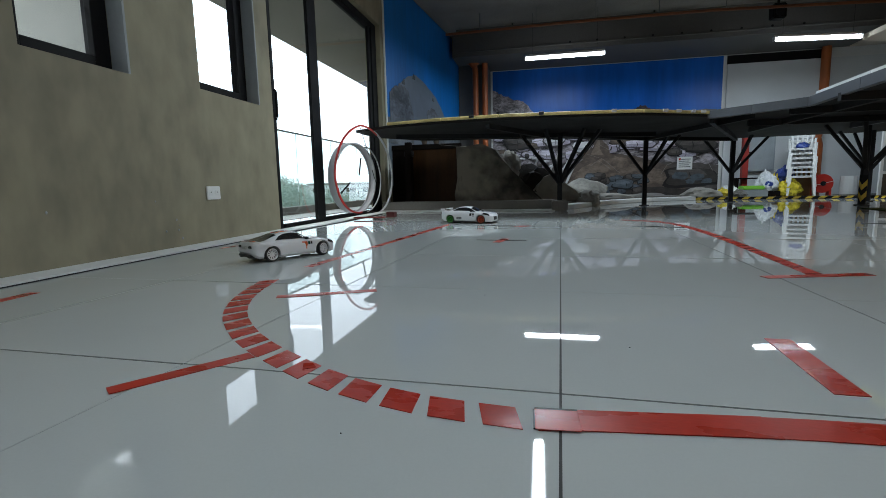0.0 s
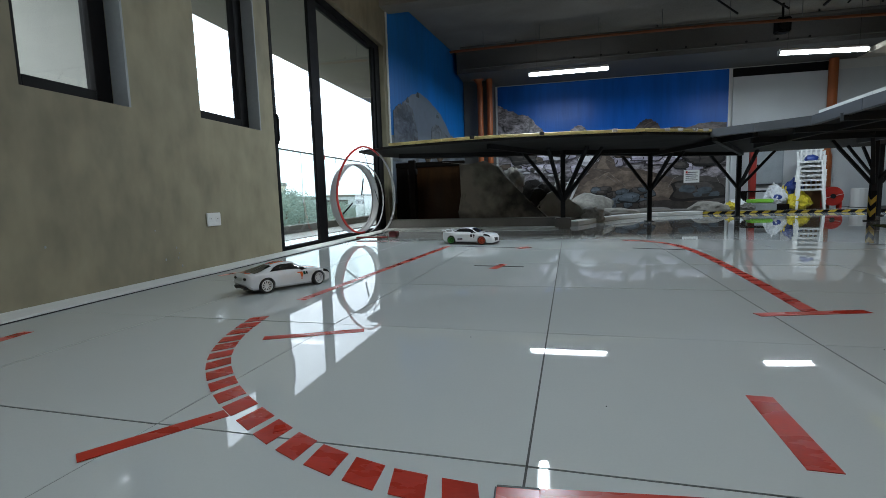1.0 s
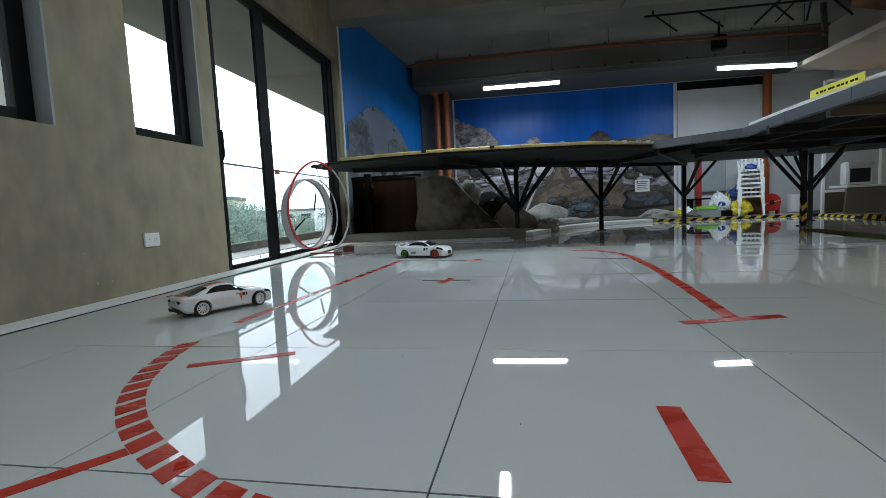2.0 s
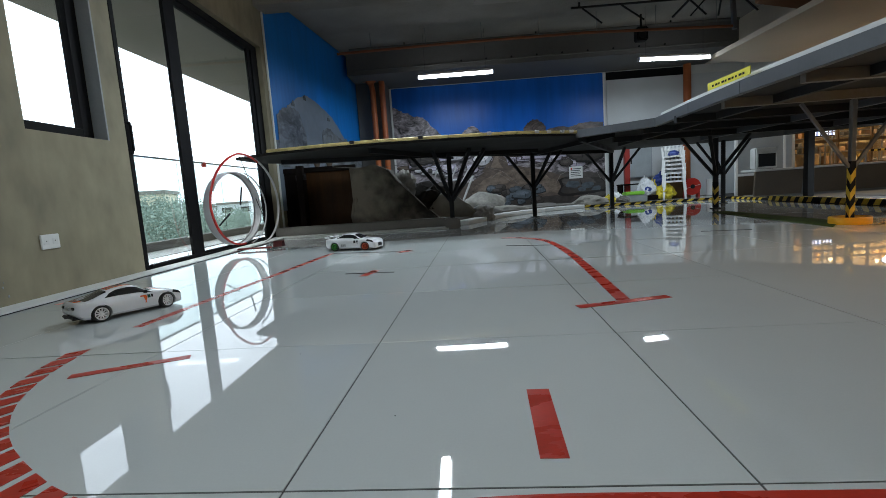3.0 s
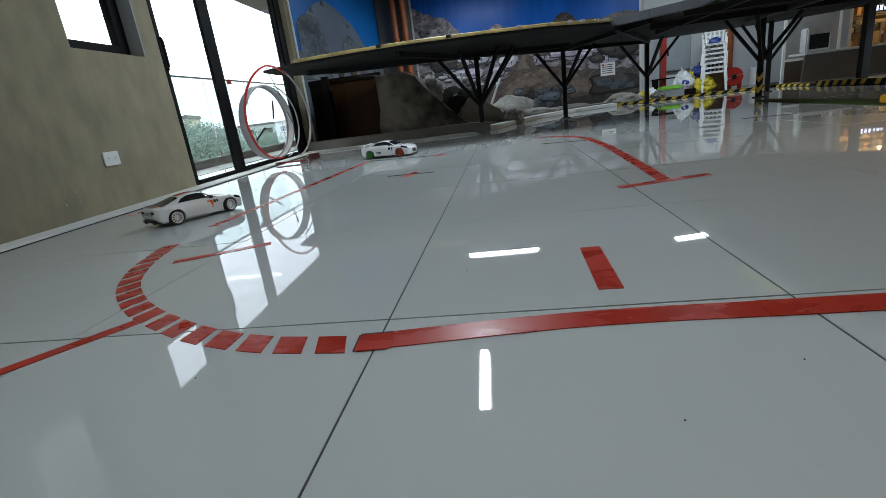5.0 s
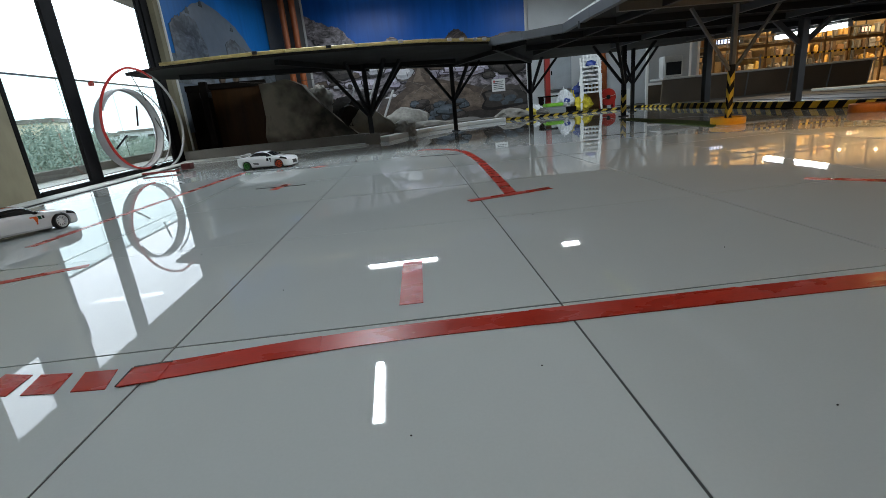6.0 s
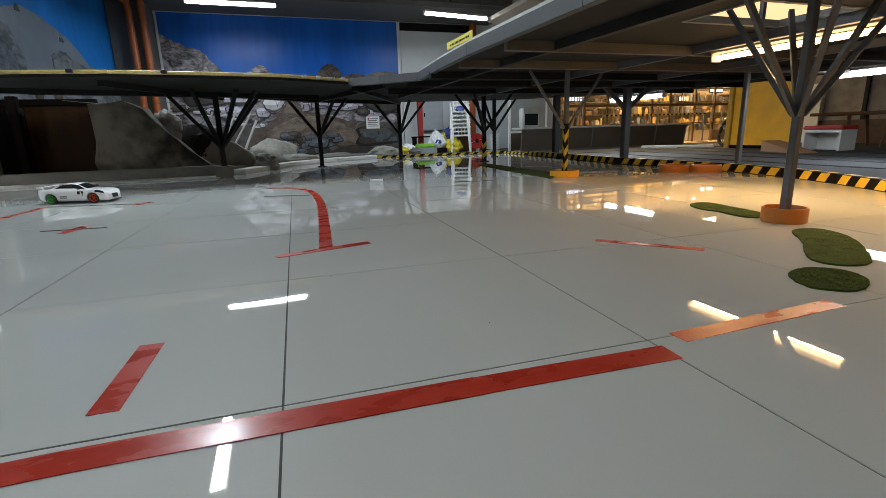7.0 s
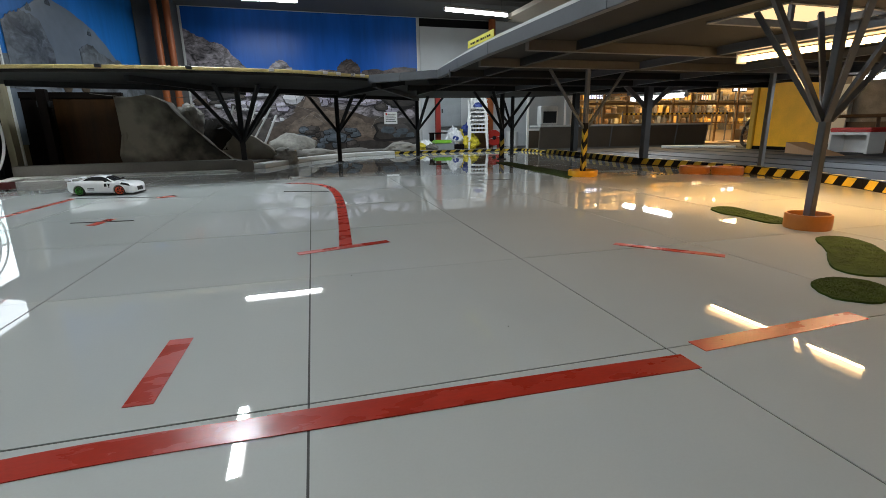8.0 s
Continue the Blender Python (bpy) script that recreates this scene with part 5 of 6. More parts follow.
for n_, x0 in enumerate((7.7, 9.35, 11.0, 12.65, 14.3)):
    rack = thing("shop_rack", "shop rack filled with small boxes and jars", "rack", (x0, 11.95, 0.03), 0, "shop racks")
    for x in (0.0, 1.5):
        part("upright", bar(B(), (x, 0, 0), (x, 0, 1.9), 0.03), STEEL, rack)
    for z in (0.45, 0.8, 1.15, 1.5):
        part("shelf_board", box(B(), 0.0, 1.5, -0.13, 0.18, z, z + 0.02), PANEL_BROWN, rack)
    for z in (0.45, 0.8, 1.15, 1.5):
        x = 0.06
        while x < 1.4:
            w, h = rnd.uniform(0.06, 0.2), rnd.uniform(0.1, 0.27)
            if rnd.random() < 0.85:
                bm = soften(box(B(), x0 + x, x0 + x + w, 11.85, 11.85 + rnd.uniform(0.1, 0.22), 0.0505 + z, 0.0505 + z + h), 0.006, 1) if rnd.random() < 0.6 else lathe(B(), [(0.001, 0), (w * 0.45, 0), (w * 0.45, h * 0.7), (w * 0.25, h * 0.85), (w * 0.25, h), (0.001, h)], 10, (x0 + x + w / 2, 11.9, 0.0505 + z))
                solid("shop_packet", bm, rnd.choice(GOODS), "small packet or jar on a shop rack", "goods", "goods on racks")
            x += w + rnd.uniform(0.015, 0.07)
SIGN_BLUE, SIGN_WHITE, SIGN_RED = glow("blue_sign_glow", (0.2, 0.45, 1.0), 1.3), glow("white_sign_glow", (0.6, 0.75, 1.0), 1.6), glow("red_sign_glow", (1.0, 0.10, 0.06), 0.6)
for x, z, w, h, m_, lab in ((8.95, 1.27, 0.8, 0.15, SIGN_BLUE, "lit blue and white shop sign"), (13.9, 1.5, 0.55, 0.16, SIGN_WHITE, "lit white shop sign"), (12.6, 1.26, 0.3, 0.18, SIGN_RED, "small red lit sign")):
    sg = thing("shop_sign", lab, "sign", (x, 11.6, z), 0, "lit shop signs")
    part("back_plate", soften(box(B(), -w / 2, w / 2, 0.0, 0.03, -h / 2, h / 2), 0.005, 1), DARK_STEEL, sg)
    k, xx = 0, -w / 2 + 0.04
    while xx < w / 2 - 0.08:
        part("writing_bar", box(B(), xx, xx + 0.05, -0.012, -0.001, -h * 0.32, h * 0.32), m_, sg)
        k, xx = k + 1, xx + 0.085
    part("hanger", bar(B(), (0, 0.015, h / 2), (0, 0.015, 3.2 - z), 0.02), DARK_STEEL, sg)
WARM_BULB = glow("warm_bulb_glow", (1.0, 0.7, 0.35), 2.5)
for k in range(7):
    x = 8.9 + k * 1.05
    lamp = thing("shop_lamp", "small warm lit pendant lamp in the shop", "lamp", (x, 11.3, 1.62 + 0.1 * (k % 3)), 0, "shop lamps")
    part("bulb", lathe(B(), [(0.001, -0.05), (0.035, -0.03), (0.045, 0.0), (0.03, 0.035), (0.012, 0.06)], 14), WARM_BULB, lamp, smooth=True)
    part("cord", tube(B(), [(0, 0, 0.06), (0, 0, 3.2 - 1.62 - 0.1 * (k % 3))], 0.006, 6), BLACK, lamp)
area("shop_light", 12.2, 11.0, 2.4, 7.4, 0.5, 370, (1.0, 0.74, 0.42))
# wall added to keep the shop's warm light off the store corner
solid("shop_spill_wall", box(B(), 7.55, 7.61, 10.65, 12.39, 0, 3.2), WHITE, "white shop side wall added to block its light", "wall", kind="structure")
tape = thing("barrier_tape", "striped yellow and black barrier tape across the shop front", "barrier tape", (8.9, 10.4, 0.78))
for k in range(24):
    part("tape_piece", box(B(), k * 0.14, k * 0.14 + 0.07, -0.002, 0.002, -0.02, 0.02), HAZARD_YELLOW, tape)
    part("tape_piece", box(B(), k * 0.14 + 0.07, k * 0.14 + 0.14, -0.002, 0.002, -0.02, 0.02), BLACK, tape)
for x in (8.9, 10.6, 12.25):
    st = thing("barrier_stand", "thin metal barrier stand in front of the shop", "stand", (x, 10.42, 0.03), 0, "barrier stands")
    part("pole", tube(B(), [(0, 0, 0), (0, 0, 0.82)], 0.018, 10), STEEL, st)
    part("base", lathe(B(), [(0.001, 0), (0.15, 0), (0.15, 0.015), (0.03, 0.03), (0.001, 0.03)], 20), STEEL, st)

FRAME_GREY = mat("brushed_frame", (0.3, 0.29, 0.27), 0.35, metal=0.7)
shop_front = thing("shop_front", "brown framed glass front of the warm lit shop", "shop front", (8.0, 10.72, 0.03), kind="structure")
BRONZE = mat("bronze_frame", (0.16, 0.095, 0.045), 0.4, metal=0.4)
for k, x in enumerate((0.0, 0.55, 1.25, 1.9, 2.7, 3.3, 4.2, 4.9, 5.8)):
    part("mullion", box(B(), x - 0.02, x + 0.02, -0.02, 0.02, 0.0, 2.6), BRONZE, shop_front)
for z in (0.5, 0.98, 1.42):
    part("rail", box(B(), -0.0, 5.8, -0.012, 0.012, z, z + 0.03 + 0.03 * (z == 0.98)), BRONZE, shop_front)
part("kick_panel", box(B(), 0.0, 3.3, 0.021, 0.03, 0.0, 0.5), PANEL_BROWN, shop_front)
for k, (x, w, h) in enumerate(((7.8, 0.85, 0.95), (8.75, 1.0, 1.25), (9.95, 0.8, 0.8), (11.2, 0.9, 1.3), (12.4, 0.8, 0.9), (13.6, 0.9, 1.2))):
    case = thing("display_case", "metal framed glass display case in the shop", "display case", (x, 11.05, 0.03), 0, "display cases")
    for sx in (0.0, w):
        for y in (0.0, 0.3):
            part("post", box(B(), sx - 0.012, sx + 0.012, y - 0.012, y + 0.012, 0, h), FRAME_GREY, case)
    for z in (0.3, h - 0.02):
        part("shelf", box(B(), 0.013, w - 0.013, 0.0, 0.3, z, z + 0.015), FRAME_GREY, case)
    part("base_panel", box(B(), 0.013, w - 0.013, 0.01, 0.29, 0.0, 0.299), PANEL_BROWN if k % 2 else BEIGE, case)
    p = part("pane", box(B(), 0.013, w - 0.013, 0.005, 0.009, 0.32, h - 0.03), PANE, case)
    p.visible_shadow = False
    for i in range(4):
        xx = 0.08 + i * (w - 0.1) / 4
        hh = rnd.uniform(0.06, 0.2)
        solid("shop_packet", soften(box(B(), x + xx, x + xx + rnd.uniform(0.08, 0.15), 11.13, 11.25, 0.3455, 0.3455 + hh), 0.005, 1), rnd.choice(GOODS), "small packet in a display case", "goods", "goods in cases")
yw = thing("yellow_wall", "bright yellow painted partition beyond the track", "wall", kind="structure")
part("panel", soften(box(B(), 9.6, 9.72, 6.0, 7.28, 0, 2.6), 0.006, 1), YELLOW, yw)
part("edge_post", soften(box(B(), 9.55, 9.75, 7.28, 7.38, 0, 2.6), 0.006, 1), mat("ochre_post", (0.5, 0.3, 0.03), 0.5), yw)
part("skirting", box(B(), 9.57, 9.6, 5.9, 7.27, 0.0, 0.08), DARK_WOOD, yw)
hoop = thing("large_wheel", "large black spoked wheel leaning by the yellow wall", "wheel", (10.1, 7.75, 0.36))
part("tyre", tube(B(), [(0.12 * math.sin(a), 0.22 * math.cos(a), 0.3 * math.sin(a)) for a in [k * math.pi / 16 for k in range(32)]], 0.035, 10, True), RUBBER_BLACK, hoop, smooth=True)
for k in range(8):
    a = k * math.pi / 8
    part("spoke", tube(B(), [(0.12 * math.sin(a), 0.22 * math.cos(a), 0.3 * math.sin(a)), (-0.12 * math.sin(a), -0.22 * math.cos(a), -0.3 * math.sin(a))], 0.005, 5), STEEL, hoop)
solid("pale_kerb", soften(bar(B(), (8.7, 8.75, 0.045), (9.7, 7.75, 0.045), 0.12, 0.05), 0.008, 1), PALE, "low pale kerb at the edge of the track", "kerb")

bench = thing("storage_bench", "white open storage bench with a red padded top", "bench", (9.4, 5.3, 0.02))
part("cushion", soften(box(B(), 0.0, 0.42, -0.17, 0.46, 0.33, 0.4), 0.025, 3), mat("red_vinyl", (0.5, 0.03, 0.025), 0.4, spread=0.12), bench, "red padded cushion", smooth=True)
for y0, y1 in ((-0.15, -0.11), (0.41, 0.44)):
    part("side_panel", soften(box(B(), 0.02, 0.4, y0, y1, 0, 0.33), 0.004, 1), WHITE, bench)
part("back_panel", box(B(), 0.34, 0.39, -0.109, 0.409, 0, 0.329), WHITE, bench)
part("top_rail", box(B(), 0.02, 0.339, -0.109, 0.409, 0.29, 0.329), WHITE, bench)
bm = B()
lo = [bm.verts.new(p) for p in ((8.75, 5.02, 0.021), (8.45, 5.12, 0.021), (8.75, 5.95, 0.021), (9.05, 5.85, 0.021))]
hi = [bm.verts.new(p) for p in ((8.75, 5.02, 0.03), (8.45, 5.12, 0.03), (8.75, 5.95, 0.2), (9.05, 5.85, 0.2))]
bm.faces.new(lo[::-1]), bm.faces.new(hi)
for i in range(4):
    bm.faces.new((lo[i], lo[(i + 1) % 4], hi[(i + 1) % 4], hi[i]))
solid("wooden_ramp", bm, mat("light_plywood", (0.34, 0.2, 0.11), 0.6, stretch=(1, 8, 1)), "light plywood wedge ramp standing on the track", "ramp")
bp = thing("display_board", "pale board with a dark lattice pattern beside the table", "board", (12.5, 7.75, 0.0), 90)
part("board", box(B(), -0.2, 0.2, 0.0, 0.03, 0.0, 1.3), PALE, bp)
for k in range(7):
    part("lattice_bar", bar(B(), (-0.19, -0.004, 0.2 + 0.15 * k), (0.19, -0.004, 0.3 + 0.15 * k), 0.004, 0.03), BLACK, bp)
TABLE_BROWN = mat("brown_varnished_timber", (0.10, 0.06, 0.032), 0.45, spread=0.3, scale=2, stretch=(1, 6, 6))
ptable = thing("long_table", "brown long table beyond the storage bench", "table", (11.2, 5.75, 0.02))
part("tabletop", soften(box(B(), -0.35, 0.35, -1.0, 0.9, 0.56, 0.62), 0.01, 1), TABLE_BROWN, ptable)
for x, y in ((-0.3, -0.9), (0.3, -0.9), (-0.3, 0.2), (0.3, 0.2)):
    part("leg", bar(B(), (x, y, 0), (x * 0.8, y + 0.06, 0.56), 0.05), TABLE_BROWN, ptable)
stool = thing("wooden_stool", "brown wooden stool below the long table", "stool", (10.8, 5.1, 0.02))
part("seat", soften(box(B(), -0.16, 0.16, -0.16, 0.16, 0.42, 0.46), 0.01, 1), TABLE_BROWN, stool)
for sx in (-1, 1):
    for sy in (-1, 1):
        part("leg", bar(B(), (sx * 0.17, sy * 0.17, 0), (sx * 0.11, sy * 0.11, 0.42), 0.03), TABLE_BROWN, stool)
dw = thing("dark_window_wall", "dark glazed wall with pale posts beyond the table", "window", (12.6, 2.5, 0), kind="structure")
part("dark_glazing", box(B(), 0, 0.04, 0, 6.6, 0.5, 2.74), mat("smoked_glazing", (0.28, 0.26, 0.23), 0.25, spread=0.3), dw)
part("sill_wall", box(B(), -0.05, 0.1, 0, 6.6, 0, 0.5), TABLE_BROWN, dw)
for y in (0.0, 1.1, 2.2, 3.3, 4.2, 5.05, 6.0):
    part("post", box(B(), -0.05, 0.06, y, y + 0.07, 0.5, 2.74), PALE if y > 5 else DARK_STEEL, dw)

# ---- outside: balcony, trees, far houses ----
balcony = thing("balcony", "pale balcony with a glass balustrade outside the door", "balcony", kind="structure")
part("slab", box(B(), -4.25, -2.61, -4, 16, -0.3, -0.02), mat("pale_balcony_floor", (0.55, 0.56, 0.55), 0.5), balcony)
part("upstand", box(B(), -4.1, -3.92, -4, 16, -0.02, 0.1), PLINTH, balcony)
part("overhang", box(B(), -4.2, -2.61, -4, 16, 2.82, 3.1), mat("brown_grey_soffit", (0.21, 0.18, 0.16), 0.8, spread=0.1), balcony)
part("handrail", box(B(), -4.03, -3.99, -4, 16, 1.295, 1.315), STEEL, balcony)
part("fin_wall", box(B(), -5.5, -2.61, 2.85, 3.0, -0.02, 2.82), mat("pale_render", (0.42, 0.42, 0.39), 0.8, spread=0.08), balcony)
GREEN_GLASS = glass("green_tinted_glass", (0.82, 0.93, 0.92))
for k in range(14):
    y = -3.4 + k * 1.35
    p = part("pane", box(B(), -4.015, -4.005, y, y + 1.34, 0.1, 1.295), GREEN_GLASS, balcony)
    p.visible_shadow = False
solid("rail_clip", soften(box(B(), -4.04, -3.98, 8.17, 8.25, 1.24, 1.32), 0.006, 1), RED, "small red clip on the balcony handrail", "clip")
GRASS = mat("far_green", (0.09, 0.12, 0.08), 0.95, spread=0.4, scale=0.05, fine=0.6)
solid("ground", box(B(), -2500, -6, -1500, 2500, -9.4, -9.0), GRASS, "hazy green ground far below the balcony", "ground", kind="structure")
# leaves are paled so that their colour carries the haze of distance
LEAF, BARK = mat("haze_tinted_leaves", (0.19, 0.25, 0.21), 0.8, spread=0.35, scale=1.2, bump=0), mat("bark", (0.12, 0.09, 0.07), 0.9)


def tree(x, y, top, spread, seed):
    rnd = random.Random(seed)
    th = thing("tree", "leafy green tree beyond the balcony with haze in its leaf colour", "tree", (x, y, -9.0), 0, "trees outside")
    trunk_h = top * 0.6
    bm = B()
    n = 8
    rings = [[bm.verts.new((r * math.cos(2 * math.pi * k / n) + 0.1 * math.sin(i), r * math.sin(2 * math.pi * k / n), trunk_h * i / 4)) for k in range(n)] for i, r in enumerate((0.28, 0.23, 0.2, 0.16, 0.1))]
    for a, b in zip(rings, rings[1:]):
        for k in range(n):
            bm.faces.new((a[k], a[(k + 1) % n], b[(k + 1) % n], b[k]))
    part("trunk", bm, BARK, th)
    tips = []
    for k in range(9):
        a = 2.4 * k
        q = Vector((math.cos(a) * spread * rnd.uniform(0.4, 0.85), math.sin(a) * spread * rnd.uniform(0.4, 0.85), top * rnd.uniform(0.68, 0.95)))
        part("limb", tube(B(), [(0, 0, trunk_h * rnd.uniform(0.6, 0.95)), q * 0.55 + Vector((0, 0, trunk_h * 0.35)), q], 0.05, 5), BARK, th)
        tips.append(q)
    bm = B()
    for q in tips + [Vector((0, 0, top * 0.9))] * 2:
        r = spread * rnd.uniform(0.32, 0.5)
        for _ in range(1000):
            d = Vector((rnd.gauss(0, 1), rnd.gauss(0, 1), rnd.gauss(0, 0.75))).normalized() * r * rnd.uniform(0.25, 1.0) ** 0.5
            c = q + d
            u = Vector((rnd.gauss(0, 1), rnd.gauss(0, 1), rnd.gauss(0, 1))).normalized()
            v = u.orthogonal().normalized()
            s = rnd.uniform(0.05, 0.11)
            bm.faces.new([bm.verts.new(c + p) for p in (-u * s, v * s * 0.5, u * s, -v * s * 0.5)])
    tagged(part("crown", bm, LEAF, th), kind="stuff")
    return th


for x, y, top, sp, sd in ((-17, 28, 9.6, 3.0, 1), (-15, 32, 9.0, 2.6, 2), (-21, 34, 10.2, 3.4, 3), (-14, 38, 8.3, 2.8, 4), (-19, 43, 8.8, 3.0, 5), (-24, 27, 9.3, 3.0, 6)):
    tree(x, y, top, sp, sd)


def far_house(x, y, w, d, h, floors, wall_mat, seed, turn=0):
    th = thing("far_building", "pale far building with rows of windows and a flat roof", "building", (x, y, -9.0), turn, "far buildings")
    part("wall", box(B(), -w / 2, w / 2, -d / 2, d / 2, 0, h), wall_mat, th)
    part("roof", box(B(), -w / 2 - 0.2, w / 2 + 0.2, -d / 2 - 0.2, d / 2 + 0.2, h, h + 0.35), PLINTH, th)
    for f in range(floors):
        for k in range(5):
            z, xx = h * (f + 0.35) / floors, -w / 2 + w * (k + 0.5) / 5
            part("window", box(B(), xx - w * 0.055, xx + w * 0.055, -d / 2 - 0.06, -d / 2 - 0.01, z, z + h * 0.4 / floors), DARK_STEEL, th)
    return th


# haze of distance is mixed into the white wall colour
HAZE_WALL, CREAM_WALL = mat("haze_tinted_white_wall", (0.6, 0.62, 0.63), 0.8, spread=0.08, scale=0.3), mat("cream_wall", (0.6, 0.53, 0.4), 0.8, spread=0.08, scale=0.3)
far_house(-32, 47, 6, 6, 11.2, 4, CREAM_WALL, 1, 20)
far_house(-34, 82, 14, 10, 9.9, 5, HAZE_WALL, 2, 25)
far_house(-50, 95, 22, 10, 9.6, 4, HAZE_WALL, 3, 15)
far_house(-30, 110, 18, 10, 9.8, 5, HAZE_WALL, 4, 10)
far_house(-80, 120, 30, 12, 10.2, 4, HAZE_WALL, 5, 20)

# ---- model cars ----
CAR_WHITE = mat("glossy_white_shell", (0.74, 0.75, 0.77), 0.16, spread=0.04, bump=0.02, coat=0.6)
CAR_GLASS = mat("smoked_window", (0.015, 0.016, 0.018), 0.08, spread=0.1, bump=0)
RUBBER = mat("black_rubber", (0.015, 0.015, 0.016), 0.55, spread=0.2)
RIM_ORANGE = mat("orange_red_rim", (0.6, 0.07, 0.02), 0.35)
RIM_GREEN = mat("green_rim", (0.04, 0.28, 0.03), 0.35)
RIM_WHITE = mat("silver_rim", (0.74, 0.75, 0.76), 0.3, metal=0.15)
STRIPE_GREEN = mat("dark_green_stripe", (0.01, 0.07, 0.045), 0.25)
STRIPE_ORANGE = mat("orange_stripe", (0.7, 0.12, 0.02), 0.25)
STRIPE_RED = mat("red_stripe", (0.55, 0.02, 0.02), 0.25)
LENS_RED = mat("red_lens", (0.06, 0.006, 0.006), 0.15)


def ramp(points, s):
    """Smooth value at s through (place, value) pairs, with no overshoot."""
    xs, ys = [p[0] for p in points], [p[1] for p in points]
    if s <= xs[0] or s >= xs[-1]:
        return ys[0] if s <= xs[0] else ys[-1]
    d = [(ys[i + 1] - ys[i]) / (xs[i + 1] - xs[i]) for i in range(len(xs) - 1)]
    m = [d[0]] + [0.0 if a * b <= 0 else 2 * a * b / (a + b) for a, b in zip(d, d[1:])] + [d[-1]]
    i = next(k for k in range(len(d)) if s <= xs[k + 1])
    h = xs[i + 1] - xs[i]
    t = (s - xs[i]) / h
    return (1 + 2 * t) * (1 - t) ** 2 * ys[i] + t * (1 - t) ** 2 * h * m[i] + t * t * (3 - 2 * t) * ys[i + 1] + t * t * (t - 1) * h * m[i + 1]


def car_shell(c, s):
    """Half a cross-section of a car's shell at s, 0 at the tail, 1 at the nose."""
    w, belt, top, low, wr = [ramp(c[k], s) for k in ("width", "belt", "top", "low", "roof")]
    x = (s - 0.5) * c["length"]
    flare = 1 + 0.045 * sum(math.exp(-((x - a) / 0.042) ** 2) for a in c["axles"])
    cab = max(0.0, min(1.0, (top - belt - 0.006) / 0.026))
    cab = cab * cab * (3 - 2 * cab)
    shoulder = w * (0.965 - 0.05 * cab)
    wt = shoulder * 0.86 * (1 - cab) + wr * cab
    crown = top - (0.004 + 0.005 * cab)
    side = belt - low
    return [(0, low), (w * 0.84, low), (w * 0.965, low + 0.14 * side), (w * (0.985 + flare - 1), low + 0.42 * side), (w * (0.995 + 0.5 * (flare - 1)), low + 0.75 * side), (shoulder, belt),
            (shoulder * 0.965, belt + 0.003), (wt + (shoulder * 0.965 - wt) * 0.12, belt + 0.003 + (crown - belt - 0.003) * 0.88), (wt * 0.9, crown + 0.0022), (wt * 0.5, top - 0.0008), (0, top)]


def shell_at(c, s, j, length):
    p = car_shell(c, s)
    i = min(int(j), len(p) - 2)
    f = j - i
    return Vector(((s - 0.5) * length, p[i][0] + (p[i + 1][0] - p[i][0]) * f, p[i][1] + (p[i + 1][1] - p[i][1]) * f))


def shell_patch(bm, c, length, s0, s1, j0, j1, side=1, off=0.0012, n=10, m=6, slant=0.0):
    """A thin skin that lies on the shell between two stations and two heights."""
    def at(u, v):
        j = j0 + (j1 - j0) * v
        s = s0 + (s1 - s0) * u + slant * (v - 0.5) * (1 if u < 0.5 else -1)
        p = shell_at(c, s, j, length)
        e = 0.01
        nrm = (shell_at(c, s + e, j, length) - shell_at(c, s - e, j, length)).cross(shell_at(c, s, min(j + 0.1, 9.99), length) - shell_at(c, s, j - 0.1, length))
        if nrm.length:
            nrm.normalize()
        if nrm.z * 0.6 + nrm.y < 0:
            nrm.negate()
        p = p + nrm * off
        return (p.x, p.y * side, p.z)
    g = [[bm.verts.new(at(i / n, k / m)) for k in range(m + 1)] for i in range(n + 1)]
    for i in range(n):
        for k in range(m):
            bm.faces.new((g[i][k], g[i + 1][k], g[i + 1][k + 1], g[i][k + 1]))
    return bm


def wheel(car, x, y, r, rim_mat, steer=0, spokes=6, lean=0):
    """A wheel with tyre and spoked rim; y gives the side."""
    sd = 1 if y > 0 else -1
    hub = new("wheel")
    hub.parent = car
    hub.empty_display_size = 0.02
    hub.matrix_basis = pose(x * UNIT, y * UNIT, r * UNIT, 90 + lean * sd, 0, steer)
    w = 0.014
    part("tyre", lathe(B(), [(r * 0.77, -w), (r * 0.94, -w), (r, -w * 0.7), (r, w * 0.7), (r * 0.94, w), (r * 0.77, w), (r * 0.77, -w)], 28), RUBBER, hub, smooth=True)
    bm = lathe(B(), [(r * 0.78, -w * 1.02), (r * 0.68, -w * 1.02), (r * 0.58, 0), (r * 0.68, w * 1.02), (r * 0.78, w * 1.02)], 28)
    for k in range(spokes):
        a = 2 * math.pi * k / spokes
        for z in (-w * 0.55, w * 0.55):
            bar(bm, (math.cos(a) * r * 0.1, math.sin(a) * r * 0.1, z * 0.8), (math.cos(a) * r * 0.68, math.sin(a) * r * 0.68, z), r * 0.15, 0.003)
    lathe(bm, [(0.0001, -w * 0.7), (r * 0.17, -w * 0.65), (r * 0.17, w * 0.65), (0.0001, w * 0.7)], 12)
    part("rim", bm, rim_mat, hub, smooth=True)
    part("brake_disc", lathe(B(), [(0.0001, -0.003), (r * 0.6, -0.003), (r * 0.6, 0.003), (0.0001, 0.003)], 20), DARK_STEEL, hub)
    return hub


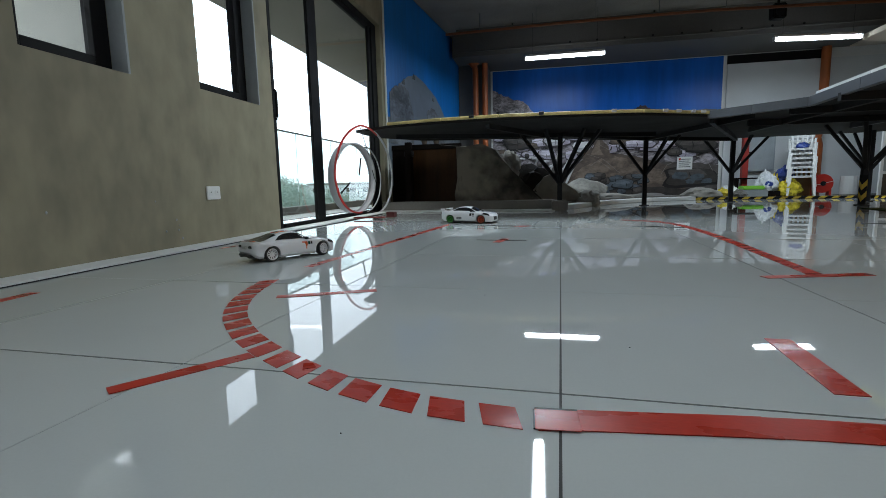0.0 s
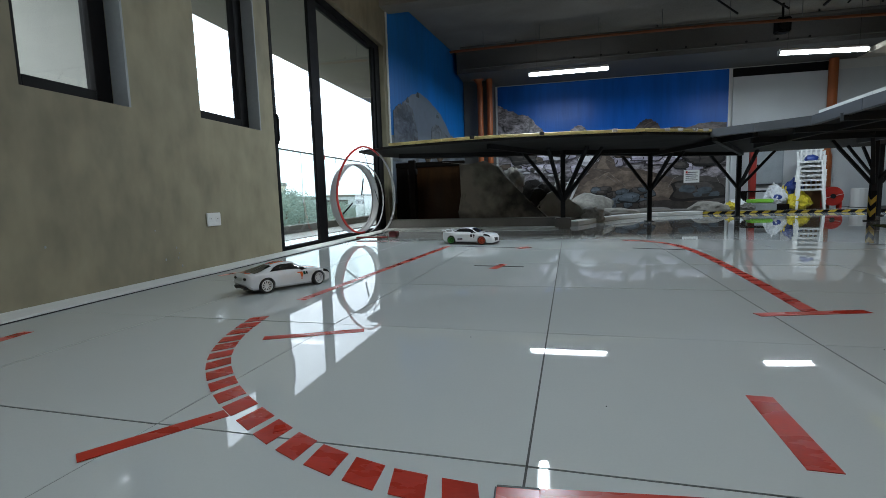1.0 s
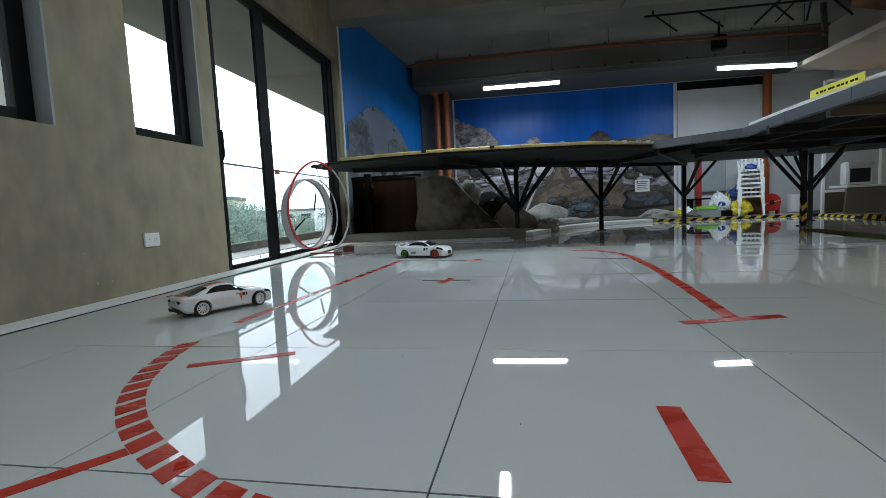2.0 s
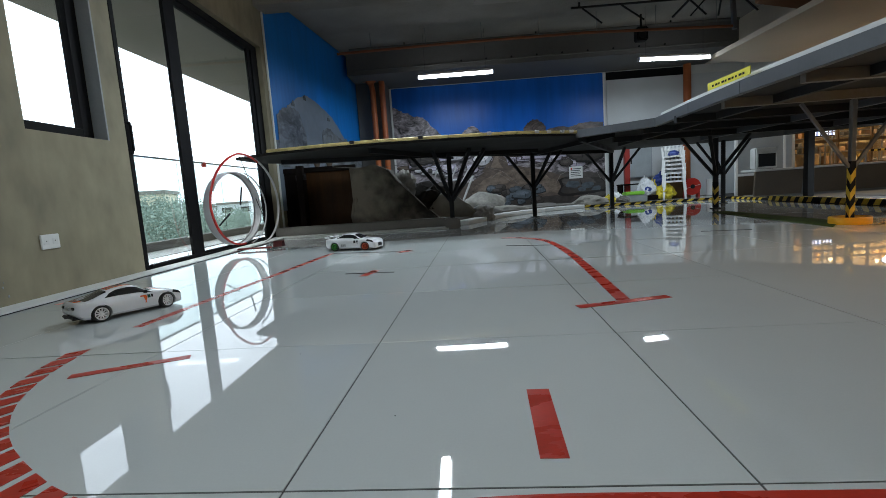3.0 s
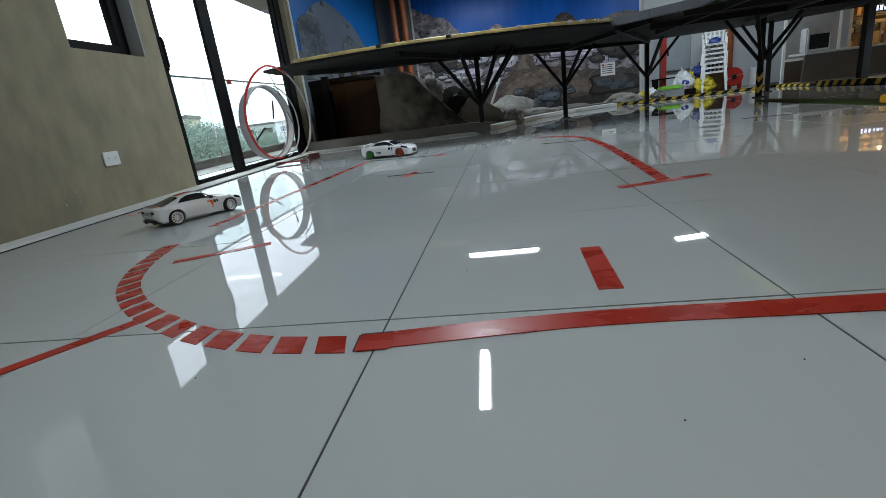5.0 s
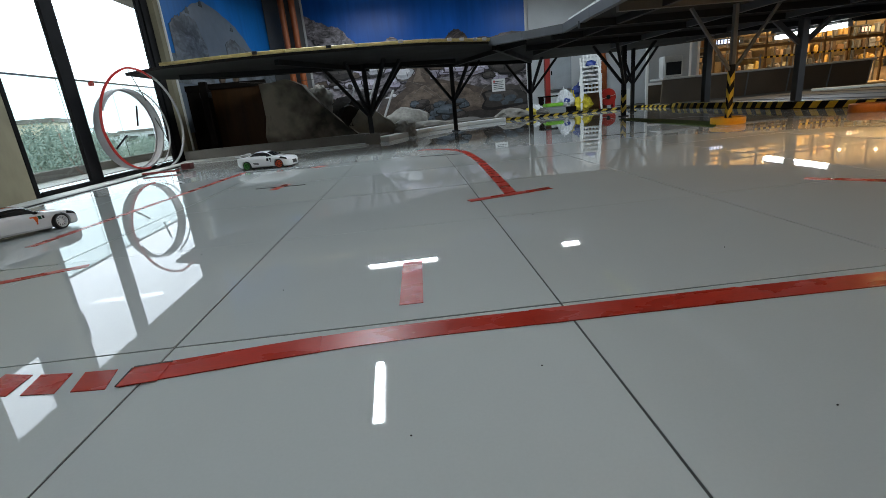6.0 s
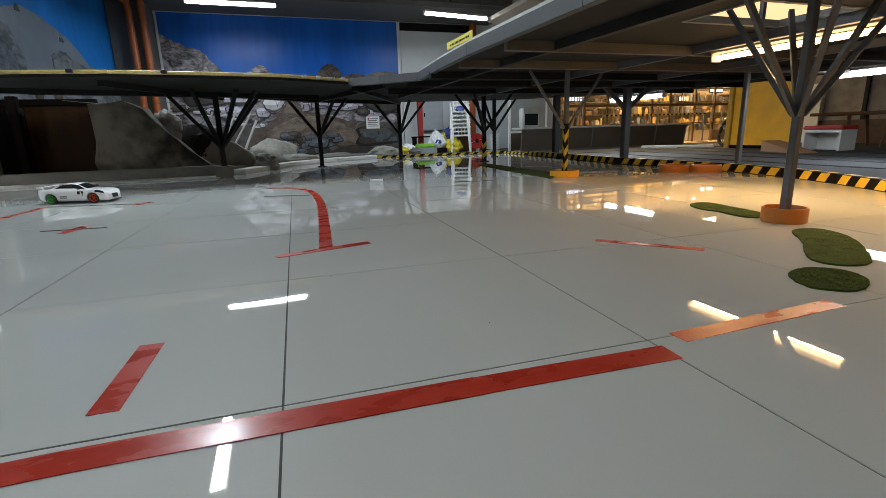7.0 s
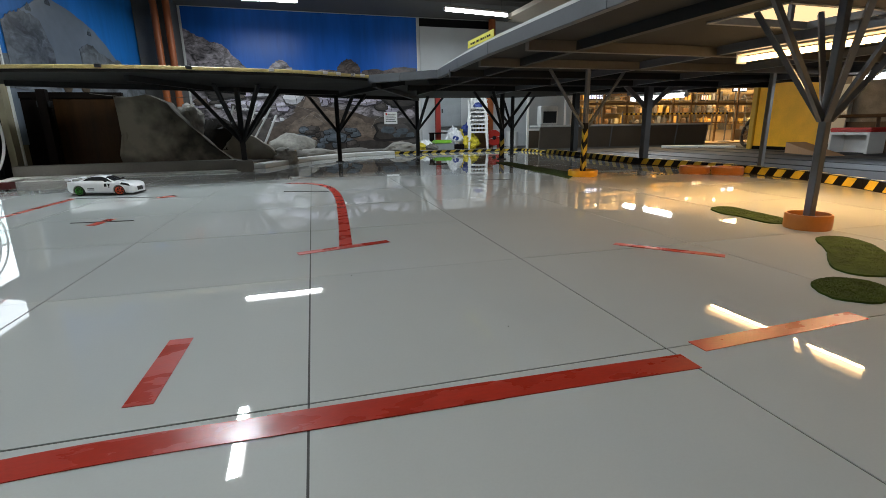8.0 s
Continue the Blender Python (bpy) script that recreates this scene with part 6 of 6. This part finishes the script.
def model_car(c, at, turn, label, rims, steer):
    L, R = c["length"], c["wheel"]
    car = thing("model_car", label, "toy car", (*at, 0.0), turn, "model cars on the floor")
    car.scale = (1.17, 1.17, 1.17)
    n = 84
    bm = B()
    rows = []
    for i in range(n + 1):
        u = 0.45 * i / n + 0.55 * (0.5 - 0.5 * math.cos(math.pi * i / n))
        p = car_shell(c, u)
        full = [(-y, z) for y, z in p[1:-1]][::-1]
        ring = [(y, z) for y, z in p] + full
        rows.append([bm.verts.new(((u - 0.5) * L, y, z)) for y, z in ring])
    k = len(rows[0])
    for a, b in zip(rows, rows[1:]):
        for j in range(k):
            bm.faces.new((a[j], a[(j + 1) % k], b[(j + 1) % k], b[j]))
    bm.faces.new(rows[0][::-1]), bm.faces.new(rows[-1])
    shell = part("body_shell", bm, CAR_WHITE, car, "glossy white body shell", smooth=True)
    # wheel arches are cut out of the shell
    cut = B()
    for x in c["axles"]:
        for sd in (-1, 1):
            y0, y1 = sd * (c["track"] - 0.03), sd * (c["track"] + 0.06)
            tube(cut, [(x, y0, R), (x, y1, R)], R * 1.16, 24)
    knife = new("knife", mesh("knife", cut, RUBBER))
    knife.parent = car
    boo = shell.modifiers.new("arches", "BOOLEAN")
    boo.operation, boo.object, boo.solver = "DIFFERENCE", knife, "EXACT"
    bpy.context.view_layer.update()
    dg = bpy.context.evaluated_depsgraph_get()
    done = bpy.data.meshes.new_from_object(shell.evaluated_get(dg))
    shell.modifiers.remove(boo)
    shell.data = done
    bpy.data.objects.remove(knife)
    done.materials.clear()
    done.materials.append(CAR_WHITE)
    for p in done.polygons:
        p.material_index = 0
    done.set_sharp_from_angle(angle=radians(35))
    part("chassis", soften(box(B(), -L * 0.42, L * 0.42, -0.06, 0.06, 0.012, 0.03), 0.003, 1), RUBBER, car, "black chassis plate")
    g = c["glass"]
    bm = B()
    for sd in (1, -1):
        shell_patch(bm, c, L, *g["rear"], 8.15, 9.99, sd)
    part("rear_window", bm, CAR_GLASS, car, "smoked rear window", smooth=True)
    bm = B()
    for sd in (1, -1):
        shell_patch(bm, c, L, *g["front"], 8.15, 9.99, sd)
    part("windscreen", bm, CAR_GLASS, car, "smoked windscreen", smooth=True)
    for sd in (1, -1):
        part("side_window", shell_patch(B(), c, L, *g["side"], 6.25, 7.75, sd, slant=0.12), CAR_GLASS, car, "smoked side window", smooth=True)
        m0 = shell_at(c, g["side"][1] - 0.03, 6, L)
        bm = bmesh.new()
        bar(bm, (m0.x, sd * (m0.y - 0.003), m0.z + 0.004), (m0.x - 0.002, sd * (m0.y + 0.014), m0.z + 0.009), 0.005)
        box(bm, m0.x - 0.006, m0.x + 0.006, min(sd * (m0.y + 0.010), sd * (m0.y + 0.026)), max(sd * (m0.y + 0.010), sd * (m0.y + 0.026)), m0.z + 0.003, m0.z + 0.016)
        part("door_mirror", soften(bm, 0.002, 1), BLACK, car, "black door mirror")
        part("headlight", shell_patch(B(), c, L, *c["lamp"], 4.4, 6.3, sd, slant=0.02), CAR_GLASS, car, "dark headlight", smooth=True)
    for i, x in enumerate(c["axles"]):
        for sd in (-1, 1):
            wheel(car, x, sd * c["track"], R, rims[i], steer if i else 0, c["spokes"], 4)
    return car


def front_face(car, c, y0, y1, z0, z1, name, label, material=RUBBER, x=0.0):
    part(name, soften(box(B(), c["length"] / 2 - 0.01 + x, c["length"] / 2 + 0.0025 + x, y0, y1, z0, z1), 0.003, 2), material, car, label)


def rear_face(car, c, y0, y1, z0, z1, name, label, material=RUBBER):
    part(name, soften(box(B(), -c["length"] / 2 - 0.0025, -c["length"] / 2 + 0.01, y0, y1, z0, z1), 0.003, 2), material, car, label)


COUPE = {"length": 0.46, "wheel": 0.0345, "axles": (-0.137, 0.137), "track": 0.083, "spokes": 6,
         "width": [(0, 0.06), (0.015, 0.082), (0.05, 0.093), (0.2, 0.099), (0.4, 0.096), (0.65, 0.096), (0.8, 0.099), (0.93, 0.095), (0.975, 0.084), (0.992, 0.07), (1, 0.05)],
         "belt": [(0, 0.06), (0.012, 0.084), (0.04, 0.096), (0.2, 0.097), (0.42, 0.095), (0.65, 0.091), (0.82, 0.088), (0.93, 0.078), (0.98, 0.062), (1, 0.044)],
         "top": [(0, 0.064), (0.012, 0.09), (0.035, 0.101), (0.12, 0.103), (0.18, 0.107), (0.34, 0.133), (0.43, 0.1385), (0.5, 0.1385), (0.57, 0.131), (0.72, 0.1), (0.84, 0.094), (0.93, 0.083), (0.98, 0.066), (1, 0.047)],
         "low": [(0, 0.044), (0.02, 0.032), (0.08, 0.019), (0.9, 0.015), (0.98, 0.014), (1, 0.02)],
         "roof": [(0, 0.08), (0.2, 0.07), (0.4, 0.064), (0.6, 0.066), (0.75, 0.076), (1, 0.07)],
         "glass": {"rear": (0.175, 0.335), "front": (0.578, 0.715), "side": (0.30, 0.655)}, "lamp": (0.845, 0.95)}
car = model_car(COUPE, (-0.73, 4.87), -15, "white model sports coupe with orange front and green rear wheels", (RIM_GREEN, RIM_ORANGE), 12)
car.scale = (1.24, 1.24, 1.24)
front_face(car, COUPE, -0.036, 0.036, 0.026, 0.056, "grille", "black front grille", x=-0.002)
front_face(car, COUPE, -0.072, 0.072, 0.010, 0.016, "front_lip", "black front lip", x=0.002)
rear_face(car, COUPE, -0.05, 0.05, 0.03, 0.037, "diffuser", "black rear diffuser")
rear_face(car, COUPE, -0.018, 0.018, 0.05, 0.062, "plate_panel", "black plate panel")
for y, r in ((0.068, 0.0095), (0.045, 0.0075), (-0.045, 0.0075), (-0.068, 0.0095)):
    part("tail_light", tube(B(), [(-0.214, y, 0.08), (-0.2295, y, 0.08)], r, 16), LENS_RED, car, "round red tail light")
bm = soften(bar(B(), (-0.21, -0.084, 0.118), (-0.21, 0.084, 0.118), 0.03, 0.006), 0.0015, 1)
for y in (-0.06, 0.06):
    bar(bm, (-0.198, y, 0.1), (-0.208, y, 0.116), 0.007)
for y in (-0.085, 0.085):
    box(bm, -0.227, -0.193, y - 0.002, y + 0.002, 0.106, 0.123)
part("rear_wing", bm, CAR_WHITE, car)
for sd in (1, -1):
    part("number_decal", shell_patch(B(), COUPE, 0.46, 0.585, 0.625, 3.6, 4.6, sd, 0.0009), CAR_GLASS, car, "dark number patch", smooth=True)
    part("number_decal", shell_patch(B(), COUPE, 0.46, 0.632, 0.672, 4.3, 4.6, sd, 0.0009), CAR_GLASS, car, "dark number stroke", smooth=True)
    part("number_decal", shell_patch(B(), COUPE, 0.46, 0.648, 0.665, 3.3, 4.3, sd, 0.0009, slant=-0.02), CAR_GLASS, car, "dark number stroke", smooth=True)
    for j in (2.5, 2.9):
        part("sponsor_decal", shell_patch(B(), COUPE, 0.46, 0.33, 0.43, j, j + 0.25, sd, 0.0009), CAR_GLASS, car, "dark decal bar", smooth=True)
    part("side_skirt", soften(box(B(), -0.09, 0.09, min(sd * 0.086, sd * 0.096), max(sd * 0.086, sd * 0.096), 0.011, 0.018), 0.002, 1), RUBBER, car, "black side skirt")
for y in (-0.035, 0.035):
    part("bonnet_vent", soften(box(B(), 0.125, 0.14, y - 0.009, y + 0.009, 0.091, 0.0975), 0.002, 1), CAR_GLASS, car, "dark bonnet vent")

GRAND = {"length": 0.46, "wheel": 0.0355, "axles": (-0.137, 0.139), "track": 0.084, "spokes": 10,
         "width": [(0, 0.05), (0.012, 0.074), (0.05, 0.09), (0.2, 0.101), (0.38, 0.096), (0.62, 0.095), (0.8, 0.099), (0.91, 0.093), (0.965, 0.078), (0.99, 0.058), (1, 0.038)],
         "belt": [(0, 0.056), (0.012, 0.076), (0.05, 0.088), (0.2, 0.093), (0.42, 0.089), (0.62, 0.085), (0.8, 0.083), (0.92, 0.07), (0.975, 0.054), (1, 0.038)],
         "top": [(0, 0.06), (0.012, 0.083), (0.035, 0.098), (0.07, 0.0975), (0.12, 0.1), (0.3, 0.126), (0.4, 0.1335), (0.47, 0.1345), (0.54, 0.13), (0.69, 0.095), (0.8, 0.09), (0.91, 0.076), (0.975, 0.057), (1, 0.041)],
         "low": [(0, 0.05), (0.02, 0.04), (0.08, 0.02), (0.92, 0.014), (0.98, 0.014), (1, 0.022)],
         "roof": [(0, 0.07), (0.2, 0.066), (0.4, 0.06), (0.58, 0.062), (0.72, 0.07), (1, 0.06)],
         "glass": {"rear": (0.10, 0.30), "front": (0.55, 0.685), "side": (0.31, 0.63)}, "lamp": (0.875, 0.96)}
car = model_car(GRAND, (-1.44, 2.46), 58, "white model sports car with red, green and orange stripes", (RIM_WHITE, RIM_WHITE), 14)
car.scale = (1.14, 1.14, 1.14)
front_face(car, GRAND, -0.04, 0.04, 0.024, 0.038, "grille", "black front intake", x=-0.004)
for sd in (1, -1):
    part("tail_light", blob(B(), (-0.222, sd * 0.052, 0.074), (0.0085, 0.021, 0.0085), 3, 0.0, 1, 2), CAR_GLASS, car, "dark smoked tail light", smooth=True)
    part("number_decal", shell_patch(B(), GRAND, 0.46, 0.555, 0.615, 4.35, 4.7, sd, 0.0009), STRIPE_ORANGE, car, "orange number stroke", smooth=True)
    part("number_decal", shell_patch(B(), GRAND, 0.46, 0.592, 0.612, 3.0, 4.35, sd, 0.0009, slant=-0.02), STRIPE_ORANGE, car, "orange number stroke", smooth=True)
    part("number_decal", shell_patch(B(), GRAND, 0.46, 0.622, 0.648, 3.9, 4.7, sd, 0.0011), STRIPE_GREEN, car, "dark green patch", smooth=True)
    part("number_decal", shell_patch(B(), GRAND, 0.46, 0.655, 0.672, 3.95, 4.7, sd, 0.0011), CAR_GLASS, car, "dark number patch", smooth=True)
    part("fuel_cap", tube(B(), [(-0.05, sd * 0.0885, 0.082), (-0.05, sd * 0.0895, 0.082)], 0.004, 12), RUBBER, car, "small dark fuel cap")
rear_face(car, GRAND, -0.062, 0.062, 0.028, 0.04, "diffuser", "black rear diffuser")
rear_face(car, GRAND, -0.026, 0.026, 0.064, 0.08, "plate_panel", "grey plate recess", GREY_STRIP)
for y in (-0.045, 0.045):
    part("exhaust", tube(B(), [(-0.2, y, 0.03), (-0.23, y, 0.03)], 0.008, 14), RUBBER, car, "black exhaust tip")
for j0, j1, sd, m_ in ((9.0, 9.62, 1, STRIPE_RED), (9.66, 9.99, 1, STRIPE_GREEN), (9.66, 9.99, -1, STRIPE_GREEN), (9.0, 9.62, -1, STRIPE_ORANGE)):
    for s0, s1 in ((0.315, 0.54), (0.70, 0.95), (0.04, 0.095)):
        part("stripe", shell_patch(B(), GRAND, 0.46, s0, s1, j0, j1, sd, 0.001), m_, car, smooth=True)

# ---- floor tiles, tape ----
PITCH = (0.838, 0.862)
grid = pose(0.03 * UNIT, 0.822 * UNIT, 0, 0, 0, FLOOR_TURN)
bm = box(B(), 0.0023, PITCH[0] - 0.0023, 0.0021, PITCH[1] - 0.0021, -0.02, 0)
tile_mesh = mesh("floor_tile", bm, TILE)
for i in range(-4, 7):
    for j in range(-6, 15):
        ob = new("floor_tile", tile_mesh)
        ob.parent = floor
        ob.matrix_basis = grid @ pose(i * PITCH[0] * UNIT, j * PITCH[1] * UNIT, random.uniform(-0.0003, 0.0003), random.uniform(-0.035, 0.035), random.uniform(-0.035, 0.035))


def along(pts, n):
    """Points spread along a smooth curve through pts."""
    out = []
    p = [Vector((*q, 0)) for q in pts]
    p = [2 * p[0] - p[1]] + p + [2 * p[-1] - p[-2]]
    for a, b, c, d in zip(p, p[1:], p[2:], p[3:]):
        for k in range(n):
            t = k / n
            out.append(0.5 * ((2 * b) + (c - a) * t + (2 * a - 5 * b + 4 * c - d) * t * t + (3 * b - a - 3 * c + d) * t ** 3))
    return out + [p[-2]]


def strip_shape(pts, width, z):
    """A thin band along points on the floor."""
    bm = B()
    side = []
    for i, q in enumerate(pts):
        d = (Vector(pts[min(i + 1, len(pts) - 1)]) - Vector(pts[max(i - 1, 0)])).normalized()
        nrm = Vector((-d.y, d.x, 0)) * width / 2
        side.append([bm.verts.new(Vector((q[0], q[1], h)) + s * nrm) for s, h in ((1, 0.0002), (1, z), (-1, z), (-1, 0.0002))])
    for a, b in zip(side, side[1:]):
        for k in range(4):
            bm.faces.new((a[k], a[(k + 1) % 4], b[(k + 1) % 4], b[k]))
    bm.faces.new(side[0]), bm.faces.new(side[-1][::-1])
    return bm


def strip(name, pts, width, label, material=TAPE, z=0.0015, group="tape marks"):
    """A length of tape on the floor."""
    return solid(name, strip_shape(pts, width, z), material, label, "tape", group)


LINE = [(1.71, 0.684), (1.3, 0.71), (0.84, 0.733), (0.45, 0.748), (0.05, 0.722)]
curve = along(LINE, 8) + [Vector((-0.015, 0.713, 0))]


def tape_run(name, runs, width, label):
    """A line laid in several lengths of tape, each a little over the last."""
    th = thing(name, label, "tape", group="tape marks")
    for k, run in enumerate(runs):
        part("tape_piece", strip_shape(run, width + 0.002 * (k % 2), 0.0015 + 0.0005 * (k % 2)), TAPE, th)
    return th


cuts = [0, 9, 17, 26, len(curve) - 1]
tape_run("long_tape", [curve[a:b + 1] for a, b in zip(cuts, cuts[1:])], 0.068, "long curved strip of red tape on the floor")
dashes = along([(0.035, 0.712), (-0.072, 0.718), (-0.245, 0.746), (-0.423, 0.813), (-0.586, 0.91), (-0.732, 1.016), (-0.85, 1.129), (-0.954, 1.256), (-1.039, 1.404), (-1.105, 1.575), (-1.16, 1.80)], 30)
lens = [0.0]
for a, b in zip(dashes, dashes[1:]):
    lens.append(lens[-1] + (b - a).length)


def spot(d):
    k = next((i for i, v in enumerate(lens) if v >= d), len(lens) - 1)
    return dashes[k]


N_DASH = 18
step = (lens[-1] - 0.07) / N_DASH
for k in range(N_DASH):
    a, b = spot(0.075 + k * step), spot(0.075 + k * step + step * 0.71)
    d = (b - a).normalized()
    nrm, lean = Vector((-d.y, d.x, 0)) * 0.036, d * 0.012
    bm = prism(B(), [tuple((q)[:2]) for q in (a + nrm - lean, a - nrm + lean, b - nrm + lean, b + nrm - lean)], 0.0002, 0.0016)
    solid("tape_dash", bm, TAPE, "short dash of red tape in a curved row", "tape", "tape dashes")
MARKS = [([(-0.85, 0.70), (-0.68, 0.928)], 0.042), ([(0.559, 1.211), (0.541, 0.89)], 0.057), ([(-0.952, 1.497), (-0.618, 1.64)], 0.042), ([(2.25, 1.69), (2.418, 1.487)], 0.045), ([(2.4185, 1.4865), (2.53, 1.352)], 0.046),
         ([(1.78, 0.738), (2.35, 0.745)], 0.055), ([(-1.15, 2.12), (-0.91, 4.62)], 0.048), ([(-0.30, 3.16), (-0.25, 3.37)], 0.055), ([(-0.22, 4.38), (-0.11, 4.46)], 0.09), ([(0.863, 2.025), (1.285, 2.12)], 0.05), ([(-1.94, 0.8), (-2.0, 1.46)], 0.05)]
for pts, w in MARKS:
    strip("tape_mark", [Vector((*p, 0)) for p in pts], w, "straight strip of red tape on the floor")
strip("curved_tape", along([(1.08, 2.10), (1.135, 2.75), (1.195, 3.62), (1.198, 4.34), (1.13, 4.72), (0.98, 4.96), (0.8, 5.06)], 6), 0.06, "red tape line that bends at its far end")
THREAD = mat("dark_thread", (0.02, 0.02, 0.02), 0.6)
for pts in ([(-0.90, 4.62), (-0.2, 4.42)], [(-0.45, 3.3), (-0.10, 3.25)], [(0.78, 4.35), (1.16, 4.2)], [(3.0, 4.4), (2.6, 4.5)]):
    strip("dark_line", [Vector((*p, 0)) for p in pts], 0.016, "thin dark line on the floor", THREAD, 0.003, "dark lines")
TAR = mat("scuffed_tape_edge", (0.015, 0.012, 0.012), 0.5)
patch = thing("tape_patch", "square of red tape over the end of a strip", "tape", (0.02, 0.714, 0.0025), 2, "tape marks")
part("tape_piece", soften(box(B(), -0.036, 0.036, -0.035, 0.035, 0.0, 0.0012), 0.0004, 1), TAPE, patch)
for x, y, w, d in ((0.0, 0.0365, 0.072, 0.005), (-0.0375, 0.0, 0.003, 0.066)):
    part("dark_edge", box(B(), x - w / 2, x + w / 2, y - d / 2, y + d / 2, -0.001, 0.0016), TAR, patch, "dirty dark edge")
for x, y, a in ((-0.505, 0.872, 40),):
    flap = thing("tape_flap", "small lifted corner of red tape", "tape", (x, y, 0.0016), a, "tape flaps")
    bm = B()
    v = [bm.verts.new(p) for p in ((-0.014, -0.006, 0), (0.015, -0.008, 0), (0.012, 0.01, 0.004), (-0.008, 0.012, 0.006))]
    u = [bm.verts.new((p.co.x, p.co.y, p.co.z + 0.0012)) for p in v]
    bm.faces.new(v[::-1]), bm.faces.new(u)
    for i in range(4):
        bm.faces.new((v[i], v[(i + 1) % 4], u[(i + 1) % 4], u[i]))
    part("tape_piece", bm, TAPE, flap)

for k, (x, y) in enumerate(((0.52, 0.42), (1.05, 1.62), (-0.32, 0.62), (0.2, 1.1), (1.4, 1.0), (0.75, 0.55), (-0.2, 1.6), (1.1, 0.35))):
    solid("debris_speck", blob(B(), (x, y, 0.0012), (0.0016, 0.0011, 0.0012), 40 + k), TAR, "tiny dark speck of debris on the floor", "debris", "debris specks")
strip("red_scrap", [Vector((-2.14, 2.80, 0)), Vector((-2.11, 2.93, 0))], 0.03, "small scrap of red tape by the wall")
